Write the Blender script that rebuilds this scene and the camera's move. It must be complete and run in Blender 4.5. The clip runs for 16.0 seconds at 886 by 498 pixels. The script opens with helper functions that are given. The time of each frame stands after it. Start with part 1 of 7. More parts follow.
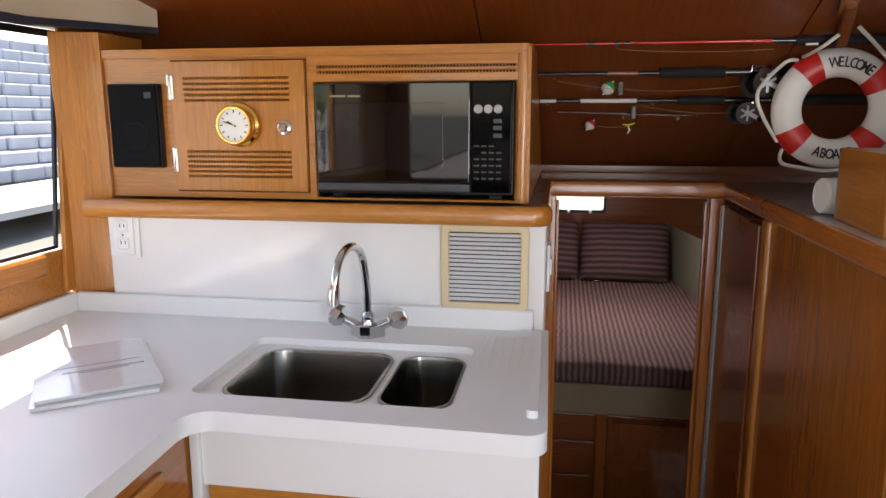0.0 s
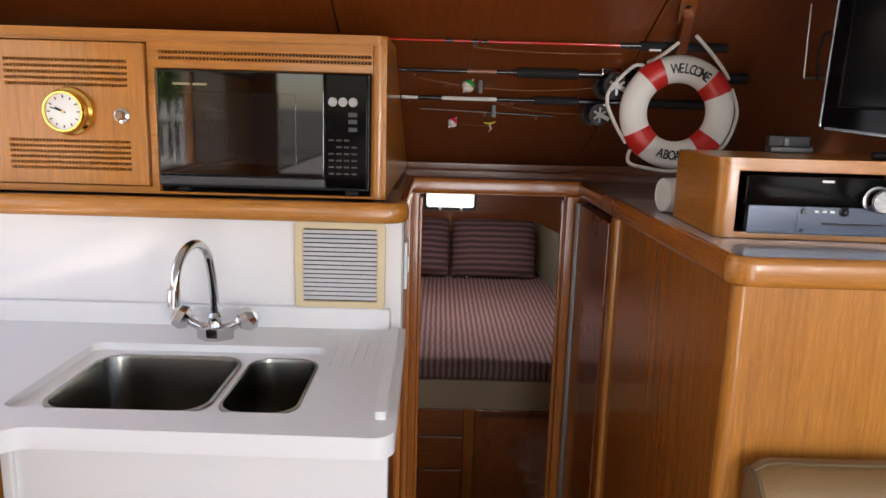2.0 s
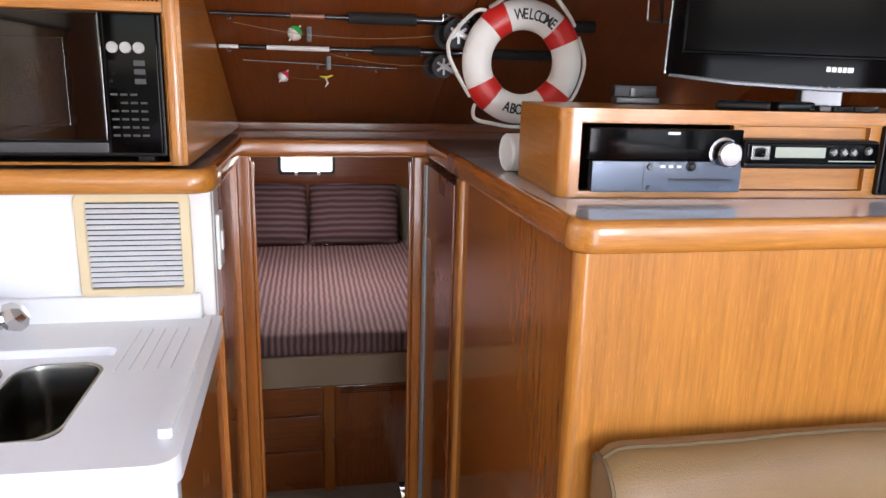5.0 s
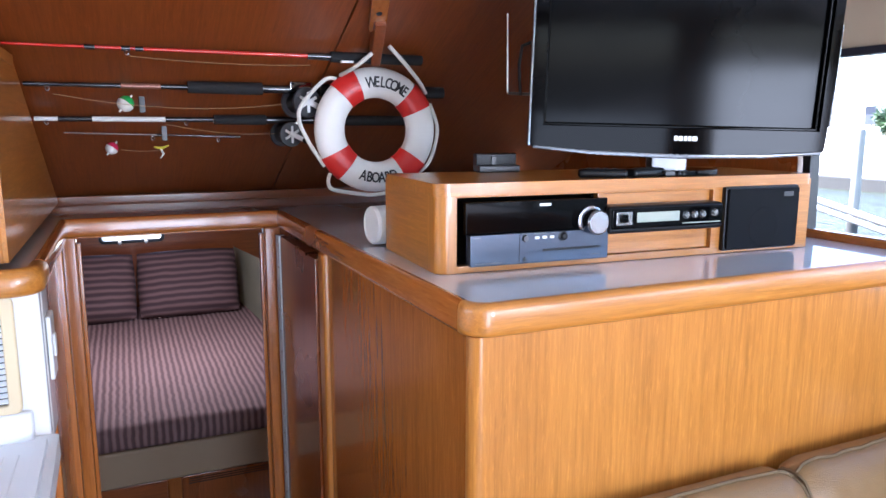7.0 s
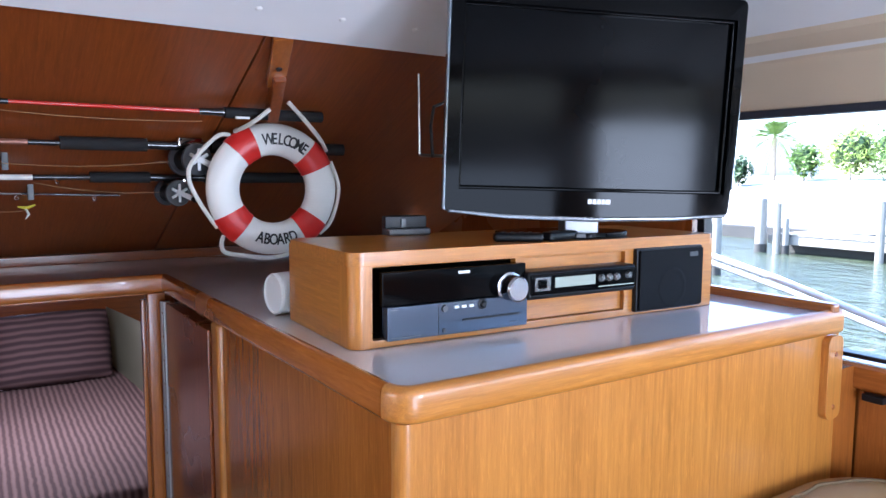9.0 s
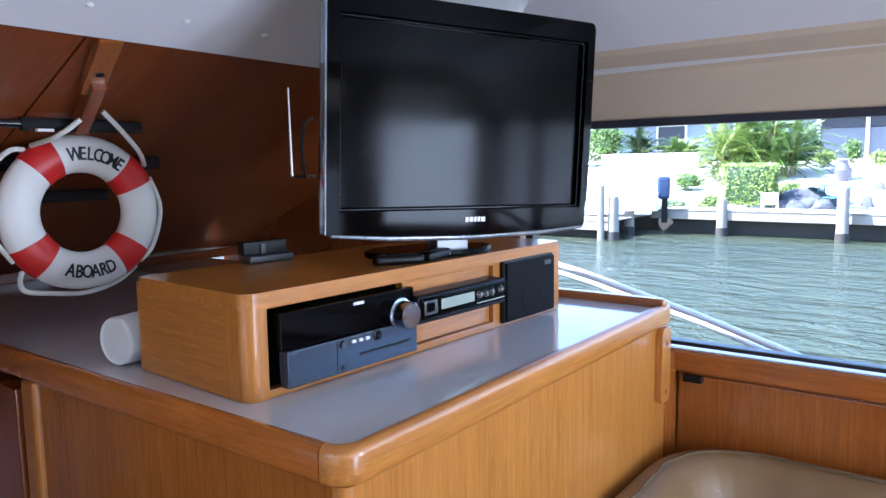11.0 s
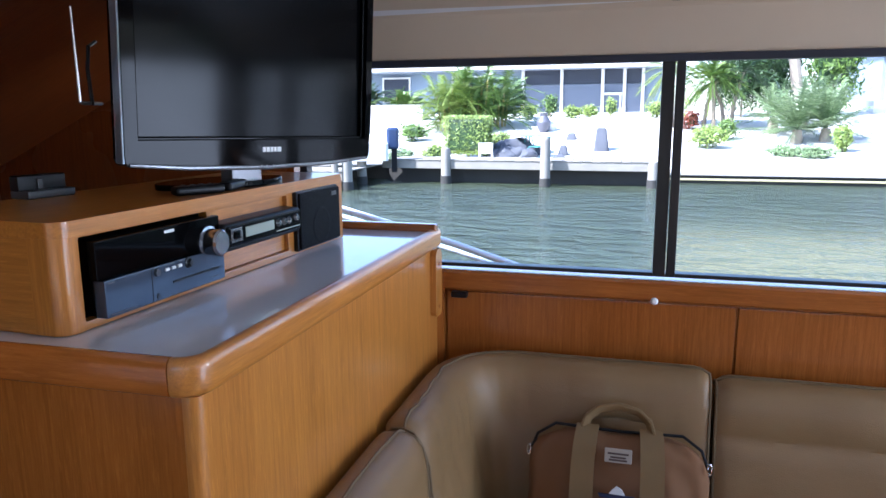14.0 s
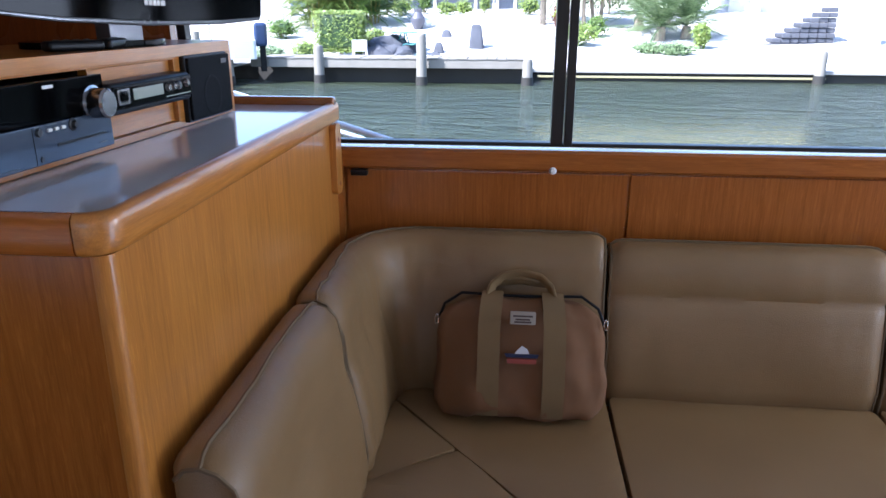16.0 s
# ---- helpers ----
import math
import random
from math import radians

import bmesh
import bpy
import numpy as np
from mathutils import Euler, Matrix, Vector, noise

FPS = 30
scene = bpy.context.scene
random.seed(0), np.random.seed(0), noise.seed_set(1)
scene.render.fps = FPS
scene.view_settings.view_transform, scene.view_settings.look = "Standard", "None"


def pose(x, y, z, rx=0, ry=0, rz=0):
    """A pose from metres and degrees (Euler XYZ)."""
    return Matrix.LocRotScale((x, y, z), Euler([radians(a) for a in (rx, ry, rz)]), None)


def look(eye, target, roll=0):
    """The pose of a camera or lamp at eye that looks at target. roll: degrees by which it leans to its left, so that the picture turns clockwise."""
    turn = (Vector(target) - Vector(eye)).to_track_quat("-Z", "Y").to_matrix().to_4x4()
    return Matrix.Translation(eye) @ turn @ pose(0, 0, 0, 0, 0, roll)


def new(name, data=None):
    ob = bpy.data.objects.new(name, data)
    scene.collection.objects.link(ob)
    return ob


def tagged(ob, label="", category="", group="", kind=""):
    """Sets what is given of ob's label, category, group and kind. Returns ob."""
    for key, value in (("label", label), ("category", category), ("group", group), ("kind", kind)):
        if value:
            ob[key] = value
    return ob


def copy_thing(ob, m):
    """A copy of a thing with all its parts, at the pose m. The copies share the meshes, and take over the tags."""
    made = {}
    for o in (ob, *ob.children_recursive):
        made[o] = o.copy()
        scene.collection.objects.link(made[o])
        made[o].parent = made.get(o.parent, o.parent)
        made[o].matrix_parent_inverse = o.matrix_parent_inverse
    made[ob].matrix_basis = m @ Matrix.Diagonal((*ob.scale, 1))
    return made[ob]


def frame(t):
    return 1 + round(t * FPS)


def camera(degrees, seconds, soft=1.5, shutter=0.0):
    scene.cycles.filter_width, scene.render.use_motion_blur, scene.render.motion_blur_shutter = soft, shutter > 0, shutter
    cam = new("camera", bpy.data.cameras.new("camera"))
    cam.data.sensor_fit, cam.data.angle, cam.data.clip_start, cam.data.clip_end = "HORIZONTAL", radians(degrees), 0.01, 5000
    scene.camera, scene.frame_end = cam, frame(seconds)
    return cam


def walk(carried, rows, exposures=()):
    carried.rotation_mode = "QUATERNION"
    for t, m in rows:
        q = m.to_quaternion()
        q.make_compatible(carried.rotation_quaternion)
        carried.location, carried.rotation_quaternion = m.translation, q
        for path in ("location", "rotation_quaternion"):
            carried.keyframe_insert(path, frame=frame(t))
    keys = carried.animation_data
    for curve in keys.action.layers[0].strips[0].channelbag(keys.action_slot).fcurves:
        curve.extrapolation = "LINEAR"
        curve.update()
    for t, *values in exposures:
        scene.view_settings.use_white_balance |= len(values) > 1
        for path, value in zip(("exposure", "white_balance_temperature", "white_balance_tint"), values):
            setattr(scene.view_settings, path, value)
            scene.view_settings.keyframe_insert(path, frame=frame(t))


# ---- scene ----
cam = camera(63.7, 16.0)
PATH = [
    (0, (0.078, -0.005, 1.422), (-0.244, 1.934, 1.047), -0.1),
    (0.5, (0.107, 0.001, 1.422), (-0.139, 1.951, 1.052), 0.2),
    (1, (0.117, -0.003, 1.416), (-0.026, 1.958, 1.05), 1.0),
    (1.5, (0.115, -0.002, 1.414), (0.062, 1.962, 1.043), 1.5),
    (2, (0.129, 0.033, 1.416), (0.144, 1.997, 1.038), 1.6),
    (2.5, (0.152, 0.089, 1.42), (0.191, 2.053, 1.045), 1.2),
    (3, (0.183, 0.141, 1.416), (0.256, 2.105, 1.046), 1.0),
    (3.5, (0.216, 0.178, 1.402), (0.338, 2.132, 0.994), 1.1),
    (4, (0.236, 0.188, 1.387), (0.401, 2.122, 0.905), 1.0),
    (4.2, (0.243, 0.191, 1.386), (0.441, 2.121, 0.899), 1.2),
    (6.5, (0.216, 0.3, 1.425), (0.917, 2.134, 1.044), 0.3),
    (7, (0.192, 0.311, 1.437), (0.996, 2.111, 1.103), 0.1),
    (7.5, (0.18, 0.317, 1.451), (1.078, 2.081, 1.166), -0.1),
    (8, (0.181, 0.327, 1.455), (1.155, 2.056, 1.199), -0.4),
    (8.5, (0.185, 0.353, 1.463), (1.213, 2.053, 1.232), 0.1),
    (8.7, (0.186, 0.372, 1.462), (1.235, 2.062, 1.247), 0.2),
    (11, (0.069, 0.602, 1.515), (1.655, 1.798, 1.284), -0.8),
    (11.5, (0.005, 0.619, 1.526), (1.709, 1.638, 1.279), -0.6),
    (12, (-0.031, 0.609, 1.511), (1.755, 1.462, 1.224), -0.2),
    (12.5, (-0.046, 0.583, 1.505), (1.766, 1.373, 1.202), 0.7),
    (13, (-0.059, 0.57, 1.503), (1.743, 1.38, 1.191), 1.6),
    (13.5, (-0.065, 0.614, 1.495), (1.775, 1.321, 1.159), 1.1),
    (14, (-0.074, 0.662, 1.48), (1.819, 1.191, 1.111), -0.3),
    (14.5, (-0.079, 0.688, 1.468), (1.837, 1.074, 1.046), -0.8),
    (15, (-0.089, 0.706, 1.446), (1.834, 0.973, 0.966), -0.7),
    (15.5, (-0.087, 0.714, 1.418), (1.82, 0.915, 0.849), -0.1),
    (16, (-0.081, 0.723, 1.405), (1.808, 0.908, 0.775), 0.1),
]
EXPOSURES = [(0.0, 2.0, 7100, 20), (3.0, 2.4, 7300, 23), (4.2, 2.7, 7100, 22), (6.5, 3.05, 5850, 22), (7.5, 3.1, 5600, 22), (8.7, 2.95, 5500, 20), (11.0, 2.52, 5350, 19), (12.5, 2.15, 5300, 18), (14.0, 1.92, 5450, 20), (16.0, 1.66, 5550, 21)]
walk(cam, [(t, look(eye, target, roll)) for t, eye, target, roll in PATH], EXPOSURES)

# ---- world and sun ----
SUN_DIR = Vector((0.38, -0.53, -0.76)).normalized()
world = bpy.data.worlds.new("sky")
scene.world = world
world.use_nodes = True
wn = world.node_tree.nodes
sky = wn.new("ShaderNodeTexSky")
sky.sky_type = "NISHITA"
sky.sun_disc = False
sky.sun_elevation = math.asin(-SUN_DIR.z)
sky.sun_rotation = math.atan2(-SUN_DIR.x, -SUN_DIR.y)
wn["Background"].inputs[1].default_value = 0.15
world.node_tree.links.new(sky.outputs[0], wn["Background"].inputs[0])
sun = new("sun", bpy.data.lights.new("sun", "SUN"))
sun.data.energy, sun.data.angle, sun.data.color = 5.0, radians(0.5), (1.0, 0.96, 0.90)
sun.matrix_world = look((0, 0, 0), SUN_DIR)

AFT_LAMP = -1.74
# area lamps; the first is an added fill under the berth's closed hatch
def area_lamp(name, place, aim, sx, sy, watts, colour=(0.95, 0.97, 1.0)):
    la = bpy.data.lights.new(name, "AREA")
    la.shape, la.size, la.size_y, la.energy, la.color = "RECTANGLE", sx, sy, watts, colour
    ob = new(name, la)
    ob.matrix_world = look(place, aim)
    return ob

# added lamp that brightens the berth, no light passes the lid
area_lamp("berth_fill", (0.34, 4.05, 1.12), (0.34, 4.05, 0), 0.5, 0.5, 1.9)
# sky and cockpit in the starboard aft window and in the open doorway
area_lamp("aft_window_daylight", (1.39, AFT_LAMP, 1.24), (1.15, 2, 0.85), 0.54, 0.62, 7.0, (0.84, 0.94, 1.0))
area_lamp("cockpit_door_daylight", (0.45, AFT_LAMP, 0.66), (0.50, 2, 0.90), 0.80, 1.20, 3.8, (0.74, 0.90, 1.0))

# ---- mesh tools ----
def mesh_of(bm, name):
    me = bpy.data.meshes.new(name)
    bm.normal_update()
    bm.to_mesh(me)
    bm.free()
    return me


def finish(ob, mat, smooth=35):
    me = ob.data
    if mat:
        me.materials.append(mat)
    me.shade_smooth()
    me.set_sharp_from_angle(angle=radians(smooth))
    if smooth == 35:
        ob.modifiers.new("even_shading", "WEIGHTED_NORMAL").keep_sharp = True
    return ob


def part(name, bm, mat, parent=None, label="", smooth=35):
    """One mesh object, under a thing or a part."""
    ob = new(name, mesh_of(bm, name))
    finish(ob, mat, smooth)
    if parent:
        ob.parent = parent
    return tagged(ob, label)


def thing(name, place, label, category, group="", rz=0, rx=0, ry=0):
    ob = new(name)
    ob.empty_display_size = 0.05
    ob.matrix_basis = pose(*place, rx, ry, rz)
    return tagged(ob, label, category, group)


def setting(name, bm, mat, label, category, smooth=35):
    return tagged(part(name, bm, mat, None, "", smooth), label, category, "", "structure")


def box(lo, hi, bev=0.0, seg=2):
    bm = bmesh.new()
    bmesh.ops.create_cube(bm, size=1)
    for v in bm.verts:
        v.co = [lo[i] + (v.co[i] + 0.5) * (hi[i] - lo[i]) for i in range(3)]
    if bev:
        bmesh.ops.bevel(bm, geom=bm.edges[:], offset=bev, segments=seg, profile=0.5, affect="EDGES")
    return bm


def join(*bms):
    out = bms[0]
    for b in bms[1:]:
        me = bpy.data.meshes.new("tmp")
        b.to_mesh(me)
        b.free()
        out.from_mesh(me)
        bpy.data.meshes.remove(me)
    return out


def moved(bm, m):
    bmesh.ops.transform(bm, matrix=m, verts=bm.verts)
    return bm


def rounded(pts, radii, n=6):
    """A closed outline with its corners rounded; radii: one for all or one each."""
    if not isinstance(radii, (list, tuple)):
        radii = [radii] * len(pts)
    out = []
    for i, p in enumerate(pts):
        a, b, c = Vector(pts[i - 1]), Vector(p), Vector(pts[(i + 1) % len(pts)])
        r = radii[i]
        if r <= 0:
            out.append(tuple(b))
            continue
        u, w = (a - b).normalized(), (c - b).normalized()
        half = math.acos(max(-1, min(1, u.dot(w)))) / 2
        d = r / math.tan(half)
        mid = b + (u + w).normalized() * (r / math.sin(half))
        s, e = b + u * d - mid, b + w * d - mid
        turn = math.atan2(s.x * e.y - s.y * e.x, s.dot(e))
        for k in range(n + 1):
            t = turn * k / n
            out.append((mid.x + s.x * math.cos(t) - s.y * math.sin(t), mid.y + s.x * math.sin(t) + s.y * math.cos(t)))
    return out


def rect(x0, x1, y0, y1, r=0.0, n=5):
    pts = [(x0, y0), (x1, y0), (x1, y1), (x0, y1)]
    return rounded(pts, r, n) if r else pts


def plate(outer, holes=(), t0=0.0, t1=0.02, bev=0.0, seg=2, axes="xy"):
    """A flat board of that outline with holes through it, from t0 to t1 along the third axis. axes xz: the outline lies in x and z, the thickness runs along y."""
    bm = bmesh.new()
    loops = []
    for pts in (outer, *holes):
        vs = [bm.verts.new((p[0], p[1], t0)) for p in pts]
        loops.append([bm.edges.new((vs[i], vs[(i + 1) % len(vs)])) for i in range(len(vs))])
    rim = set(loops[0])
    bmesh.ops.triangle_fill(bm, use_beauty=True, use_dissolve=False, edges=bm.edges[:])
    ext = bmesh.ops.extrude_face_region(bm, geom=bm.faces[:])
    for v in ext["geom"]:
        if isinstance(v, bmesh.types.BMVert):
            v.co.z = t1
    bmesh.ops.recalc_face_normals(bm, faces=bm.faces[:])
    if bev:
        sharp = [e for e in bm.edges if len(e.link_faces) == 2 and e.calc_face_angle(0) > 1.2]
        bmesh.ops.bevel(bm, geom=sharp, offset=bev, segments=seg, profile=0.5, affect="EDGES", clamp_overlap=True)
    if axes == "xz":
        for v in bm.verts:
            v.co = (v.co.x, v.co.z, v.co.y)
        bmesh.ops.reverse_faces(bm, faces=bm.faces[:])
    elif axes == "yz":
        for v in bm.verts:
            v.co = (v.co.z, v.co.x, v.co.y)
    return bm


def tube(points, radius, n=10, closed=False, caps=True, flat=1.0):
    """A round bar along points; radius: one, or one each."""
    pts = [Vector(p) for p in points]
    rr = radius if isinstance(radius, (list, tuple)) else [radius] * len(pts)
    bm, rings, side = bmesh.new(), [], None
    for i, p in enumerate(pts):
        a = pts[i - 1] if i or closed else p
        b = pts[(i + 1) % len(pts)] if i < len(pts) - 1 or closed else p
        d = (b - a).normalized()
        if side is None:
            side = d.orthogonal().normalized()
        side = (side - d * side.dot(d)).normalized()
        up = d.cross(side)
        rings.append([bm.verts.new(p + rr[i] * (math.cos(2 * math.pi * k / n) * side + flat * math.sin(2 * math.pi * k / n) * up)) for k in range(n)])
    for i in range(len(rings) - (0 if closed else 1)):
        r0, r1 = rings[i], rings[(i + 1) % len(rings)]
        for k in range(n):
            bm.faces.new((r0[k], r0[(k + 1) % n], r1[(k + 1) % n], r1[k]))
    if caps and not closed:
        bm.faces.new(rings[0][::-1])
        bm.faces.new(rings[-1])
    bmesh.ops.recalc_face_normals(bm, faces=bm.faces[:])
    return bm


def lathe(profile, n=32, axis="z"):
    """A turned body: (radius, height) pairs round an axis."""
    bm, rings = bmesh.new(), []
    for r, h in profile:
        if r < 1e-6:
            rings.append([bm.verts.new((0, 0, h))])
        else:
            rings.append([bm.verts.new((r * math.cos(2 * math.pi * k / n), r * math.sin(2 * math.pi * k / n), h)) for k in range(n)])
    for a, b in zip(rings, rings[1:]):
        for k in range(n):
            k2 = (k + 1) % n
            loop = [a[k % len(a)], a[k2 % len(a)], b[k2 % len(b)], b[k % len(b)]]
            uniq = []
            for v in loop:
                if v not in uniq:
                    uniq.append(v)
            if len(uniq) > 2:
                bm.faces.new(uniq)
    bmesh.ops.recalc_face_normals(bm, faces=bm.faces[:])
    if axis == "y":
        moved(bm, pose(0, 0, 0, 90))
    elif axis == "x":
        moved(bm, pose(0, 0, 0, 0, 90))
    return bm


def sweep(path, prof):
    """A moulding: the closed profile (out, up) carried along a level path of (x, y, z), with mitred corners; out is to the right of the way."""
    pts = [Vector(p) for p in path]
    bm, rings = bmesh.new(), []
    for i, p in enumerate(pts):
        d0 = (p - pts[i - 1]).normalized() if i else None
        d1 = (pts[i + 1] - p).normalized() if i < len(pts) - 1 else None
        n0 = Vector((d0.y, -d0.x, 0)) if d0 else None
        n1 = Vector((d1.y, -d1.x, 0)) if d1 else None
        if n0 and n1:
            o = (n0 + n1).normalized()
            o /= max(0.35, o.dot(n0))
        else:
            o = n0 or n1
        rings.append([bm.verts.new(p + o * a + Vector((0, 0, b))) for a, b in prof])
    m = len(prof)
    for r0, r1 in zip(rings, rings[1:]):
        for k in range(m):
            bm.faces.new((r0[k], r0[(k + 1) % m], r1[(k + 1) % m], r1[k]))
    bm.faces.new(rings[0][::-1])
    bm.faces.new(rings[-1])
    bmesh.ops.recalc_face_normals(bm, faces=bm.faces[:])
    return bm


def arc(cx, cy, r, a0, a1, z, n=8):
    return [(cx + r * math.cos(radians(a0 + (a1 - a0) * k / n)), cy + r * math.sin(radians(a0 + (a1 - a0) * k / n)), z) for k in range(n + 1)]


def pillow(lo, hi, r, cuts=8, swell=0.012, rough=0.004, seed=0.0, seg=3):
    """A stuffed block: rounded, swollen in the middle of its sides and slightly creased."""
    bm = box(lo, hi, r, seg)
    bmesh.ops.subdivide_edges(bm, edges=[e for e in bm.edges if e.calc_length() > 0.06], cuts=cuts, use_grid_fill=True)
    c = [(a + b) / 2 for a, b in zip(lo, hi)]
    h = [(b - a) / 2 for a, b in zip(lo, hi)]
    bm.normal_update()
    for v in bm.verts:
        q = [max(-1, min(1, (v.co[i] - c[i]) / h[i])) for i in range(3)]
        nrm = v.normal
        f = 1.0
        for i in range(3):
            f *= (1 - abs(q[i]) ** 3) ** (1 - abs(nrm[i]))
        v.co += nrm * (swell * f + rough * noise.noise(Vector(v.co) * 9 + Vector((seed, 0, 0))))
    return bm


def flowing(pts, n=6):
    """A smooth line through the points."""
    p = [Vector(q) for q in pts]
    out = []
    for i in range(len(p) - 1):
        a, b, c, d = p[max(0, i - 1)], p[i], p[i + 1], p[min(len(p) - 1, i + 2)]
        for k in range(n):
            t = k / n
            out.append(0.5 * (2 * b + (c - a) * t + (2 * a - 5 * b + 4 * c - d) * t * t + (3 * b - a - 3 * c + d) * t ** 3))
    return out + [p[-1]]


def letters(text, size, depth=0.0008):
    cu = bpy.data.curves.new("text", "FONT")
    cu.body, cu.size, cu.extrude, cu.align_x = text, size, depth, "CENTER"
    cu.resolution_u = 3
    cu.offset = 0.014 * size
    ob = bpy.data.objects.new("text", cu)
    scene.collection.objects.link(ob)
    bpy.context.view_layer.update()
    me = bpy.data.meshes.new_from_object(ob.evaluated_get(bpy.context.evaluated_depsgraph_get()))
    bpy.data.objects.remove(ob)
    bpy.data.curves.remove(cu)
    bm = bmesh.new()
    bm.from_mesh(me)
    bpy.data.meshes.remove(me)
    return bm


# ---- materials ----
class Nodes:
    def __init__(self, name):
        self.m = bpy.data.materials.new(name)
        self.m.use_nodes = True
        self.t = self.m.node_tree
        self.b = self.t.nodes["Principled BSDF"]

    def add(self, kind, **kw):
        n = self.t.nodes.new(kind)
        for k, v in kw.items():
            n.inputs[k.replace("_", " ")].default_value = v
        return n

    def link(self, a, b):
        self.t.links.new(a, b)

    def coords(self, scale=(1, 1, 1), rot=(0, 0, 0)):
        tc = self.t.nodes.new("ShaderNodeTexCoord")
        mp = self.t.nodes.new("ShaderNodeMapping")
        mp.inputs["Scale"].default_value = scale
        mp.inputs["Rotation"].default_value = rot
        self.link(tc.outputs["Object"], mp.inputs[0])
        return mp.outputs[0]

    def noise(self, vec, scale, detail=4, rough=0.55, dist=0.0):
        n = self.add("ShaderNodeTexNoise", Scale=scale, Detail=detail, Roughness=rough, Distortion=dist)
        self.link(vec, n.inputs["Vector"])
        return n.outputs["Fac"]

    def ramp(self, fac, stops):
        r = self.t.nodes.new("ShaderNodeValToRGB")
        e = r.color_ramp.elements
        while len(e) < len(stops):
            e.new(0.5)
        for k, (p, c) in enumerate(stops):
            e[k].position = p
            e[k].color = (*c, 1) if len(c) == 3 else c
        self.link(fac, r.inputs[0])
        return r.outputs[0]

    def mix(self, fac, a, b, mode="MIX"):
        n = self.t.nodes.new("ShaderNodeMix")
        n.data_type, n.blend_type = "RGBA", mode
        for s, v in ((0, fac), (6, a), (7, b)):
            if hasattr(v, "links"):
                self.link(v, n.inputs[s])
            else:
                n.inputs[s].default_value = v if s == 0 else (*v, 1)
        return n.outputs[2]

    def range(self, fac, lo, hi):
        n = self.add("ShaderNodeMapRange")
        n.inputs["To Min"].default_value, n.inputs["To Max"].default_value = lo, hi
        self.link(fac, n.inputs[0])
        return n.outputs[0]

    def bump(self, height, strength=0.2, dist=0.002):
        n = self.add("ShaderNodeBump", Strength=strength, Distance=dist)
        self.link(height, n.inputs["Height"])
        self.link(n.outputs[0], self.b.inputs["Normal"])

    def done(self, colour=None, rough=0.5, metal=0.0, coat=0.0, spec=None, coat_rough=0.06):
        for key, v in (("Base Color", colour), ("Roughness", rough), ("Metallic", metal), ("Coat Weight", coat)):
            if v is None:
                continue
            if hasattr(v, "links"):
                self.link(v, self.b.inputs[key])
            else:
                self.b.inputs[key].default_value = (*v, 1) if isinstance(v, tuple) else v
        if spec is not None:
            self.b.inputs["Specular IOR Level"].default_value = spec
        self.b.inputs["Coat Roughness"].default_value = coat_rough
        return self.m


def wood(name, dark, light, along="z", rough=0.3, coat=0.5, board=0.0):
    """Varnished teak: fine streaks along the grain, broad cathedral figure and uneven stain."""
    n = Nodes(name)
    s = {"x": (0.07, 1, 1), "y": (1, 0.07, 1), "z": (1, 1, 0.07)}[along]
    s2 = {"x": (0.16, 1, 1), "y": (1, 0.16, 1), "z": (1, 1, 0.16)}[along]
    fine = n.noise(n.coords(tuple(0.6 * v if v < 1 else 1 for v in s)), 120, 6, 0.75, 0.25)
    broad = n.noise(n.coords(tuple(0.7 * v if v < 1 else 1 for v in s2)), 9, 5, 0.6, 1.8)
    leaf = n.noise(n.coords(tuple(0.02 if v < 1 else 1 for v in s)), 7, 1)
    stain = n.noise(n.coords(), 2.2, 3)
    fleck = n.noise(n.coords(tuple(0.10 if v < 1 else 1 for v in s)), 190, 3, 0.7)
    mid = tuple((a + b) / 2 for a, b in zip(dark, light))
    soft_dark = tuple(0.55 * a + 0.45 * b for a, b in zip(dark, mid))
    soft_light = tuple(0.6 * a + 0.4 * b for a, b in zip(light, mid))
    c = n.ramp(broad, [(0.3, soft_dark), (0.52, mid), (0.72, soft_light)])
    c2 = n.ramp(fine, [(0.32, tuple(0.62 * v for v in dark)), (0.5, mid), (0.68, tuple(1.12 * v for v in light))])
    col = n.mix(0.50, c, c2)
    col = n.mix(n.ramp(leaf, [(0.40, (0, 0, 0)), (0.50, (0.12, 0.12, 0.12)), (0.58, (0.03, 0.03, 0.03))]), col, soft_dark)
    col = n.mix(n.range(stain, 0.0, 0.40), col, tuple(0.74 * v for v in mid))
    col = n.mix(n.ramp(fleck, [(0.54, (0, 0, 0)), (0.74, (0.38, 0.38, 0.38))]), col, tuple(min(0.85, 1.25 * v) for v in light))
    pores = n.noise(n.coords(tuple(0.55 * v for v in s)), 520, 2, 0.5)
    n.bump(pores, 0.12, 0.0006)
    return n.done(col, n.range(stain, rough - 0.06, rough + 0.1), 0.0, coat, None, 0.09)


def plain(name, colour, rough=0.4, metal=0.0, coat=0.0, vary=0.12, scale=6.0, bump=0.0, bscale=200, spec=None):
    n = Nodes(name)
    f = n.noise(n.coords(), scale, 4)
    col = n.mix(f, tuple(v * (1 - vary) for v in colour), tuple(min(1, v * (1 + vary)) for v in colour))
    if bump:
        n.bump(n.noise(n.coords(), bscale, 3), bump, 0.001)
    return n.done(col, n.range(f, max(0.02, rough - 0.05), rough + 0.05), metal, coat, spec)


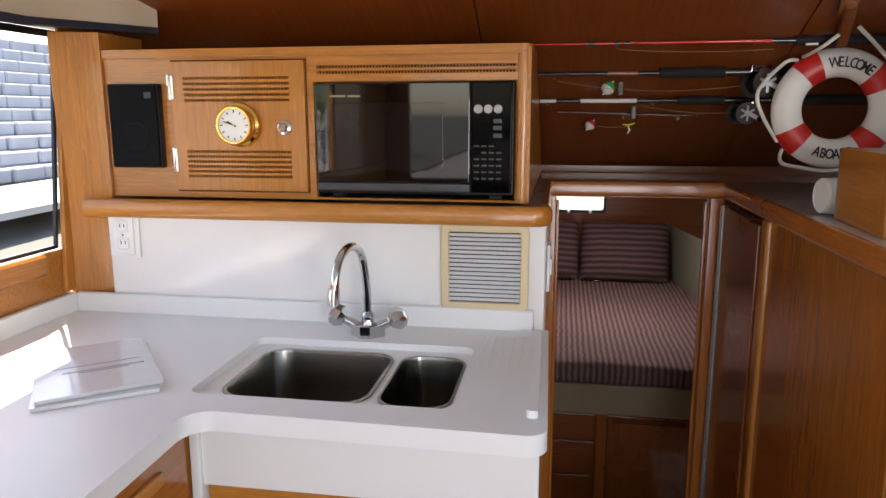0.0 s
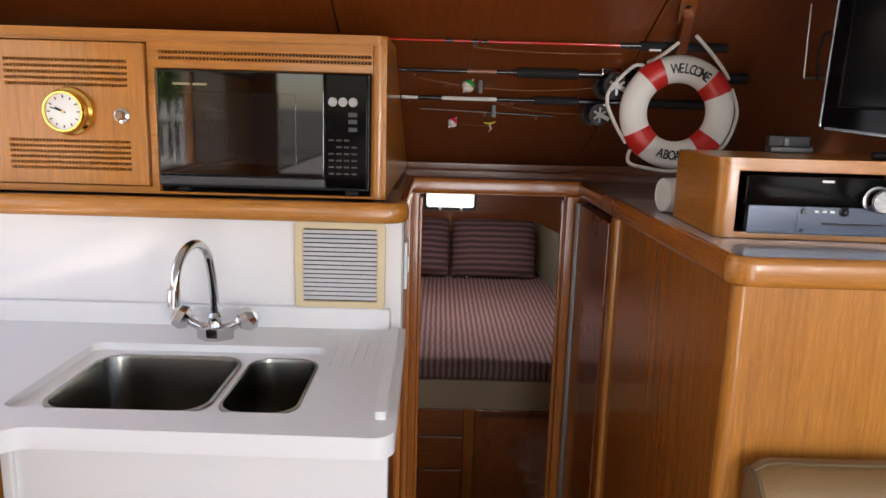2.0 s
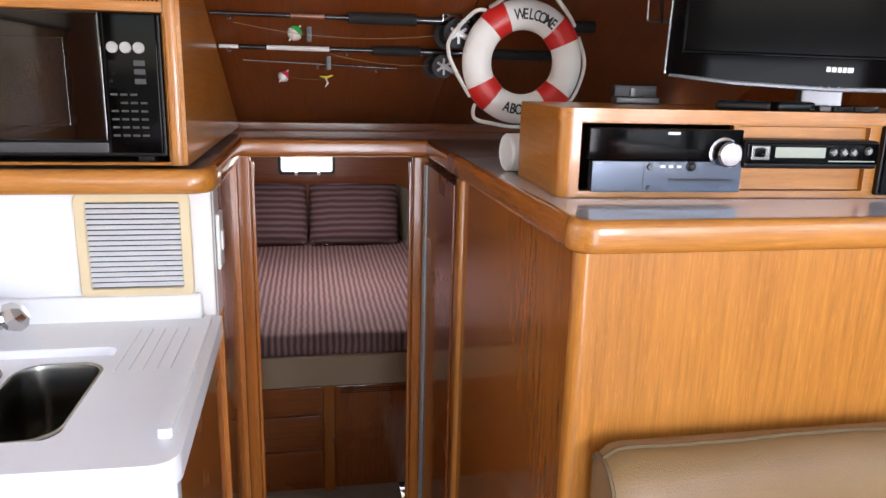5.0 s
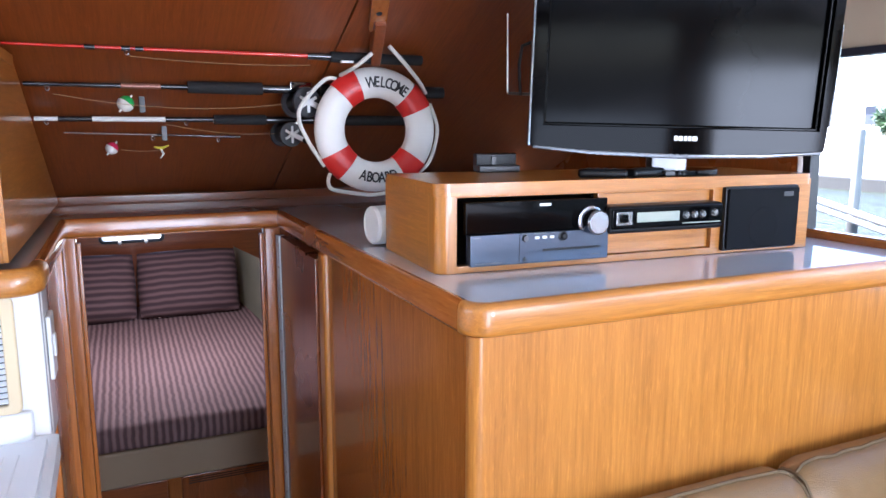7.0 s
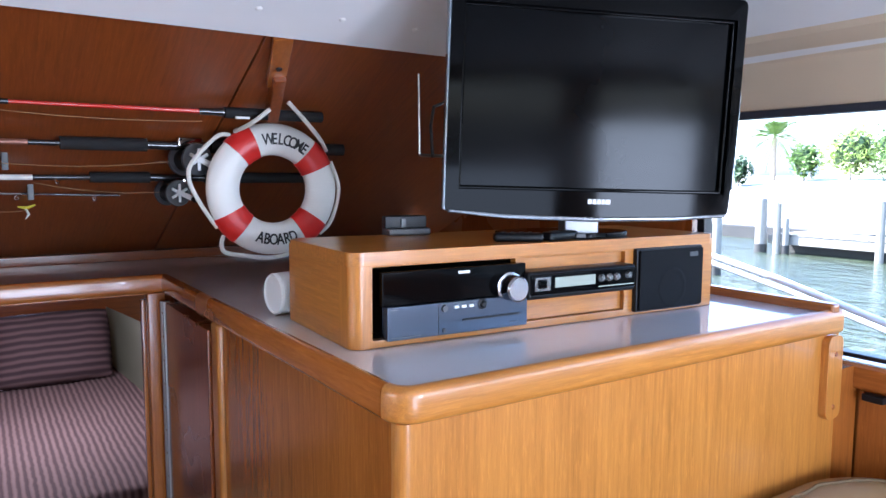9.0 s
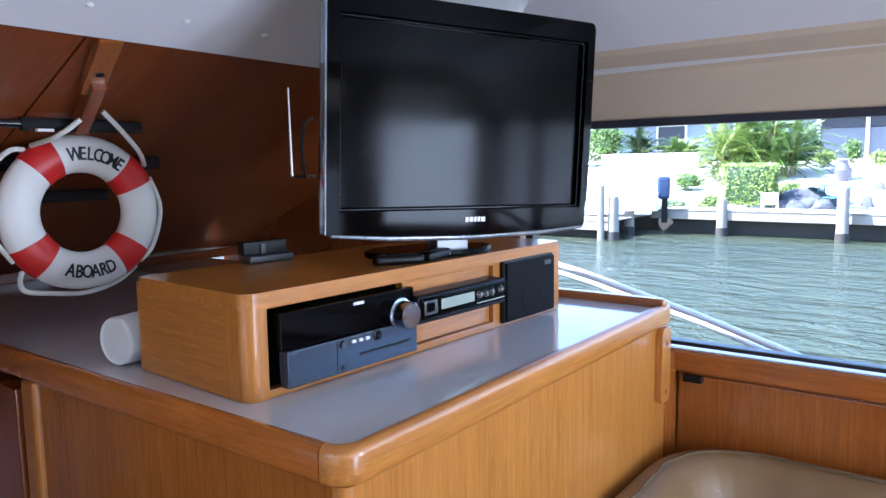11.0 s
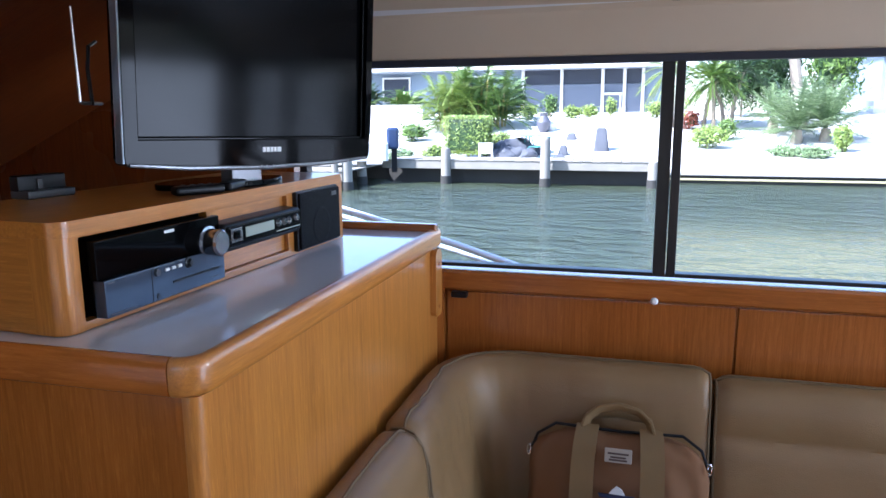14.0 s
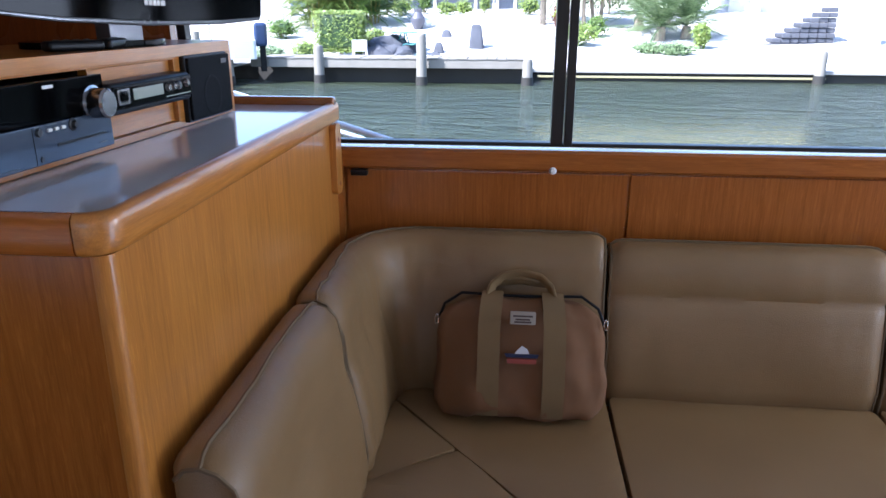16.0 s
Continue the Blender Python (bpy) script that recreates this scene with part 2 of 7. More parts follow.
HONEY = ((0.33, 0.106, 0.013), (0.64, 0.260, 0.043))
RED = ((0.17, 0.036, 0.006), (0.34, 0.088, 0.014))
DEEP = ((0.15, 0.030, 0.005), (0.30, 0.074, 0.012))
# teak darkened in its colour for the shaded side of the desk
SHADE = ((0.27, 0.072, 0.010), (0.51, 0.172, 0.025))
AMBER = ((0.33, 0.085, 0.012), (0.60, 0.200, 0.034))
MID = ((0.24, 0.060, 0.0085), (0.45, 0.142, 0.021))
teak_x = wood("honey teak along x", *HONEY, "x")
teak_y = wood("honey teak along y", *HONEY, "y")
teak_z = wood("honey teak upright", *HONEY, "z")
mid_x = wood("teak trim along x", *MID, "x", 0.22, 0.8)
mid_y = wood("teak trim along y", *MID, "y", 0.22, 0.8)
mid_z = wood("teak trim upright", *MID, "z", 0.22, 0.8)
amber_x = wood("amber teak along x", *AMBER, "x", 0.22, 0.85)
amber_y = wood("amber teak along y", *AMBER, "y", 0.22, 0.85)
amber_z = wood("amber teak upright", *AMBER, "z", 0.22, 0.85)
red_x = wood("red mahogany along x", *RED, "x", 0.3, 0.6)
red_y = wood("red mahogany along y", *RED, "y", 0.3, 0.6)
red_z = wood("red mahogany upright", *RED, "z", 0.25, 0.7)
white_lam = plain("white laminate", (0.80, 0.79, 0.77), 0.16, 0, 0.3, 0.02, 3)
solid_white = plain("white solid surface", (0.80, 0.80, 0.79), 0.40, 0, 0.0, 0.02, 5)
counter_mat = plain("grey beige laminate", (0.68, 0.66, 0.66), 0.10, 0, 0.5, 0.05, 8)
steel = plain("brushed stainless", (0.40, 0.39, 0.37), 0.30, 1.0, 0, 0.08, 30)
chrome = plain("chrome", (0.60, 0.60, 0.60), 0.09, 1.0, 0, 0.02)
brass = plain("polished brass", (0.85, 0.58, 0.16), 0.13, 1.0, 0, 0.04)
black_gloss = plain("black gloss plastic", (0.0015, 0.0015, 0.0018), 0.06, 0, 0.0, 0.1, 6.0, 0.0, 200, 0.06)
black_matt = plain("black plastic", (0.006, 0.006, 0.007), 0.38, 0, 0, 0.15, 40, 0.15, 500, 0.25)
cloth_black = plain("black speaker cloth", (0.004, 0.0042, 0.005), 0.75, 0, 0, 0.2, 60, 0.5, 900, 0.15)
# near-black colour that paints the shade inside bays, vents and slots
cavity_shade = plain("painted cavity shade", (0.012, 0.009, 0.007), 0.9, 0, 0, 0.1)
grey_plastic = plain("grey plastic", (0.04, 0.042, 0.046), 0.35, 0, 0, 0.1)
cream = plain("cream plastic", (0.68, 0.55, 0.34), 0.4, 0, 0, 0.05, 12)
white_plastic = plain("white plastic", (0.78, 0.78, 0.76), 0.3, 0, 0, 0.03)
louvre = plain("grey louvre metal", (0.72, 0.72, 0.72), 0.35, 0.0, 0, 0.06)
headliner = plain("white vinyl headliner", (0.74, 0.74, 0.74), 0.55, 0, 0, 0.03, 4, 0.2, 350)
valance_mat = plain("beige vinyl valance", (0.60, 0.49, 0.35), 0.6, 0, 0, 0.05, 5, 0.3, 300)
carpet = plain("beige carpet", (0.36, 0.29, 0.21), 0.95, 0, 0, 0.15, 30, 0.8, 400)
frame_dark = plain("black anodised frame", (0.012, 0.012, 0.014), 0.35, 0.2, 0, 0.1)

# ---- the saloon's shell ----
PORT, STAR, AFT = -1.21, 1.757, -1.75
SILL, HEAD = 1.078, 1.62
ceil_z = 1.90


def glass_mat(name):
    n = Nodes(name)
    t = n.t
    tr, gl = t.nodes.new("ShaderNodeBsdfTransparent"), t.nodes.new("ShaderNodeBsdfGlossy")
    tr.inputs[0].default_value = (0.96, 0.98, 0.98, 1)
    gl.inputs["Roughness"].default_value = 0.02
    mx, lw, fr = t.nodes.new("ShaderNodeMixShader"), t.nodes.new("ShaderNodeLayerWeight"), t.nodes.new("ShaderNodeMath")
    lw.inputs[0].default_value = 0.5
    fr.operation = "POWER"
    fr.inputs[1].default_value = 4.0
    n.link(lw.outputs["Facing"], fr.inputs[0])
    n.link(fr.outputs[0], mx.inputs[0])
    n.link(tr.outputs[0], mx.inputs[1])
    n.link(gl.outputs[0], mx.inputs[2])
    n.link(mx.outputs[0], t.nodes["Material Output"].inputs[0])
    return n.m


glass = glass_mat("window glass")

floor = setting("floor", plate([(PORT - 0.1, AFT), (STAR + 0.1, AFT), (STAR + 0.1, 1.25), (0.62, 1.25), (0.62, 1.45), (0.04, 1.45), (0.04, 1.2), (PORT - 0.1, 1.2)], (), -0.05, 0.0), carpet, "beige carpeted cabin sole", "floor")
for k, (y0, y1, z) in enumerate(((1.45, 1.72, -0.2), (1.72, 2.0, -0.38), (2.0, 3.4, -0.56))):
    setting("step" if z > -0.5 else "floor_passage", box((0.0, y0, z - 0.35), (0.64, y1, z), 0.004), carpet, "beige carpeted step down to the berth", "step")

# side walls below and above the windows, with the sills and dark aluminium frames
wall_port = setting("wall_port", box((PORT - 0.05, AFT, -0.05), (PORT, 1.66, SILL - 0.004), 0.002), teak_x, "honey teak veneer wall below the window", "wall")
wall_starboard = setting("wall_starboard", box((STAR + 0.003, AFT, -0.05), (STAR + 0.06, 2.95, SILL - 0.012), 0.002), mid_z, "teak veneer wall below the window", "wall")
for x0, x1, nm in ((PORT - 0.06, PORT - 0.005, "wall_port_upper"), (STAR + 0.005, STAR + 0.06, "wall_starboard_upper")):
    setting(nm, box((x0, AFT, HEAD + 0.02), (x1, 2.95, ceil_z + 0.1), 0.002), headliner, "white lining above the side window", "wall")
for x0, x1, nm in ((PORT - 0.010, PORT, "wall_port_forward"), (STAR, STAR + 0.05, "wall_starboard_forward")):
    setting(nm, plate([(1.60 if x0 > 0 else 1.652, SILL - 0.06), (2.95, SILL - 0.06), (2.95, HEAD + 0.1), (1.62 if x0 > 0 else 1.722, HEAD + 0.1)], (), x0, x1, 0.002, 2, "yz"), teak_z if x0 < 0 else red_z, "teak pillar forward of the side window", "wall")
setting("wall_aft", plate(rect(PORT - 0.06, STAR + 0.06, -0.05, ceil_z + 0.05), [rect(-1.02, -0.20, 0.92, 1.76, 0.03), rect(0.03, 0.87, 0.05, 1.78, 0.03), rect(1.11, 1.68, 0.92, 1.76, 0.03)], AFT - 0.05, AFT, 0.003, 2, "xz"), teak_z, "teak aft bulkhead with an open doorway between two windows", "wall")


def window(name, x, side, y0, y1, mullions, tip=0.02):
    """A long saloon window: dark frame, upright bars and clear panes."""
    th = 0.022 if side > 0 else 0.007
    ob = setting(name, plate([(y0, SILL), (y1, SILL), (y1 + tip, HEAD + 0.01), (y0, HEAD + 0.01)], [[(y0 + th, SILL + 0.010), (y1 - th, SILL + 0.010), (y1 - th + tip * 0.9, HEAD - 0.008), (y0 + th, HEAD - 0.008)]], x - 0.004 if side > 0 else x - 0.007, x + 0.03 if side > 0 else x + 0.003, 0.002, 2, "yz"), frame_dark, "saloon side window in a black aluminium frame", "window")
    edges = [y1 + tip] + [m for m in mullions] + [y0 + 0.01]
    for a, b in zip(edges, edges[1:]):
        p = part("pane", box((min(x + 0.010 * side, x + 0.015 * side), b, SILL + 0.004), (max(x + 0.010 * side, x + 0.015 * side), a, HEAD), 0), glass, ob, "clear glass pane")
        p.visible_shadow = False
    for m in mullions:
        part("mullion", join(box((x - 0.012, m - 0.003, SILL + 0.003), (x + 0.028, m + 0.027, HEAD), 0.003), box((x - 0.016, m - 0.027, SILL + 0.003), (x + 0.02, m - 0.006, HEAD), 0.003)), frame_dark, ob, "black upright frame bar")
    return ob


window("window_1", STAR, 1, AFT + 0.1, 1.58, [0.60, -0.62])
window("window_4", PORT, -1, -0.55, 0.10, [], 0.0)
window("window_2", PORT, -1, 0.45, 1.63, [], 0.07)
setting("wall_port_aft", plate(rect(AFT, 0.45, SILL - 0.003, HEAD + 0.03), [rect(-0.55, 0.10, SILL + 0.002, HEAD + 0.012)], PORT - 0.05, PORT, 0.0, 2, "yz"), teak_x, "honey teak wall aft of the port window", "wall")

# sill rails and the seams of the panelling
rail = [(0, 0), (0.018, 0), (0.022, 0.004), (0.022, 0.046), (0.016, 0.053), (0, 0.053)]
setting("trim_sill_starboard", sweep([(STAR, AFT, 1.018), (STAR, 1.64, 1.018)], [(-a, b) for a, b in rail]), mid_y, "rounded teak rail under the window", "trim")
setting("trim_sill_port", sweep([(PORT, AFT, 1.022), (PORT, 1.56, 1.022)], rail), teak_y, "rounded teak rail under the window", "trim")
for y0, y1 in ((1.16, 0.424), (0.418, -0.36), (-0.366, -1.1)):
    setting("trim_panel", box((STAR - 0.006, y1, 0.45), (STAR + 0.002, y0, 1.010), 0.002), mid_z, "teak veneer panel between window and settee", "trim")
setting("trim_port_post", plate([(1.632, 0.96), (1.668, 0.96), (1.722, HEAD - 0.03), (1.686, HEAD - 0.03)], (), PORT, PORT + 0.014, 0.004, 2, "yz"), teak_z, "upright teak batten beside the window", "trim")
port_corner = setting("wall_port_corner", plate([(PORT, 1.668), (PORT + 0.006, 1.668), (-1.092, 1.705), (-1.092, 1.90), (PORT, 1.90)], (), 0.90, 1.625, 0.002), teak_z, "angled honey teak corner panel", "wall")

# beige valances over the windows with a dark welt along the lower edge
def valance(name, path, side):
    v = setting(name, sweep(path, [(0, 0.0), (0.024 * side, 0.0), (0.027 * side, 0.080), (0.033 * side, 0.104), (0.048 * side, 0.117), (0.066 * side, 0.122), (0.092 * side, 0.128), (0.112 * side, 0.140), (0.122 * side, 0.165), (0, 0.165)]), valance_mat, "beige vinyl valance above the window", "trim")
    part("welt", sweep([(x, y, z - 0.018) for x, y, z in path], [(-0.006 * side, 0), (0.028 * side, 0), (0.030 * side, 0.017), (-0.006 * side, 0.017)]), plain("dark blue welt", (0.02, 0.022, 0.035), 0.6), v, "dark edge strip")


valance("valance_starboard", [(STAR, AFT, HEAD), (STAR, 1.62, HEAD), (STAR - 0.06, 1.95, HEAD)], -1)
valance("valance_port", [(PORT, AFT, HEAD + 0.03), (PORT, 1.58, HEAD + 0.03), (-1.03, 1.86, HEAD + 0.03)], 1)

# ceiling with coved edges
PF, PB = (1.735, 1.746), (2.90, 1.206)   # rake of the forward panel: (y, z) of its top and of its foot
bm = bmesh.new()
def quad(bm, *pts):
    bm.faces.new([bm.verts.new(p) for p in pts])
cx0, cx1, cy = PORT + 0.28, STAR - 0.28, 1.42
quad(bm, (cx0, AFT, ceil_z), (cx0, cy, ceil_z), (cx1, cy, ceil_z), (cx1, AFT, ceil_z))
quad(bm, (cx1, AFT, ceil_z), (cx1, cy, ceil_z), (STAR - 0.02, 1.735, 1.766), (STAR - 0.02, AFT, 1.766))
quad(bm, (PORT + 0.02, AFT, 1.774), (PORT + 0.02, 1.735, 1.774), (cx0, cy, ceil_z), (cx0, AFT, ceil_z))
quad(bm, (cx0, cy, ceil_z), (PORT + 0.02, PF[0], PF[1] + 0.006), (STAR - 0.02, PF[0], PF[1] + 0.006), (cx1, cy, ceil_z))
bmesh.ops.remove_doubles(bm, verts=bm.verts, dist=0.02)
bmesh.ops.solidify(bm, geom=bm.faces[:], thickness=-0.03)
bmesh.ops.recalc_face_normals(bm, faces=bm.faces[:])
ceiling = setting("ceiling", bm, headliner, "white vinyl headliner with coved edges", "ceiling", 20)
setting("roof", box((PORT - 0.1, AFT - 0.3, ceil_z + 0.06), (STAR + 0.1, 2.3, ceil_z + 0.10)), headliner, "white coachroof over the saloon", "roof")

# raked forward panel in three veneered boards
def on_panel(x, y, off=0.0):
    """A place off metres above the raked panel, over the plan point x, y."""
    dy, dz = PF[0] - PB[0], PF[1] - PB[1]
    k = (y - PB[0]) / dy
    nrm = Vector((0, -dz, dy)).normalized() * -1
    return Vector((x, y, PB[1] + k * dz)) + Vector((0, -abs(nrm.y), -abs(nrm.z))) * off


for nm, x0, x1 in (("wall_forward_port", PORT, -0.152), ("wall_forward_middle", -0.148, 0.668), ("wall_forward_starboard", 0.672, STAR)):
    L = math.hypot(PF[0] - PB[0], PF[1] - PB[1])
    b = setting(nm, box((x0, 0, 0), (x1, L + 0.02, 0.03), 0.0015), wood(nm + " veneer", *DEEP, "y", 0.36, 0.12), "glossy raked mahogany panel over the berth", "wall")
    ang = math.atan2(PF[1] - PB[1], -(PF[0] - PB[0]))
    if nm.endswith("middle"):
        part("backing", box((PORT - 0.04, -0.03, 0.031), (STAR + 0.04, L + 0.12, 0.045)), cavity_shade, b)
    b.matrix_basis = Matrix(((1, 0, 0, 0), (0, -math.cos(ang), math.sin(ang), PB[0]), (0, math.sin(ang), math.cos(ang), PB[1]), (0, 0, 0, 1)))
setting("wall_closing_forward", box((PORT - 0.05, 2.93, 1.195), (STAR + 0.05, 2.96, 1.6)), red_x, "dark wall behind the raked panel", "wall")
setting("trim_panel_foot", box((PORT, 2.84, 1.192), (STAR, 2.862, 1.222), 0.004), red_x, "dark teak fillet at the foot of the raked panel", "trim")

# laminate top round the companionway and its wooden nosing
TOP = 1.193
lam_out = [(-1.09, 1.655), (0.036, 1.655), (0.036, 2.420), (0.606, 2.420), (0.618, 1.162), (1.625, 1.162), (1.625, 2.90), (-1.09, 2.90)]
shelf_top = setting("shelf_top", plate(rounded(lam_out, [0, 0.03, 0, 0, 0.04, 0, 0, 0]), (), TOP - 0.028, TOP), counter_mat, "glossy grey-beige laminate shelf and desk top", "worktop")
nose = [(0.0, 0.0), (0.008, 0.0), (0.015, 0.004), (0.018, 0.012), (0.018, 0.032), (0.014, 0.041), (0.006, 0.046), (-0.006, 0.046), (-0.006, 0.036), (0.0, 0.036)]
slim = [(0.0, 0.0), (0.004, 0.0), (0.009, 0.004), (0.0105, 0.010), (0.0105, 0.036), (0.0085, 0.044), (0.004, 0.0485), (-0.004, 0.049), (-0.008, 0.047), (-0.009, 0.0425), (0.0, 0.042)]
def nosing(name, path, mat, shape=slim):
    return setting(name, sweep(path, shape), mat, "rounded varnished teak nosing", "trim", 50)
ZN = 1.150
nosing("nosing_galley", [(-1.12, 1.638, 1.163)] + arc(0.012, 1.668, 0.03, -90, 0, 1.163, 6) + [(0.040, 1.72, 1.160), (0.036, 1.80, ZN)], teak_x, nose)
nosing("nosing_passage_port", [(0.040, 1.79, ZN), (0.038, 2.415, ZN)], amber_y)
nosing("nosing_door_head", [(0.034, 2.414, ZN), (0.608, 2.414, ZN)], amber_x)
nosing("nosing_passage_starboard", [(0.604, 2.420, ZN), (0.606, 1.925, ZN)], amber_y)
nosing("nosing_desk_side", [(0.606, 1.925, ZN), (0.617, 1.192, ZN)], amber_y)
nosing("nosing_desk_front", arc(0.647, 1.191, 0.030, 180, 270, ZN, 8) + [(1.652, 1.161, ZN)], teak_x)
setting("trim_fiddle", box((1.612, 1.152, 1.190), (1.640, 1.66, 1.212), 0.006, 3), mid_y, "teak fiddle rail along the window end of the desk", "trim")

# companionway: sides, folded door, jambs
def wall_box(nm, lo, hi, mat, label, bev=0.002):
    return setting(nm, box(lo, hi, bev), mat, label, "wall")

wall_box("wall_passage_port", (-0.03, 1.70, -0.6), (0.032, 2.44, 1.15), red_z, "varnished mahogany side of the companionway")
wall_box("trim_galley_end", (0.0, 1.16, -0.6), (0.034, 1.70, 0.86), amber_z, "teak end panel of the galley unit")
wall_box("trim_passage_post", (0.020, 1.80, -0.6), (0.044, 1.86, 1.15), amber_z, "upright teak batten in the companionway", 0.005)
wall_box("trim_passage_post_inner", (0.020, 2.22, -0.6), (0.046, 2.27, 1.15), amber_z, "upright teak batten in the companionway", 0.005)
jamb = setting("door_1", join(box((0.030, 2.405, -0.6), (0.064, 2.45, 1.15), 0.004), box((0.556, 2.405, -0.6), (0.604, 2.45, 1.15), 0.006), box((0.058, 2.412, 1.146), (0.560, 2.45, 1.166), 0.003), box((0.064, 2.432, -0.6), (0.074, 2.452, 1.13), 0.002), box((0.546, 2.432, -0.6), (0.556, 2.452, 1.13), 0.002)), amber_z, "varnished teak door frame to the forward berth", "door")
leaf = thing("folded_door", (0.604, 1.955, -0.56), "dark mahogany door folded open against the companionway side", "door")
part("leaf", box((-0.012, 0.0, 0.02), (0.02, 0.405, 1.69), 0.003), red_z, leaf)
hinge = part("piano_hinge", box((-0.016, 0.410, 0.02), (0.004, 0.430, 1.69), 0.002), plain("dull hinge steel", (0.45, 0.45, 0.44), 0.5, 0.8), leaf, "long steel piano hinge")
part("knuckle", tube([(-0.016, 0.426, 0.02), (-0.016, 0.426, 1.69)], 0.005, 10), bpy.data.materials["dull hinge steel"], hinge)
scr = bmesh.new()
for k in range(26):
    s = lathe([(0, 0.002), (0.003, 0.0015), (0.0035, 0)], 10)
    moved(s, pose(-0.0162, 0.417, 0.06 + 0.064 * k, 0, -90))
    scr = join(scr, s)
part("screws", scr, chrome, hinge)

# forward berth behind the door
def berth_wall(nm, pts, z0, z1, mat, label):
    return setting(nm, plate(pts, (), z0, z1), mat, label, "wall")

liner = plain("olive beige hull liner", (0.36, 0.33, 0.24), 0.8, 0, 0, 0.06, 6, 0.4, 250)
wall_box("wall_berth_aft_port", (-1.1, 2.42, -0.6), (0.03, 2.46, 1.19), red_z, "mahogany bulkhead of the berth")
wall_box("wall_berth_aft_starboard", (0.604, 2.42, -0.6), (1.7, 2.46, 1.15), red_z, "mahogany bulkhead of the berth")
wall_box("wall_berth_port", (-1.0, 2.4, -0.6), (-0.95, 5.5, 1.2), liner, "olive hull liner of the berth")
bm = bmesh.new()
quad(bm, (1.05, 2.46, -0.6), (1.05, 5.5, -0.6), (1.30, 5.5, 1.2), (1.30, 2.46, 1.2))
bmesh.ops.solidify(bm, geom=bm.faces[:], thickness=0.03)
setting("wall_berth_starboard", bm, liner, "olive vinyl hull liner beside the berth", "wall")
bm = bmesh.new()
quad(bm, (0.86, 5.40, 0.2), (0.86, 5.40, 0.62), (1.02, 3.2, 0.72), (1.02, 3.2, 0.2))
bmesh.ops.solidify(bm, geom=bm.faces[:], thickness=0.03)
setting("wall_berth_side_lining", bm, liner, "olive vinyl side lining above the mattress", "wall")
setting("wall_berth_forward", plate(rect(-1.0, 1.35, -0.6, 1.2), [rect(0.03, 0.40, 0.70, 0.86, 0.02)], 5.42, 5.45, 0.003, 2, "xz"), red_x, "dark wood head of the berth with a small port", "wall")
berth_port = setting("window_3", plate(rect(0.015, 0.415, 0.685, 0.875, 0.03), [rect(0.035, 0.395, 0.705, 0.855, 0.02)], 5.405, 5.422, 0.003, 2, "xz"), frame_dark, "small rectangular port at the head of the berth", "window")
po_ = part("pane", box((0.03, 5.43, 0.70), (0.40, 5.435, 0.86)), glass, berth_port)
po_.visible_shadow = False
for x in (0.14, 0.30):
    part("latch", moved(lathe([(0, 0.012), (0.010, 0.010), (0.012, 0.0)], 18, "y"), pose(x, 5.405, 0.690)), white_plastic, berth_port, "white latch knob")
setting("ceiling_berth", plate(rect(-1.05, 1.4, 2.50, 5.42), [rect(0.08, 0.60, 3.79, 4.31, 0.04)], 1.150, 1.160), headliner, "white berth ceiling with a square hatch opening", "ceiling")
# solid lid added to keep sun and sky out of the berth
setting("hatch_lid", box((0.05, 3.76, 1.163), (0.63, 4.34, 1.18), 0.004), frame_dark, "opaque dark hatch lid, added to block sun and sky", "hatch")
setting("foredeck", plate(rect(-1.3, 1.6, 2.96, 5.47), [rect(0.08, 0.60, 3.79, 4.31, 0.04)], 1.17, 1.19), headliner, "white foredeck", "deck")

# ---- galley: counter, cabinet, microwave ----
CZ = 0.905
counter_out = rounded([(-1.205, 1.672), (0.058, 1.672), (0.068, 1.085), (-0.562, 1.098), (-0.545, 0.30), (-1.205, 0.30)], [0, 0.01, 0.035, 0.05, 0.03, 0], 8)
recess = rect(-0.608, -0.103, 1.172, 1.515, 0.022)
worktop = thing("galley_worktop", (0, 0, 0), "white solid-surface galley worktop with a sunken sink recess", "worktop")
part("slab", plate(counter_out, [recess], CZ - 0.038, CZ, 0.009, 3), solid_white, worktop)
BOWLS = (rect(-0.562, -0.276, 1.200, 1.474, 0.05, 8), rect(-0.250, -0.116, 1.200, 1.470, 0.045, 8))
part("recess_floor", plate(rect(-0.62, -0.09, 1.16, 1.527), BOWLS, CZ - 0.030, CZ - 0.016, 0.001), solid_white, worktop)
part("end_lip", plate(rounded([(0.030, 1.155), (0.050, 1.155), (0.044, 1.63), (0.028, 1.63)], 0.006, 4), (), CZ - 0.002, CZ + 0.014, 0.004), solid_white, worktop, "raised white lip along the end")
part("upstand", box((-1.19, 1.655, CZ - 0.004), (0.022, 1.674, CZ + 0.050), 0.006, 3), solid_white, worktop, "low white upstand along the back")
part("upstand", box((-1.208, 0.30, CZ - 0.004), (-1.188, 1.66, CZ + 0.050), 0.006, 3), solid_white, worktop)
grooves = bmesh.new()
for k in range(5):
    grooves = join(grooves, tube([(-0.085 + 0.022 * k, 1.40, CZ - 0.0012), (-0.085 + 0.022 * k, 1.60, CZ - 0.0012)], 0.0026, 8))
part("drainer_rib", grooves, solid_white, worktop)

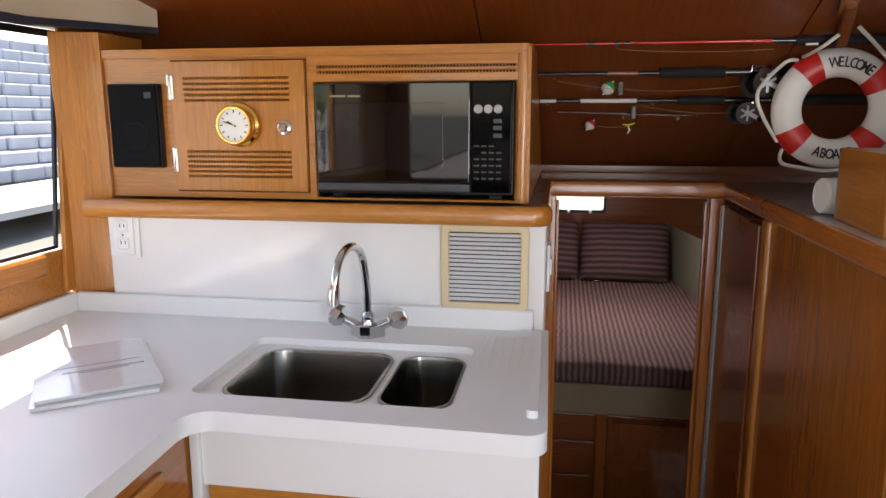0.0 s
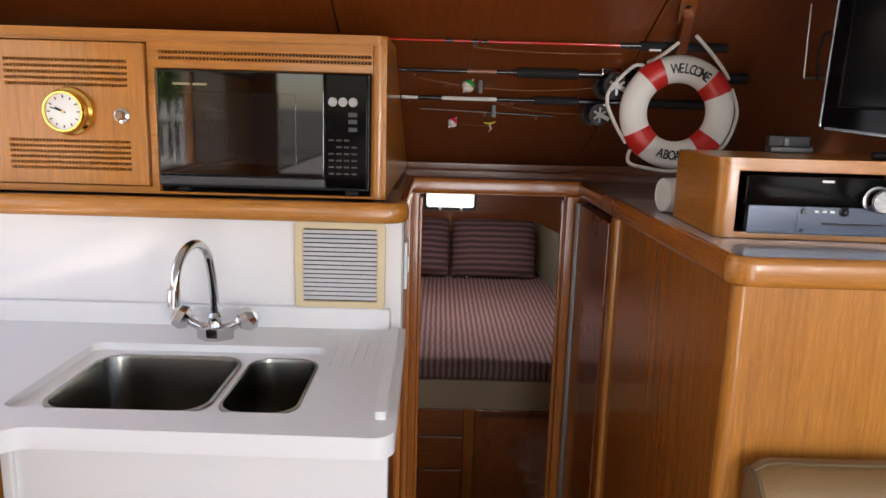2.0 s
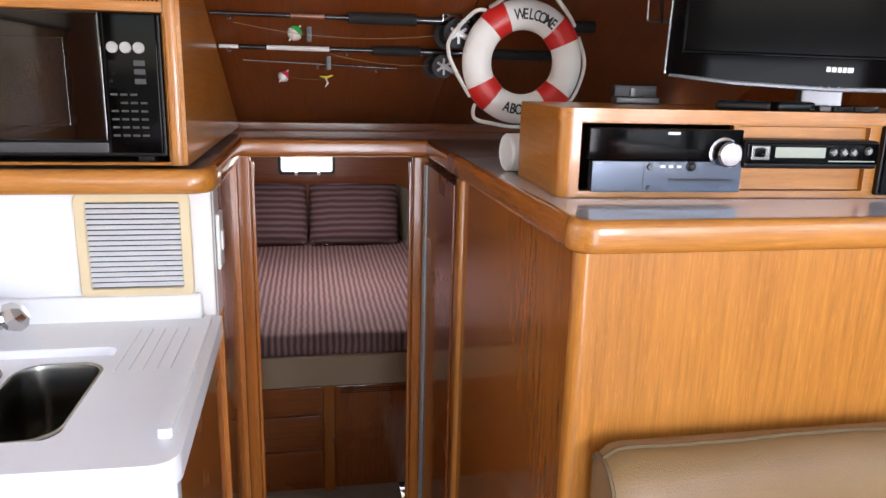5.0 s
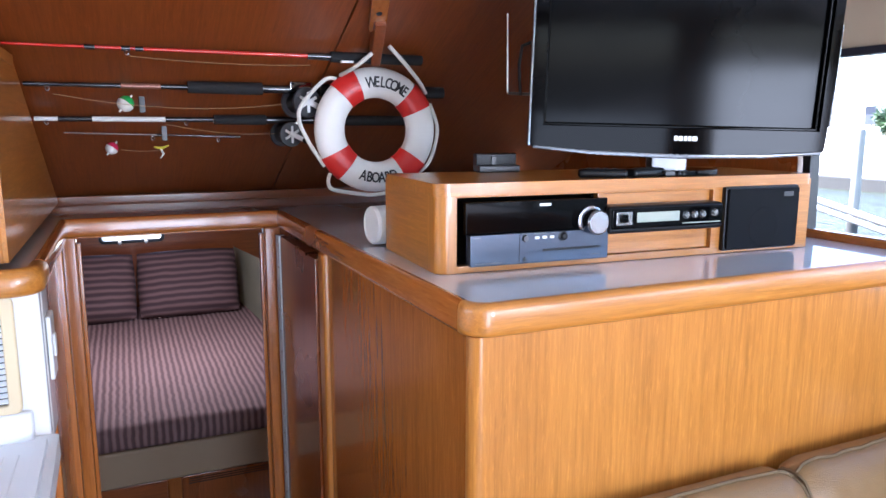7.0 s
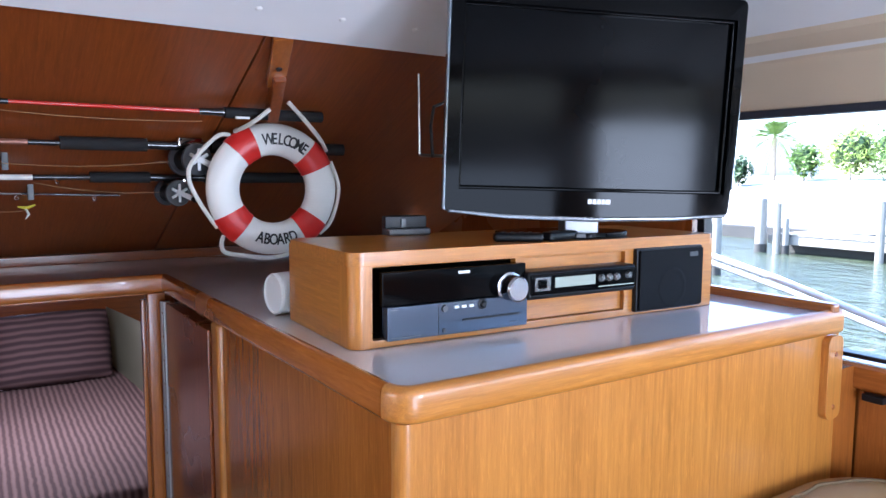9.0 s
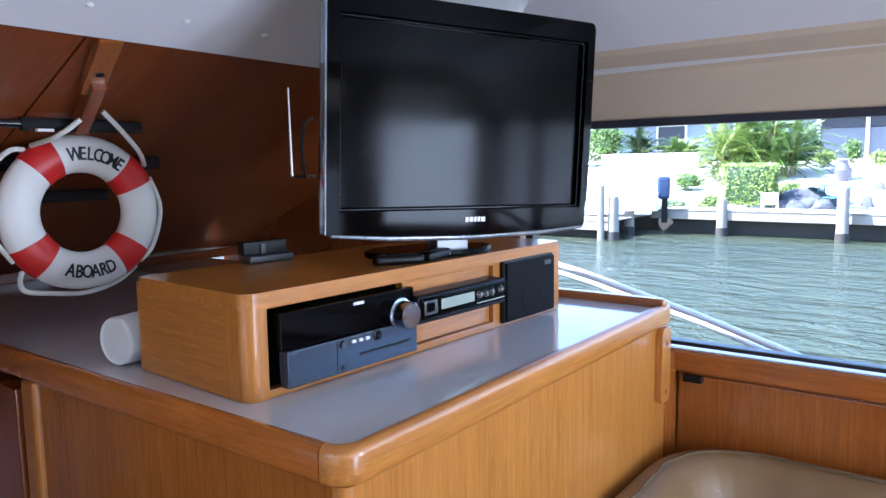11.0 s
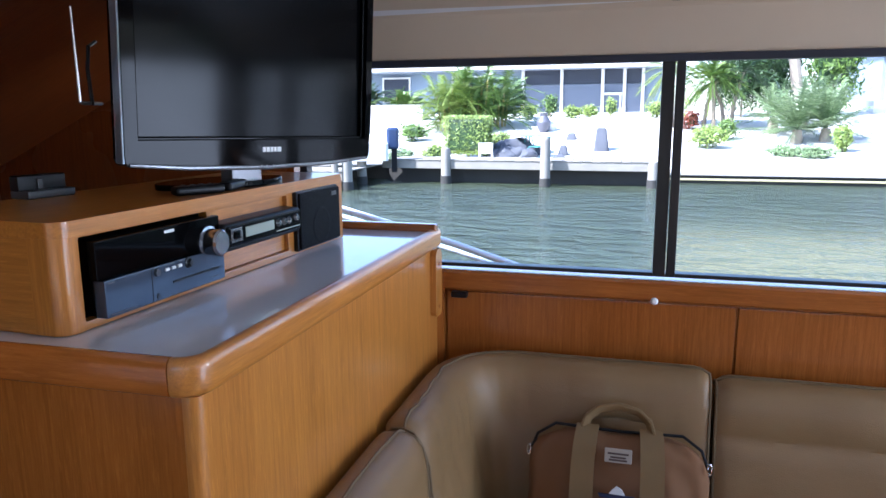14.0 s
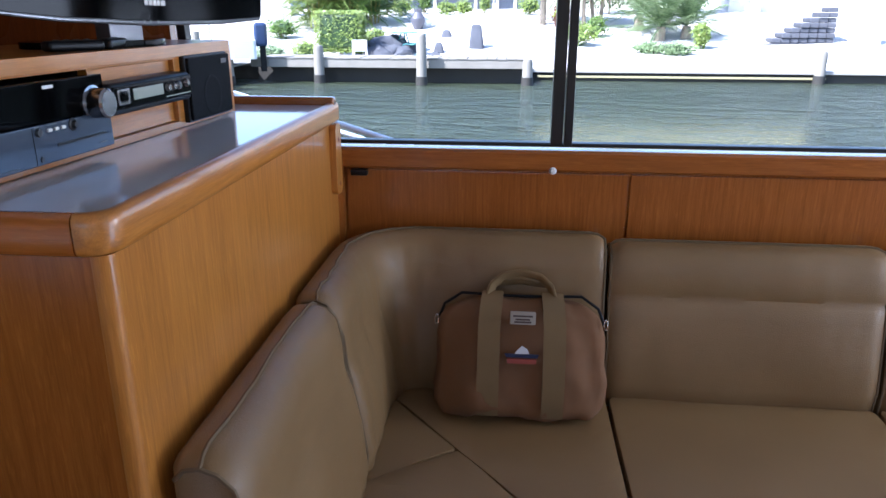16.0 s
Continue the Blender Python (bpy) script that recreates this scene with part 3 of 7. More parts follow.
sink = thing("double_sink", (0, 0, 0), "stainless steel double sink with a large and a small bowl", "sink")
bowl_steel = plain("worn bowl steel", (0.24, 0.225, 0.195), 0.24, 1.0, 0, 0.2, 18)
def bowl(outline, depth, name):
    bm = bmesh.new()
    cx, cy = sum(p[0] for p in outline) / len(outline), sum(p[1] for p in outline) / len(outline)
    prev = None
    for grow, z in ((1.07, -0.0145), (1.065, -0.0125), (1.0, -0.0125), (0.985, -0.02), (0.95, -depth * 0.8), (0.92, -depth * 0.95), (0.84, -depth), (0.12, -depth - 0.004)):
        ring = []
        for x, y in outline:
            d = math.hypot(x - cx, y - cy)
            g = grow if grow < 1.001 else 1 + 0.009 / d * (1 if grow > 1.066 else 0.9)
            ring.append(bm.verts.new((cx + (x - cx) * g, cy + (y - cy) * g, CZ + z)))
        if prev:
            for k in range(len(ring)):
                bm.faces.new((prev[k], prev[(k + 1) % len(ring)], ring[(k + 1) % len(ring)], ring[k]))
        prev = ring
    bm.faces.new(prev)
    bmesh.ops.recalc_face_normals(bm, faces=bm.faces[:])
    bmesh.ops.reverse_faces(bm, faces=bm.faces[:])
    b = part(name, bm, bowl_steel, sink, "", 60)
    part("drain", moved(lathe([(0, 0.0), (0.022, 0.0), (0.03, 0.003), (0.034, 0.001)], 24), pose(cx, cy, CZ - depth - 0.001)), chrome, b, "round chrome drain")
bowl(BOWLS[0], 0.17, "bowl")
bowl(BOWLS[1], 0.15, "small_bowl")

splash = setting("backsplash", plate(rounded([(-1.090, 0.90), (0.046, 0.90), (0.046, 1.172), (-1.090, 1.172)], 0), (), 1.674, 1.70, 0.004, 3, "xz"), white_lam, "glossy white laminate backsplash", "wall")
setting("backsplash_return", box((-0.02, 1.69, 0.88), (0.048, 1.79, 1.168), 0.012, 4), white_lam, "rounded white end of the backsplash", "wall")

base = thing("galley_base_cabinet", (-0.25, 1.14, 0.0), "white-fronted galley base cabinet with a teak door below", "cabinet")
part("apron", box((-0.325, 0.0, 0.735), (0.305, 0.03, 0.868), 0.004), white_lam, base, "white apron under the sink")
part("corner_post", box((-0.338, -0.012, 0.0), (-0.318, 0.03, 0.868), 0.004, 3), white_lam, base)
part("door", box((-0.315, 0.008, 0.09), (0.295, 0.03, 0.732), 0.003), teak_x, base, "honey teak cabinet door")
part("carcass", box((-0.33, 0.032, 0.0), (0.255, 0.53, 0.70), 0.002), teak_z, base)
arm = thing("galley_drawer_cabinet", (-0.57, 0.70, 0.0), "teak galley cabinet with drawers under the side worktop", "cabinet")
part("carcass", box((-0.62, -0.38, 0.0), (-0.022, 0.47, 0.866), 0.002), teak_z, arm)
for z0, z1 in ((0.70, 0.862), (0.42, 0.69), (0.10, 0.41)):
    d = part("drawer_front", box((-0.022, -0.35, z0), (-0.004, 0.395, z1), 0.004), mid_y, arm, "teak drawer front")
    part("finger_rail", box((-0.006, -0.30, z1 - 0.055), (0.004, 0.31, z1 - 0.03), 0.004), teak_y, d)

# wall cabinet round the microwave
F = 1.716
cab = thing("wall_cabinet", (0, F, 1.207), "honey teak wall cabinet housing a microwave and a locker", "cabinet")
Z0 = 1.207
def zz(*v):
    return [a - Z0 for a in v]
slots_mw = [rect(-0.520, -0.034, z - Z0, z + 0.006 - Z0) for z in (1.517, 1.530)]
face_out = rounded([(-1.100, 0.0), (-0.018, 0.0), (-0.018, 0.366), (-1.100, 0.366)], 0)
part("face_frame", plate(face_out, [rect(-0.905, -0.548, 1.224 - Z0, 1.553 - Z0), rect(-0.530, -0.031, 0.006, 1.497 - Z0)] + slots_mw, 0.0, 0.018, 0.0015, 1, "xz"), teak_x, cab)
teeth = bmesh.new()
for k in range(62):
    x = -0.518 + 0.0079 * k
    teeth = join(teeth, box((x, 0.003, 1.516 - Z0), (x + 0.0022, 0.012, 1.537 - Z0)))
tagged(part("vent_teeth", teeth, teak_z, cab), kind="stuff")
part("vent_backing", box((-0.53, 0.022, 1.505 - Z0), (-0.03, 0.026, 1.545 - Z0)), cavity_shade, cab)
edge = plate(rounded([(1.716 - F, 0.0), (2.80 - F, 0.0), (2.02 - F, 0.366), (1.716 - F, 0.366)], 0), (), -0.03, 0.002, 0, 2, "yz")
part("end_panel", edge, teak_y, cab)
part("corner_post", tube([(-0.017, 0.015, 0.0), (-0.017, 0.015, 0.366)], 0.019, 20), teak_z, cab, "rounded teak corner")
part("top_board", plate(rounded([(-1.105, -0.006), (0.004, -0.006), (0.004, 0.30), (-1.105, 0.30)], [0, 0.026, 0, 0]), (), 0.352, 0.374, 0.009, 4), teak_x, cab)
part("back", box((-1.10, 0.30, 0.0), (-0.03, 0.31, 0.35)), cavity_shade, cab)
part("side_panel", box((-1.105, 0.0, 0.0), (-1.09, 0.30, 0.36), 0.001), teak_z, cab)
part("partition", box((-0.546, 0.02, 0.0), (-0.531, 0.30, 0.36), 0.001), cavity_shade, cab)

# locker door with two vents, a clock and a lock
up = [1.511 - 0.0135 * k for k in range(5)]
low = [1.329 - 0.0125 * k for k in range(6)]
dslots = [rect(-0.868, -0.590, z - 0.0055 - Z0, z - Z0) for z in up + low]
door = part("locker_door", plate(rect(-0.903, -0.550, 1.227 - Z0, 1.550 - Z0), dslots, -0.012, 0.008, 0.0016, 1, "xz"), teak_z, cab, "louvred teak locker door")
teeth = bmesh.new()
for z0, z1 in ((up[-1] - 0.007, up[0] + 0.001), (low[-1] - 0.007, low[0] + 0.001)):
    for k in range(36):
        x = -0.867 + 0.0079 * k
        teeth = join(teeth, box((x, -0.006, z0 - Z0), (x + 0.0022, 0.004, z1 - Z0)))
tagged(part("vent_teeth", teeth, teak_z, door), kind="stuff")
part("vent_backing", box((-0.88, 0.012, 1.24 - Z0), (-0.57, 0.016, 1.54 - Z0)), cavity_shade, door)
for z in (1.486, 1.304):
    h = part("hinge", join(box((-0.912, -0.016, z - 0.030 - Z0), (-0.894, -0.010, z + 0.030 - Z0), 0.002), tube([(-0.905, -0.017, z - 0.031 - Z0), (-0.905, -0.017, z + 0.031 - Z0)], 0.0045, 10)), chrome, door, "chrome butt hinge")
lock = part("lock", moved(lathe([(0, 0.022), (0.009, 0.022), (0.011, 0.018), (0.011, 0.010), (0.017, 0.008), (0.018, 0.0)], 28, "y"), pose(-0.603, -0.012, 1.387 - Z0)), chrome, door, "round chrome push lock")

clock = thing("ships_clock", (-0.722, F - 0.013, 1.393), "small round brass ship's clock with a white dial", "clock")
part("case", lathe([(0.053, 0.0), (0.056, 0.004), (0.054, 0.010), (0.048, 0.014), (0.046, 0.030), (0.047, 0.034), (0.045, 0.038), (0.041, 0.038), (0.041, 0.030), (0.0, 0.030)], 48, "y"), brass, clock, "polished brass case")
part("dial", moved(lathe([(0, 0.0315), (0.0405, 0.0315), (0.0405, 0.030)], 48, "y"), pose(0, 0, 0)), plain("enamel dial", (0.85, 0.85, 0.82), 0.25), clock, "white dial")
marks = bmesh.new()
for k in range(12):
    b = box((-0.0012, -0.0330, 0.030), (0.0012, -0.0318, 0.036 if k % 3 else 0.037))
    marks = join(marks, moved(b, pose(0, 0, 0, 0, 30 * k, 0)))
part("hour_marks", marks, black_matt, clock)
for a, l, w in ((-62, 0.020, 0.0016), (-72, 0.030, 0.0011)):
    part("pointer", moved(box((-w, -0.0345, -0.006), (w, -0.0338, l)), pose(0, 0, 0, 0, a, 0)), black_matt, clock, "black clock pointer")
part("boss", moved(lathe([(0, 0.036), (0.003, 0.0355), (0.003, 0.0315)], 16, "y"), pose(0, 0, 0)), brass, clock)

def speaker(name, place, w, h, d, rz, label):
    s = thing(name, place, label, "speaker", "small loudspeakers", rz)
    part("cabinet", box((-w / 2, -d, 0), (w / 2, 0.0, h), 0.004), black_matt, s)
    part("grille", box((-w / 2 + 0.004, -d - 0.006, 0.004), (w / 2 - 0.004, -d + 0.001, h - 0.004), 0.003), cloth_black, s, "black cloth grille")
    part("cone_ring", moved(lathe([(0.030, 0.0075), (0.036, 0.0082), (0.040, 0.0070)], 36, "y"), pose(0, -d + 0.001, h * 0.36)), cloth_black, s)
    part("badge", box((w * 0.25, -d - 0.0075, h * 0.83), (w * 0.38, -d - 0.0055, h * 0.90)), grey_plastic, s, "small grey badge")
    return s

speaker("loudspeaker", (-1.003, F, 1.284), 0.140, 0.212, 0.022, 0, "black bookshelf loudspeaker mounted on the teak cabinet")

# microwave
mw = thing("microwave_oven", (-0.2805, F, 1.214), "black built-in microwave oven with a glossy door", "microwave")
W = 0.244
part("body", box((-W, 0.004, 0.010), (W, 0.30, 0.281), 0.004), black_matt, mw)
oven_gloss = plain("oven door glass", (0.0015, 0.0015, 0.0018), 0.0, 0, 0.0, 0.1, 6.0, 0.0, 200, 0.6)
mdoor = part("door", box((-W, -0.012, 0.040), (0.140, 0.006, 0.281), 0.004), oven_gloss, mw, "glossy black oven door")
part("window", box((-0.205, -0.0135, 0.070), (0.075, -0.0115, 0.232), 0.0008), plain("smoked window", (0.006, 0.006, 0.007), 0.0, 0, 0.0, 0.05, 6, 0, 200, 0.6), mdoor, "smoked viewing window")
part("lower_band", box((-W, -0.013, 0.018), (0.140, 0.006, 0.039), 0.003), grey_plastic, mw, "grey lower band")
for x0, x1 in ((-0.205, -0.165), (-0.160, -0.128)):
    part("maker_mark", box((x0, -0.0128, 0.246), (x1, -0.0118, 0.251)), plain("gilt print", (0.30, 0.26, 0.16), 0.4), mdoor, "small gilt bar")
cp = part("control_panel", box((0.143, -0.012, 0.018), (W - 0.004, 0.006, 0.281), 0.004), black_gloss, mw, "black control panel")
for k in range(3):
    part("button", moved(lathe([(0, 0.005), (0.0085, 0.005), (0.0105, 0.003), (0.0105, 0.0)], 24, "y"), pose(0.160 + 0.0235 * k, -0.012, 0.217)), plain("pale grey button", (0.42, 0.42, 0.41), 0.4) if k == 0 else bpy.data.materials["pale grey button"], cp, "round pale button")
part("display", box((0.149, -0.0130, 0.142), (0.218, -0.0118, 0.194), 0.0006), black_gloss, cp, "dark display")
for r in range(6):
    for c in range(4):
        if (r, c) in ((0, 3), (1, 0)):
            continue
        x, z = 0.150 + 0.0178 * c, 0.128 - 0.0155 * r
        part("key", box((x, -0.0128, z), (x + 0.0125, -0.0119, z + 0.004)), plain("faint print", (0.035, 0.034, 0.03), 0.5) if (r, c) == (0, 0) else bpy.data.materials["faint print"], cp)
for z in (0.150, 0.168, 0.184):
    part("touch_pad", box((0.196, -0.0134, z), (0.216, -0.0126, z + 0.010), 0.0004), grey_plastic, cp)
for x in (-0.2, 0.2):
    part("foot", box((x - 0.015, 0.02, 0.0), (x + 0.015, 0.05, 0.011)), black_matt, mw)

# ---- desk and console ----
desk = thing("desk_unit", (0, 0, 0), "honey teak desk unit with a rounded corner post", "cabinet")
part("front_panel", box((0.6525, 1.163, 0.0), (1.66, 1.190, 1.15), 0.001), teak_z, desk, "honey teak front veneer")
# SHADE puts the side's shade into the veneer colour
part("side_panel", plate([(0.6195, 1.181), (0.640, 1.181), (0.630, 1.895), (0.608, 1.895)], (), -0.6, 1.15, 0.001), wood("side veneer with shade tint", *SHADE, "z", 0.22, 0.9), desk, "varnished side veneer, darkened for its shaded side")
part("corner_post", plate(rounded([(0.6165, 1.1805), (0.6165, 1.159), (0.652, 1.159), (0.652, 1.1805), (0.64, 1.1805)], [0, 0.018, 0, 0, 0], 10), (), 0.0, 1.15), teak_z, desk, "rounded teak corner post")
part("door_post", box((0.596, 1.895, -0.6), (0.628, 1.945, 1.152), 0.009, 3), teak_z, desk, "slim teak post")
part("inner_wall", box((0.63, 1.94, -0.6), (0.66, 2.42, 1.16)), red_z, desk)
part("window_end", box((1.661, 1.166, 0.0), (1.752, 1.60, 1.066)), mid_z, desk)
part("end_trim", plate(rect(1.596, 1.650, 0.975, 1.148, 0.018), (), 1.147, 1.163, 0.005, 3, "xz"), teak_z, desk, "rounded teak end strip")
for z in (1.00, 1.11):
    part("plug", moved(lathe([(0, 0.0015), (0.005, 0.001), (0.0055, 0)], 14, "y"), pose(1.624, 1.147, z)), red_x, desk)

con = thing("media_console", (0.660, 1.383, TOP + 0.001), "honey teak media console with open bays and rounded corners", "console", "", -2.6)
CW, CD, CH = 0.826, 0.29, 0.153
part("front", plate(rounded([(0.0342, 0), (CW - 0.001, 0), (CW - 0.001, CH - 0.010), (0.0342, CH - 0.010)], 0), [rect(0.036, 0.311, 0.012, 0.128, 0.003), rect(0.322, 0.573, 0.013, 0.127, 0.003)], 0.0, 0.016, 0.002, 2, "xz"), teak_x, con)
part("corner_post", plate(rounded([(0, 0.05), (0, -0.001), (0.034, -0.001), (0.034, 0.012), (0.014, 0.05)], [0, 0.022, 0, 0, 0], 8), (), 0.0, CH - 0.006), teak_z, con, "rounded teak corner")
part("end_panel", box((0.0, 0.0502, 0.0), (0.016, CD, CH - 0.008), 0.0), teak_y, con)
part("end_panel", box((CW - 0.016, 0.0165, 0.0), (CW, CD, CH - 0.008), 0.0), teak_y, con)
part("top_board", plate(rounded([(-0.003, -0.004), (CW + 0.002, -0.004), (CW + 0.002, CD), (-0.003, CD)], [0.024, 0.02, 0.02, 0.02], 6), (), CH - 0.022, CH, 0.009, 4), teak_x, con, "glossy teak top with rounded edges")
part("bay_lining", join(box((0.03, 0.235, 0.0), (0.32, 0.240, 0.13)), box((0.03, 0.017, 0.128), (0.32, 0.234, 0.131)), box((0.312, 0.017, 0.0), (0.316, 0.234, 0.127)), box((0.03, 0.017, 0.004), (0.311, 0.234, 0.011))), cavity_shade, con)
part("inset_panel", box((0.323, 0.009, 0.014), (0.572, 0.015, 0.126), 0.001), teak_x, con, "recessed teak panel")
part("bottom", box((0.016, 0.016, 0.0), (CW - 0.016, CD, 0.004)), teak_x, con)

# ---- television and what stands on and in the console ----
CT = TOP + 0.001 + CH
tv = thing("television", (1.1302, 1.3394, CT), "black flat-screen television on a swivel foot", "television", "", -22.8)
TB = 1.3964 - CT
LEAN = Matrix.Translation((0, 0, TB)) @ pose(0, 0, 0, 2.4, 1.3, 0)


def tv_part(name, bm, mat, label="", parent=None):
    """A part of the leaning panel; heights count from the panel's lower corners."""
    return part(name, moved(bm, LEAN), mat, parent or tv, label)


tv_out = rounded([(-0.281, 0.0), (-0.17, -0.009), (-0.01, -0.013), (0.15, -0.009), (0.258, 0.0), (0.263, 0.12), (0.263, 0.392), (-0.279, 0.392), (-0.281, 0.2)], [0.014, 0.3, 0.3, 0.3, 0.014, 0.2, 0.012, 0.012, 0.3], 4)
tv_part("bezel", plate(tv_out, [rect(-0.259, 0.246, 0.041, 0.356, 0.002)], -0.012, 0.024, 0.005, 3, "xz"), black_gloss, "glossy black bezel")
tv_part("back_shell", box((-0.25, 0.020, 0.02), (0.235, 0.075, 0.372), 0.02, 3), black_matt)
tv_part("inner_frame", plate(rect(-0.260, 0.247, 0.040, 0.357), [rect(-0.253, 0.240, 0.047, 0.350)], -0.005, 0.004, 0.002, 2, "xz"), black_gloss, "dark inner rim")
tv_part("screen", box((-0.255, 0.003, 0.045), (0.242, 0.010, 0.352)), plain("switched-off screen", (0.0016, 0.0018, 0.0024), 0.11, 0, 0.0, 0.05, 6, 0, 200, 0.07), "dark satin screen")
tv_part("lower_strip", plate([(-0.276, -0.0005), (-0.17, -0.0095), (-0.01, -0.0135), (0.15, -0.0095), (0.253, -0.0005), (0.252, 0.006), (0.15, -0.001), (-0.01, -0.005), (-0.17, -0.001), (-0.275, 0.006)], (), -0.0150, -0.006, 0.002, 2, "xz"), plain("grey lacquer strip", (0.10, 0.105, 0.115), 0.2, 0.5), "grey lower strip")
for x, w in ((-0.020, 0.0075), (-0.0115, 0.008), (-0.0025, 0.007), (0.0055, 0.0065), (0.013, 0.010)):
    tv_part("badge_bar", box((x, -0.0135, 0.019), (x + w, -0.0118, 0.028), 0.0015), white_plastic, "pale maker's mark bar")
for x in (-0.024, -0.012, 0.004):
    tv_part("indicator", moved(lathe([(0, 0.0012), (0.0022, 0.001), (0.0024, 0)], 12, "y"), pose(x, -0.0148, -0.006)), grey_plastic)
# bluish strips that stand for bright reflections along the bezel's sides
glassy = plain("bluish bezel reflection", (0.30, 0.36, 0.42), 0.06, 0.6, 0.5)
tv_part("side_reflection", box((-0.2845, -0.010, 0.004), (-0.2795, 0.012, 0.385), 0.002), glassy, "bluish strip painting a reflection on the bezel's side")
tv_part("side_reflection", box((0.2635, -0.008, 0.05), (0.2685, 0.014, 0.23), 0.003), glassy, "bluish strip painting a reflection on the bezel's side")
part("neck", box((-0.035, 0.062, 0.006), (0.035, 0.100, TB + 0.05), 0.004), plain("satin grey neck", (0.16, 0.16, 0.17), 0.35, 0.6), tv, "short grey metal neck")
part("foot", plate([(-0.02 + 0.135 * math.cos(q), 0.118 + 0.075 * math.sin(q)) for q in [2 * math.pi * k / 40 for k in range(40)]], (), 0.0, 0.011, 0.004, 3), black_gloss, tv, "oval black foot")

aerial = thing("indoor_aerial", (0.852, 1.497, CT + 0.006), "thin chrome indoor aerial clipped to the television", "antenna")
part("rod", tube([(0.0, 0.0, 0.150), (-0.002, 0, 0.290)], [0.0022, 0.0016], 8), steel, aerial)
part("elbow", tube([(0.0, 0, 0.150), (0.004, 0.0, 0.148), (0.062, 0.014, 0.148)], 0.003, 8), steel, aerial)
part("clip", tube([(0.03, 0.004, 0.145), (0.026, 0.004, 0.20), (0.032, 0.004, 0.235), (0.062, 0.016, 0.245)], 0.003, 8), black_matt, aerial)

remote = thing("remote_control", (1.005, 1.405, CT), "black remote control lying on the console", "remote control", "", -30)
part("body", box((-0.045, -0.014, 0.0), (0.045, 0.014, 0.016), 0.006, 3), black_matt, remote)
for k in range(4):
    part("key", box((-0.03 + 0.016 * k, -0.005, 0.0155), (-0.022 + 0.016 * k, 0.005, 0.0175), 0.001), grey_plastic, remote)
remote2 = copy_thing(remote, pose(1.095, 1.394, CT, 0, 0, 12))
cable = thing("thin_cable", (1.150, 1.405, CT), "thin black cable on the console", "cable")
part("wire", tube([(0.0, -0.02, 0.002), (0.03, -0.022, 0.004), (0.055, 0.01, 0.012), (0.07, 0.05, 0.02), (0.075, 0.06, 0.035)], 0.0018, 6), black_matt, cable)

dock = thing("device_dock", (0.908, 1.640, CT), "small black device dock on the console", "electronics", "", -8)
part("tray", box((-0.045, -0.022, 0.0), (0.045, 0.022, 0.014), 0.003), grey_plastic, dock)
part("back", box((-0.045, 0.0, 0.012), (0.045, 0.022, 0.038), 0.003), black_matt, dock)
part("tab", box((-0.012, -0.004, 0.014), (-0.002, 0.001, 0.032), 0.001), grey_plastic, dock)

stereo = thing("stereo_system", (0.8410, 1.357, TOP + 0.0125), "black and slate compact stereo with a large silver dial", "stereo", "", -2.6)
part("body", box((-0.120, 0.010, 0.0), (0.125, 0.24, 0.108), 0.002), black_matt, stereo)
up_ = part("upper_front", box((-0.138, 0.0, 0.056), (0.138, 0.014, 0.110), 0.002), black_gloss, stereo, "glossy black display front")
# slate colour, blued for the sky mirrored in it
slate = plain("slate lacquer with sky tint", (0.060, 0.080, 0.115), 0.24, 0.5, 0.2)
lo_ = part("lower_front", box((-0.132, -0.006, 0.002), (0.138, 0.014, 0.0555), 0.002), slate, stereo, "slate lower front")
dial = part("volume_dial", moved(lathe([(0, 0.030), (0.019, 0.030), (0.022, 0.027), (0.0225, 0.006), (0.0265, 0.005), (0.027, 0.0)], 48, "y"), pose(0.102, 0.0, 0.070)), plain("turned aluminium", (0.36, 0.36, 0.38), 0.18, 1.0), stereo, "large silver volume dial")
for k in range(3):
    part("button", box((-0.012 + 0.0145 * k, -0.009, 0.044), (-0.003 + 0.0145 * k, -0.005, 0.049), 0.0015), white_plastic, lo_, "white push button")
part("button", moved(lathe([(0, 0.005), (0.005, 0.005), (0.006, 0.0)], 20, "y"), pose(-0.030, -0.005, 0.046)), grey_plastic, lo_)
part("joystick", moved(lathe([(0, 0.007), (0.004, 0.007), (0.006, 0.003), (0.009, 0.002), (0.0095, 0.0)], 24, "y"), pose(0.044, -0.005, 0.047)), black_matt, lo_)
part("disc_slot", box((0.005, -0.007, 0.022), (0.120, -0.0055, 0.026)), black_matt, lo_)
part("seam", box((-0.041, -0.0066, 0.004), (-0.0402, -0.0055, 0.054)), black_matt, lo_)
part("jack", moved(lathe([(0, 0.001), (0.0035, 0.001), (0.004, 0)], 14, "y"), pose(-0.030, -0.006, 0.010)), black_matt, lo_)
for x, z, w in ((0.0, 0.100, 0.022), ):
    part("badge_bar", box((x, -0.001, z), (x + w, 0.0004, z + 0.0045)), white_plastic, up_, "pale maker's mark bar")
for x, z, w in ((-0.126, 0.050, 0.012), (-0.124, 0.006, 0.05), (-0.036, 0.0525, 0.01), (0.02, 0.0525, 0.012), (0.10, 0.010, 0.02), (-0.012, 0.0525, 0.022)):
    part("print_line", box((x, -0.0066, z), (x + w, -0.0058, z + 0.0015)), grey_plastic, lo_)

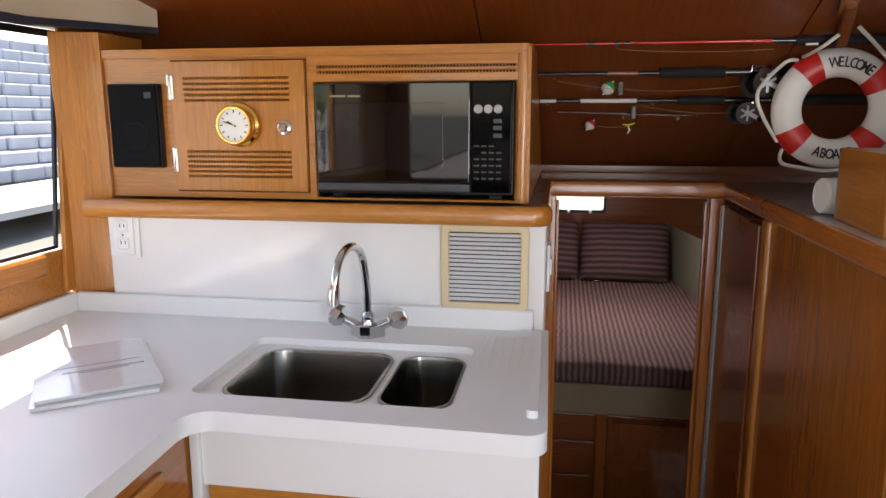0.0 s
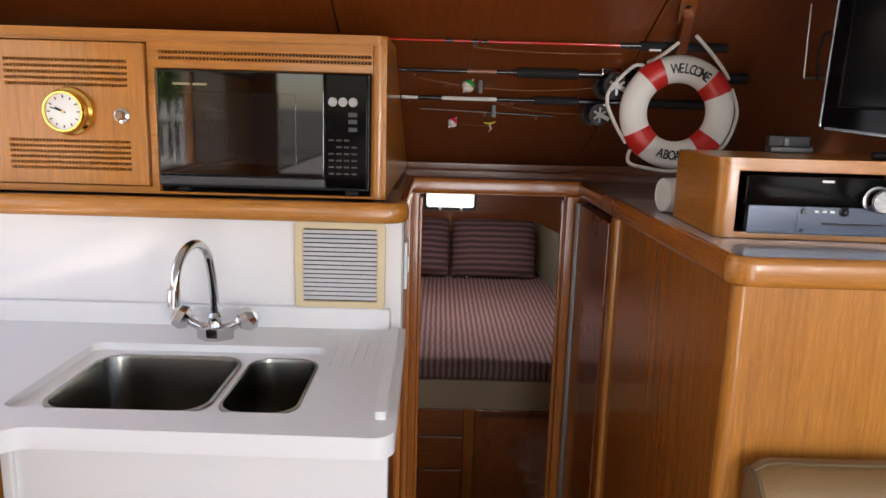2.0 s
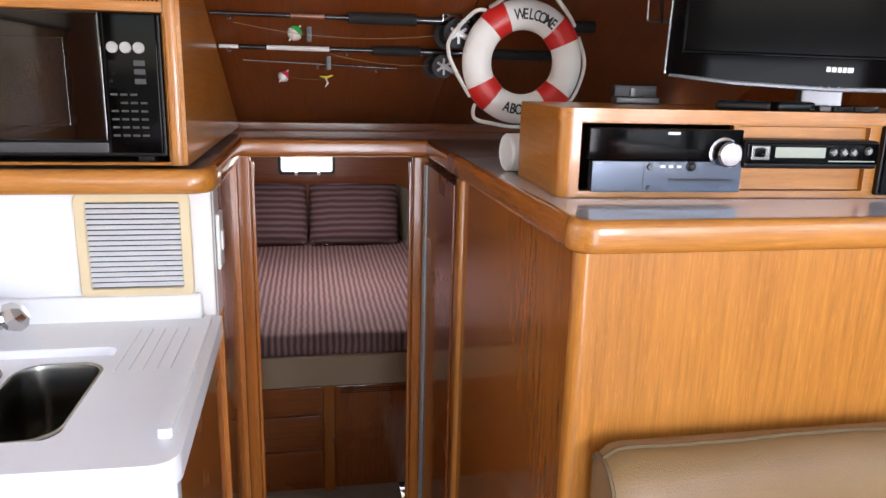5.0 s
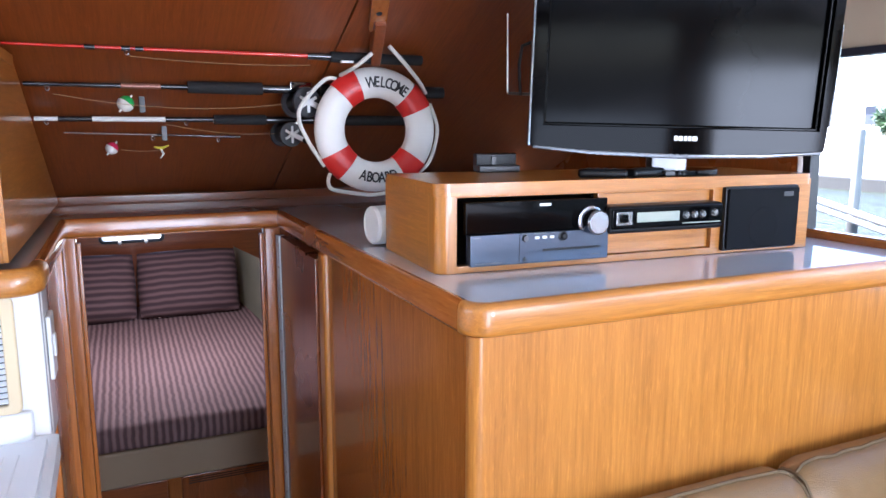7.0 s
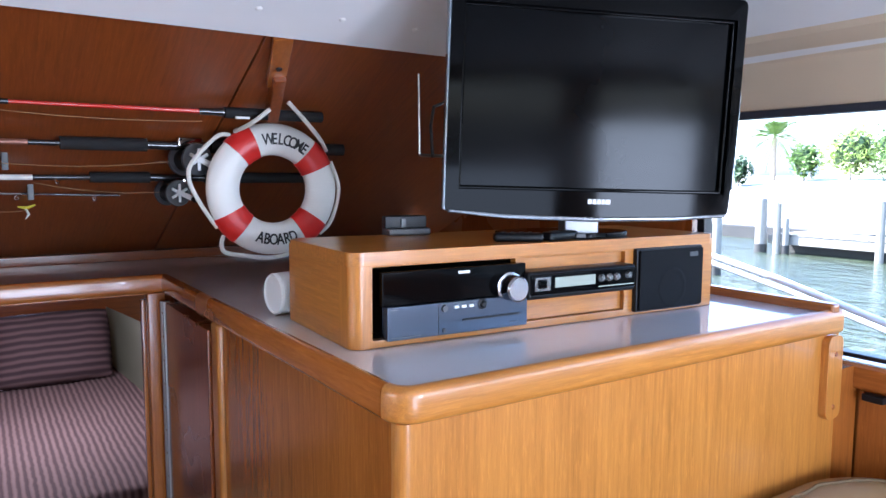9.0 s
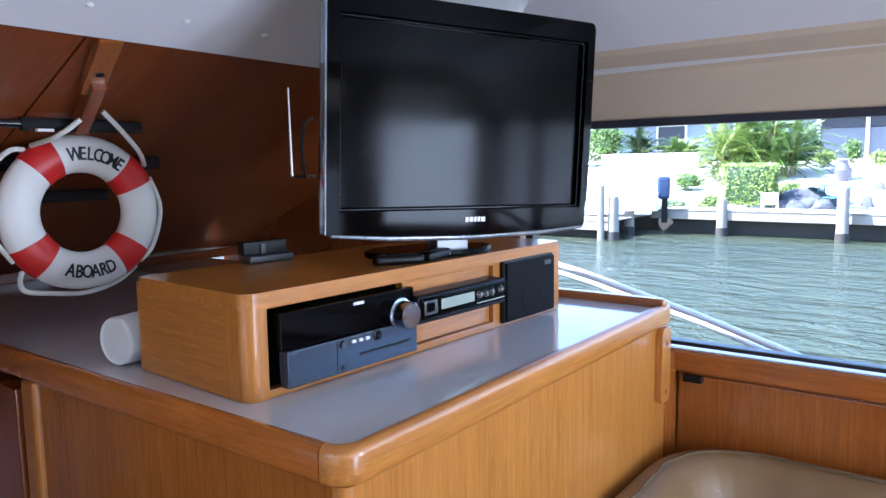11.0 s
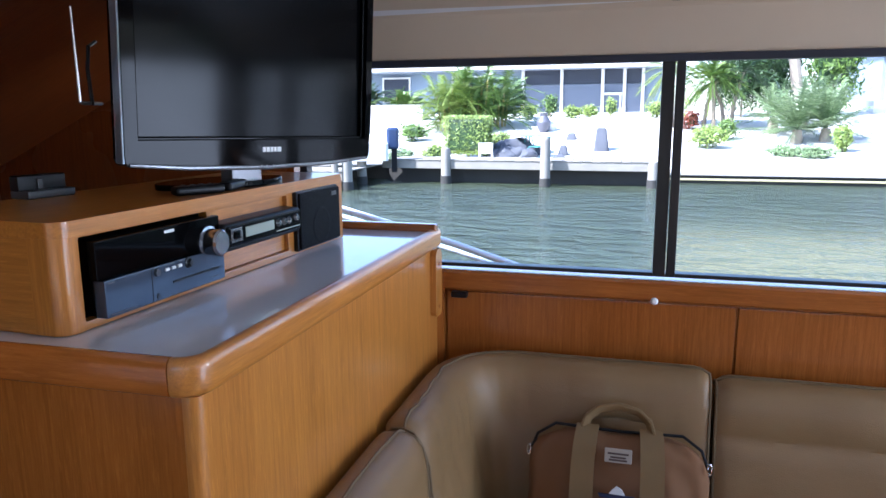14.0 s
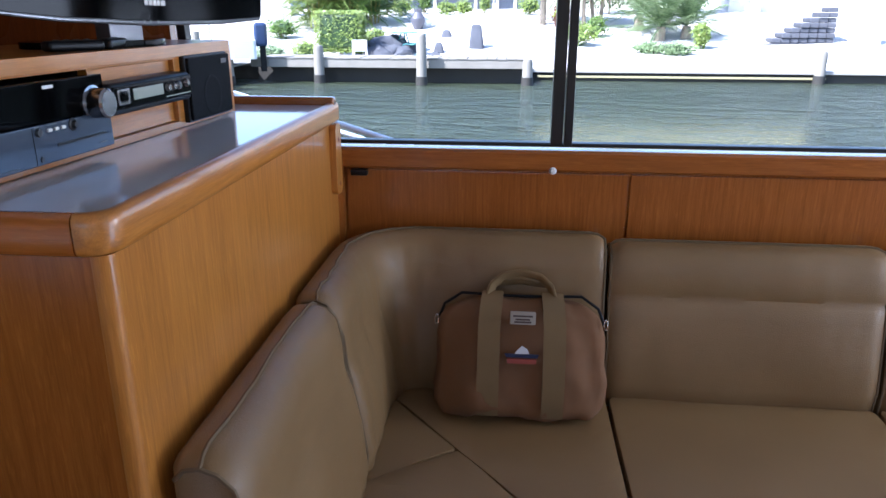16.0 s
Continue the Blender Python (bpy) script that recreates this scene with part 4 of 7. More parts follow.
radio = thing("car_stereo", (1.1045, 1.378, 1.250), "slim black car stereo with a silver-green display", "radio", "", -2.6)
part("bezel", box((-0.128, -0.045, 0.0), (0.130, 0.006, 0.050), 0.007, 3), black_matt, radio)
rf = part("front", box((-0.124, -0.049, 0.009), (0.126, -0.044, 0.045), 0.003), black_gloss, radio)
part("display", box((-0.072, -0.0500, 0.020), (0.022, -0.0488, 0.038), 0.001), plain("lcd glass", (0.34, 0.37, 0.31), 0.15), rf, "pale display")
part("display_side", box((-0.116, -0.0502, 0.016), (-0.082, -0.0488, 0.040), 0.001), plain("silver trim", (0.20, 0.20, 0.20), 0.25, 0.8), rf)
part("selector", box((-0.110, -0.0535, 0.021), (-0.092, -0.050, 0.036), 0.002), black_gloss, rf)
for k, x in enumerate((0.036, 0.056, 0.074, 0.103)):
    part("knob", moved(lathe([(0, 0.006), (0.005, 0.006), (0.0075, 0.002), (0.0078, 0)], 20, "y"), pose(x, -0.049, 0.030 if k < 3 else 0.032)), bpy.data.materials["silver trim"], rf, "small silver knob")
part("print_line", box((0.03, -0.0497, 0.0135), (0.118, -0.0489, 0.0155)), bpy.data.materials["lcd glass"], rf)

speaker("loudspeaker", (1.349, 1.371, TOP + 0.007), 0.188, 0.126, 0.030, -2.6, "black loudspeaker set into the teak media console")

cup = thing("white_cup", (0.706, 1.730, TOP), "white plastic cup lying on its side", "cup", "", 6)
part("shell", moved(lathe([(0.0, 0.0), (0.036, 0.0), (0.040, 0.004), (0.043, 0.085), (0.041, 0.086), (0.0385, 0.01), (0, 0.008)], 40, "x"), pose(-0.045, 0, 0.043)), white_plastic, cup)
part("rim", moved(lathe([(0.0355, 0.002), (0.038, -0.002), (0.0405, 0.002)], 40, "x"), pose(-0.046, 0, 0.043)), white_plastic, cup)

# ---- lifebuoy and fishing tackle ----
buoy = thing("lifebuoy", (0.783, 2.055, 1.432), "white foam lifebuoy with red bands hanging by a cord", "lifebuoy", "", -4)
RM, RA, RB = 0.118, 0.038, 0.026
foam = plain("white foam paint", (0.80, 0.79, 0.75), 0.45, 0, 0, 0.04, 14, 0.25, 300)
red_tape = plain("red tape", (0.62, 0.022, 0.016), 0.35, 0, 0, 0.08, 10)
def ring_piece(a0, a1, ra, rb, n, closed):
    bm, rings = bmesh.new(), []
    m = 24
    steps = n if closed else n + 1
    for k in range(steps):
        a = radians(a0 + (a1 - a0) * k / n)
        ring = []
        for j in range(m):
            b = 2 * math.pi * j / m
            r = RM + ra * math.cos(b)
            ring.append(bm.verts.new((r * math.cos(a), -rb * math.sin(b), r * math.sin(a))))
        rings.append(ring)
    for i in range(len(rings) - (0 if closed else 1)):
        p, q = rings[i], rings[(i + 1) % len(rings)]
        for j in range(m):
            bm.faces.new((p[j], p[(j + 1) % m], q[(j + 1) % m], q[j]))
    if not closed:
        bm.faces.new(rings[0]), bm.faces.new(rings[-1][::-1])
    bmesh.ops.recalc_face_normals(bm, faces=bm.faces[:])
    return bm
part("ring", ring_piece(0, 360, RA, RB, 72, True), foam, buoy)
BANDS = (36, 124, 219, -47)
for a in BANDS:
    part("band", ring_piece(a - 12, a + 12, RA + 0.0022, RB + 0.0022, 10, False), red_tape, buoy, "red band")
def arc_word(word, mid, size, inward, step):
    out = bmesh.new()
    n = len(word)
    for i, ch in enumerate(word):
        a = mid + (-(i - (n - 1) / 2) if not inward else (i - (n - 1) / 2)) * step
        l = letters(ch, size, 0.0012)
        moved(l, pose(0, 0, 0, 0, 0, 0) @ Matrix.Translation((0, -size * 0.34, 0)))
        moved(l, Matrix.Diagonal((0.80, 1.12, 1, 1)))
        moved(l, pose(0, 0, 0, 0, 0, a - 90 if not inward else a + 90))
        moved(l, pose(0, 0, 0, 90))
        moved(l, Matrix.Translation((RM * math.cos(radians(a)), -RB - 0.0006, RM * math.sin(radians(a)))))
        out = join(out, l)
    return out
ink = plain("black print", (0.012, 0.012, 0.012), 0.5)
part("lettering", arc_word("WELCOME", 76, 0.033, False, 7.4), ink, buoy, "black word WELCOME")
part("lettering", arc_word("ABOARD", -90, 0.033, True, 7.8), ink, buoy, "black word ABOARD")
cord_mat = plain("white cord", (0.72, 0.70, 0.64), 0.8, 0, 0, 0.1, 60, 0.6, 600)
RO = RM + RA
def rim_pt(a, r, y=0.0):
    return (r * math.cos(radians(a)), y, r * math.sin(radians(a)))
apex = (-0.012, -0.105, 0.196)
part("cord", tube(flowing([rim_pt(124, RO + 0.004, -0.012), (-0.066, -0.088, 0.150), apex]), 0.0050, 8), cord_mat, buoy, "white hanging cord")
part("cord", tube(flowing([rim_pt(36, RO + 0.004, -0.012), (0.092, -0.070, 0.120), (0.045, -0.096, 0.162), (apex[0] + 0.02, apex[1], apex[2])]), 0.0050, 8), cord_mat, buoy, "white hanging cord")
part("cord", tube(flowing([rim_pt(128, RO + 0.002), rim_pt(137, RO + 0.020), (-0.185, -0.006, 0.06), (-0.192, -0.008, 0.02), rim_pt(188, RO + 0.018), rim_pt(203, RO + 0.006), rim_pt(214, RO + 0.003)]), 0.0050, 8), cord_mat, buoy, "white side cord")
part("cord", tube(flowing([rim_pt(222, RO + 0.003), rim_pt(226, RO + 0.022), rim_pt(232, RO + 0.030), rim_pt(245, RO + 0.016), rim_pt(268, RO + 0.008), rim_pt(292, RO + 0.005), rim_pt(311, RO + 0.003)]), 0.0050, 8), cord_mat, buoy, "white side cord")
part("cord", tube(flowing([rim_pt(-44, RO + 0.003), rim_pt(-28, RO + 0.009), rim_pt(0, RO + 0.010), rim_pt(25, RO + 0.004)]), 0.0050, 8), cord_mat, buoy, "white side cord")

def seen(x, y, off):
    """As on_panel, slid down the slope by what the distance off it needs."""
    return on_panel(x, y - 1.65 * off, off)


bracket = thing("hook_batten", (0, 0, 0), "dark teak batten with a hook on the raked panel", "hook")
def bar_on_panel(x0, y0, x1, y1, w, h, bev=0.004):
    a, b = on_panel(x0, y0, h / 2), on_panel(x1, y1, h / 2)
    d = (b - a)
    bm = box((-w / 2, 0, -h / 2), (w / 2, d.length, h / 2), bev)
    n = Vector((0, 0.418, 0.908))
    yv = d.normalized()
    xv = yv.cross(n).normalized()
    return moved(bm, Matrix((( xv.x, yv.x, n.x, a.x), (xv.y, yv.y, n.y, a.y), (xv.z, yv.z, n.z, a.z), (0, 0, 0, 1))))
part("batten", bar_on_panel(0.695, 1.745, 0.735, 1.90, 0.040, 0.022), mid_y, bracket)
part("tongue", bar_on_panel(0.728, 1.86, 0.768, 2.02, 0.026, 0.034), red_y, bracket)
part("screw", moved(lathe([(0, 0.003), (0.006, 0.002), (0.007, 0)], 14), Matrix.Translation(on_panel(0.715, 1.83, 0.026)) @ pose(0, 0, 0, 180 - 24)), black_matt, bracket)

red_rod = plain("red lacquer", (0.55, 0.02, 0.012), 0.15, 0, 0.6)
rod_black = plain("black rod lacquer", (0.010, 0.010, 0.012), 0.2, 0, 0.5)
eva = plain("black foam grip", (0.010, 0.010, 0.011), 0.8, 0, 0, 0.1, 60, 0.4, 700)
rod_white = plain("white rod wrap", (0.75, 0.74, 0.70), 0.35)

def rod(y, segs, guides, label, off=0.02, tilt=0.0):
    r = thing("fishing_rod", tuple(seen(0.3, y, off)), label, "fishing rod", "fishing rods on the panel")
    o = seen(0.3, y, off)
    for nm, x0, x1, r0, r1, mat, lab in segs:
        part(nm, tube([seen(x0, y + tilt * x0, off) - o, seen(x1, y + tilt * x1, off) - o], [r0, r1], 12), mat, r, lab)
    for x in guides:
        p = seen(x, y + tilt * x, off) - o
        ring_pts = [p + Vector((0.004 * math.cos(a), -0.003, -0.009 + 0.005 * math.sin(a))) for a in [2 * math.pi * k / 16 for k in range(16)]]
        g = part("guide", tube(ring_pts, 0.0009, 6, True), rod_black, r, "wire line guide")
    return r

r1 = rod(2.04, [("blank", -0.012, 0.60, 0.003, 0.005, red_rod, "red blank"), ("wrap", 0.135, 0.155, 0.0052, 0.0052, rod_black, ""), ("wrap", 0.205, 0.222, 0.0052, 0.0052, rod_black, ""), ("wrap", 0.232, 0.248, 0.0052, 0.0052, rod_black, ""), ("grip", 0.60, 0.655, 0.007, 0.009, rod_black, ""), ("handle", 0.655, 0.885, 0.0125, 0.0125, eva, "black foam handle")], (0.215,), "red fishing rod with a black handle on the raked panel")
part("label_tag", box((0.375, -0.022, -0.014), (0.405, -0.010, -0.0085), 0.001), white_plastic, r1, "small white tag")
r2 = rod(2.19, [("blank", 0.004, 0.20, 0.005, 0.0055, rod_black, "black blank"), ("blank", 0.20, 0.285, 0.006, 0.0065, plain("copper wrap", (0.32, 0.14, 0.10), 0.3, 0.3), "copper thread wrap"), ("blank", 0.285, 0.345, 0.006, 0.006, rod_black, ""), ("foregrip", 0.345, 0.52, 0.0145, 0.0155, eva, "black foam grip"), ("seat", 0.52, 0.665, 0.010, 0.010, rod_black, ""), ("collar", 0.618, 0.642, 0.0125, 0.0125, chrome, "chrome collar"), ("butt", 0.665, 1.01, 0.0155, 0.0155, eva, "black foam butt")], (0.05,), "black fishing rod with a trolling reel")
r3 = rod(2.35, [("blank", 0.004, 0.055, 0.0055, 0.0055, rod_white, "white blank"), ("blank", 0.055, 0.13, 0.0065, 0.0065, rod_black, ""), ("blank", 0.13, 0.30, 0.0065, 0.007, rod_white, "white blank"), ("blank", 0.30, 0.42, 0.0065, 0.0065, rod_black, ""), ("foregrip", 0.42, 0.555, 0.013, 0.014, eva, "black foam grip"), ("seat", 0.555, 0.69, 0.010, 0.010, rod_black, ""), ("butt", 0.69, 0.97, 0.0145, 0.0145, eva, "black foam butt")], (0.03, 0.35), "white and black fishing rod with a reel")
r4 = rod(2.42, [("blank", 0.06, 0.28, 0.0018, 0.0025, plain("grey blank", (0.15, 0.12, 0.11), 0.3), ""), ("blank", 0.28, 0.50, 0.0025, 0.003, rod_black, "")], (0.27, 0.44), "thin dark fishing rod tip", 0.02, 0.06)

def reel(x, y, s, label):
    c = seen(x, y, 0.05)
    rl = thing("fishing_reel", tuple(c), label, "fishing reel", "reels on the rods", 12)
    part("spool", lathe([(0, -0.03 * s), (0.026 * s, -0.03 * s), (0.026 * s, 0.03 * s), (0, 0.03 * s)], 28, "y"), black_matt, rl)
    for z0, z1 in ((0.030, 0.040), (-0.040, -0.030)):
        part("side_plate", lathe([(0, z0 * s), (0.036 * s, z0 * s), (0.038 * s, (z0 + z1) / 2 * s), (0.036 * s, z1 * s), (0, z1 * s)], 32, "y"), plain("dark grey reel plate", (0.05, 0.05, 0.055), 0.3) if z0 > 0 else bpy.data.materials["dark grey reel plate"], rl, "dark grey side plate")
    part("star_drag", join(*[moved(box((-0.004 * s, -0.048 * s, -0.026 * s), (0.004 * s, -0.043 * s, 0.026 * s), 0.002), pose(0, 0, 0, 0, 60 * k, 0)) for k in range(3)]), plain("bright cast aluminium", (0.80, 0.80, 0.80), 0.45, 0.3), rl, "bright star drag")
    arm_ = part("crank", moved(box((-0.007 * s, -0.054 * s, -0.012 * s), (0.007 * s, -0.049 * s, 0.046 * s), 0.003), pose(0, 0, 0, 0, 115, 0)), bpy.data.materials["bright cast aluminium"], rl, "bright crank")
    part("crank_knob", moved(lathe([(0, 0.02), (0.006, 0.02), (0.009, 0.012), (0.006, 0.0), (0, 0)], 18, "y"), pose(0.036 * s, -0.052 * s, -0.018 * s)), black_matt, arm_)
    part("frame_bar", tube([(0.02 * s, -0.032 * s, 0.034 * s), (0.02 * s, 0.032 * s, 0.034 * s)], 0.004, 8), chrome, rl)
    part("foot", box((-0.03 * s, -0.008, 0.030 * s), (0.03 * s, 0.008, 0.052 * s), 0.003), chrome, rl)
    return rl
reel(0.615, 2.250, 1.0, "black trolling reel with a chrome star drag")
reel(0.612, 2.425, 0.9, "black baitcasting reel with a chrome crank")

for nm, x, y, top, bot, lab in (("fishing_float", 0.208, 2.272, (0.03, 0.45, 0.10), (0.75, 0.72, 0.66), "round green and white fishing float"), ("fishing_float", 0.168, 2.515, (0.62, 0.03, 0.09), (0.75, 0.72, 0.68), "round pink and white fishing float")):
    fl = thing(nm, tuple(seen(x, y, 0.022)), lab, "fishing float", "floats on the panel", 25, 0, 40)
    R = 0.020 if y < 2.4 else 0.017
    part("cap", lathe([(R, 0.0), (R * 0.87, R * 0.5), (R * 0.5, R * 0.87), (0, R)], 24), plain("float cap " + lab[6:10], top, 0.2, 0, 0.4), fl)
    part("bowl", lathe([(0, -R), (R * 0.5, -R * 0.87), (R * 0.87, -R * 0.5), (R, 0.0)], 24), plain("float base " + lab[6:10], bot, 0.3), fl)
    part("pin", tube([(0, 0, -R - 0.006), (0, 0, R + 0.006)], 0.0025, 8), rod_white, fl)
lure = thing("fishing_lure", tuple(seen(0.295, 2.525, 0.015)), "small yellow lure with a white tail", "lure")
part("body", tube([(-0.020, 0, 0.006), (0.0, 0, 0.002), (0.020, 0, 0.010)], [0.002, 0.005, 0.002], 8), plain("yellow paint", (0.62, 0.52, 0.05), 0.4), lure)
part("tail", tube([(-0.002, -0.002, 0.0), (0.004, -0.004, -0.014), (-0.004, -0.004, -0.026)], [0.003, 0.0035, 0.001], 6), rod_white, lure)
for x, y, l in ((0.245, 2.262, 0.055), (0.300, 2.415, 0.055)):
    rack = thing("rod_clip", tuple(seen(x, y, 0.008)), "small grey clip holding a rod to the panel", "clip", "rod clips")
    part("plate", box((-0.007, -0.006, -l * 0.5), (0.007, 0.008, l * 0.5), 0.002), grey_plastic, rack)
line = thing("fishing_line", (0, 0, 0), "thin slack fishing lines along the rods", "fishing line")
for a, b, sag in (((0.06, 2.23), (0.57, 2.26), 0.02), ((0.30, 2.37), (0.58, 2.42), 0.01), ((0.22, 2.07), (0.60, 2.08), 0.006), ((0.19, 2.515), (0.29, 2.515), 0.004)):
    p, q = seen(*a, 0.04), seen(*b, 0.05)
    part("strand", tube([p.lerp(q, k / 8) - Vector((0, 0, sag * 4 * (k / 8) * (1 - k / 8))) for k in range(9)], 0.0007, 5), plain("amber line", (0.30, 0.20, 0.10), 0.3) if sag == 0.02 else bpy.data.materials["amber line"], line)

# ---- galley fittings ----
tap = thing("mixer_tap", (-0.363, 1.568, CZ), "chrome swan-neck mixer tap with two faceted knobs", "tap")
part("base", moved(plate(rounded([(-0.045, 0), (-0.012, -0.030), (0.012, -0.030), (0.045, 0), (0.012, 0.022), (-0.012, 0.022)], 0.006, 3), (), 0.0, 0.028, 0.008, 3), pose(0, -0.002, 0)), chrome, tap)
part("riser", lathe([(0.020, 0.02), (0.016, 0.034), (0.014, 0.044), (0.016, 0.05), (0.012, 0.058), (0, 0.06)], 24), chrome, tap)
neck = [(0, 0, 0.05), (0, -0.002, 0.10), (-0.001, -0.010, 0.145)] + [(-0.004 - 0.010 * (1 - math.cos(radians(a))), -0.088 + 0.078 * math.cos(radians(a)), 0.158 + 0.070 * math.sin(radians(a))) for a in range(15, 181, 15)] + [(-0.026, -0.168, 0.14)]
part("spout", tube(neck, 0.0095, 14), chrome, tap, "curved chrome spout")
part("nozzle", tube([(-0.026, -0.168, 0.152), (-0.027, -0.169, 0.118)], [0.0125, 0.0125], 18), chrome, tap)
for s in (-1, 1):
    arm_ = part("valve", tube([(0.02 * s, 0, 0.020), (0.058 * s, -0.002, 0.038)], [0.012, 0.010], 14), chrome, tap)
    k = lathe([(0, 0.0), (0.018, 0.002), (0.029, 0.016), (0.026, 0.032), (0.014, 0.042), (0, 0.043)], 8)
    part("knob", moved(k, pose(0.054 * s, -0.002, 0.036, 0, 62 * s, 0)), chrome, arm_, "faceted chrome knob", 15)

vent = thing("air_vent", (-0.0985, 1.674, 1.056), "cream-framed air vent with grey louvres on the backsplash", "vent")
part("frame", plate(rect(-0.1065, 0.1065, -0.106, 0.106, 0.016), [rect(-0.086, 0.086, -0.086, 0.086, 0.004)], -0.013, 0.0, 0.004, 3, "xz"), cream, vent, "rounded cream frame")
part("backing", box((-0.088, -0.003, -0.088), (0.088, -0.0005, 0.088)), cavity_shade, vent)
for k in range(16):
    z = -0.079 + 0.01055 * k
    part("slat", moved(box((-0.086, -0.0050, -0.0008), (0.086, 0.0045, 0.0008), 0.0003, 1), pose(0, -0.0072, z, 38)), louvre, vent)

outlet = thing("socket_outlet", (-1.042, 1.674, 1.112), "white double socket outlet on the backsplash", "socket")
part("box_cover", box((-0.043, -0.008, -0.061), (0.043, 0.0, 0.061), 0.004, 3), white_plastic, outlet)
pl = part("plate", box((-0.030, -0.012, -0.052), (0.030, -0.006, 0.052), 0.003, 3), white_plastic, outlet)
for z in (-0.022, 0.022):
    s = part("receptacle", box((-0.016, -0.014, z - 0.015), (0.016, -0.011, z + 0.015), 0.003, 3), white_plastic, pl)
    for x in (-0.006, 0.006):
        part("slot", box((x - 0.0012, -0.0145, z - 0.002), (x + 0.0012, -0.0138, z + 0.007)), black_matt, s)
part("screw", moved(lathe([(0, 0.0012), (0.003, 0.0008), (0.0032, 0)], 12, "y"), pose(0, -0.012, 0)), chrome, pl)

switch = thing("switch_plate", (0.049, 1.735, 1.05), "white switch plate on the end of the backsplash", "switch")
part("plate", box((0.0, -0.030, -0.058), (0.008, 0.030, 0.058), 0.003, 3), white_plastic, switch)
part("rocker", box((0.006, -0.010, -0.02), (0.012, 0.010, 0.02), 0.002), white_plastic, switch)

paper = plain("glossy magazine paper", (0.66, 0.67, 0.68), 0.18, 0, 0.3, 0.10, 9)
for k, (z, dx, dy, rz) in enumerate(((0.0, 0.0, 0.0, -54.0), (0.0085, -0.010, 0.012, -50.5))):
    mag = thing("magazine", (-0.832 + dx, 1.222 + dy, CZ + z), "white glossy magazine lying on the worktop", "magazine", "magazines on the worktop", rz)
    part("page_block", box((-0.150, -0.108, 0.0003), (0.150, 0.106, 0.007), 0.001), paper, mag)
    part("cover", box((-0.152, -0.110, 0.0068), (0.152, 0.108, 0.0082), 0.0006), paper, mag)
    if k:
        ink2 = plain("pale grey print", (0.22, 0.24, 0.28), 0.4)
        for u, v, w, h in ((0.02, -0.06, 0.006, 0.15), (0.032, -0.03, 0.004, 0.09), (-0.01, -0.075, 0.003, 0.16)):
            part("print_line", box((u, v, 0.0081), (u + w, v + h, 0.0086)), ink2, mag)
knob_ = thing("window_snap", (STAR - 0.021, 0.619, 1.022), "small white snap knob on the sill rail", "knob")
part("stem", lathe([(0, 0), (0.004, 0), (0.004, 0.006), (0.008, 0.008), (0.0095, 0.013), (0.006, 0.018), (0, 0.019)], 20, "x"), white_plastic, knob_)
knob_.matrix_basis = pose(STAR - 0.021, 0.619, 1.022, 0, 180, 0)
knob2 = copy_thing(knob_, pose(PORT + 0.021, 1.33, 1.045))
hook_ = thing("latch", (STAR - 0.004, 1.13, 1.006), "small dark latch beside the desk", "latch")
part("body", box((-0.022, -0.028, -0.010), (0.0, 0.016, 0.006), 0.003), black_matt, hook_)

lamp = thing("ceiling_light", (1.690, 0.572, 1.741), "round recessed ceiling light with a chrome rim", "ceiling light", "", 0, 0, 4)
part("rim", lathe([(0.026, -0.002), (0.036, -0.006), (0.046, -0.006), (0.050, -0.001), (0.050, 0.006)], 36), chrome, lamp, "chrome rim")
part("lens", lathe([(0, -0.001), (0.036, -0.003), (0.036, 0.004)], 28), plain("frosted lens", (0.55, 0.55, 0.54), 0.35), lamp, "unlit frosted lens")
for k in range(5):
    x = 0.46 + 0.16 * k
    s = thing("screw_cap", (x, 1.66, 1.758), "small white screw cap on the headliner", "screw cap", "screw caps on the cove", 0, 26)
    part("cap", lathe([(0, -0.006), (0.005, -0.005), (0.008, -0.001), (0.008, 0.004)], 14), white_plastic, s)

# ---- settee ----
def leather_mat():
    n = Nodes("tan leather")
    f = n.noise(n.coords(), 5, 4)
    g = n.noise(n.coords(), 420, 3)
    wr = n.noise(n.coords((1, 1, 2.2)), 14, 4, 0.6, 0.8)
    col = n.mix(f, (0.190, 0.108, 0.041), (0.262, 0.156, 0.062))
    h = n.mix(0.5, g, wr)
    n.bump(h, 0.36, 0.005)
    return n.done(col, n.range(f, 0.36, 0.48), 0, 0.04, 0.42)


leather = leather_mat()
piping = plain("tan piping", (0.15, 0.10, 0.052), 0.8, 0, 0, 0.1, 6, 0, 200, 0.2)

def resample(path, step):
    pts = [Vector(p) for p in path]
    out = []
    for a, b in zip(pts, pts[1:]):
        n = max(1, int((b - a).length / step))
        out += [a.lerp(b, k / n) for k in range(n)]
    return out + [pts[-1]]


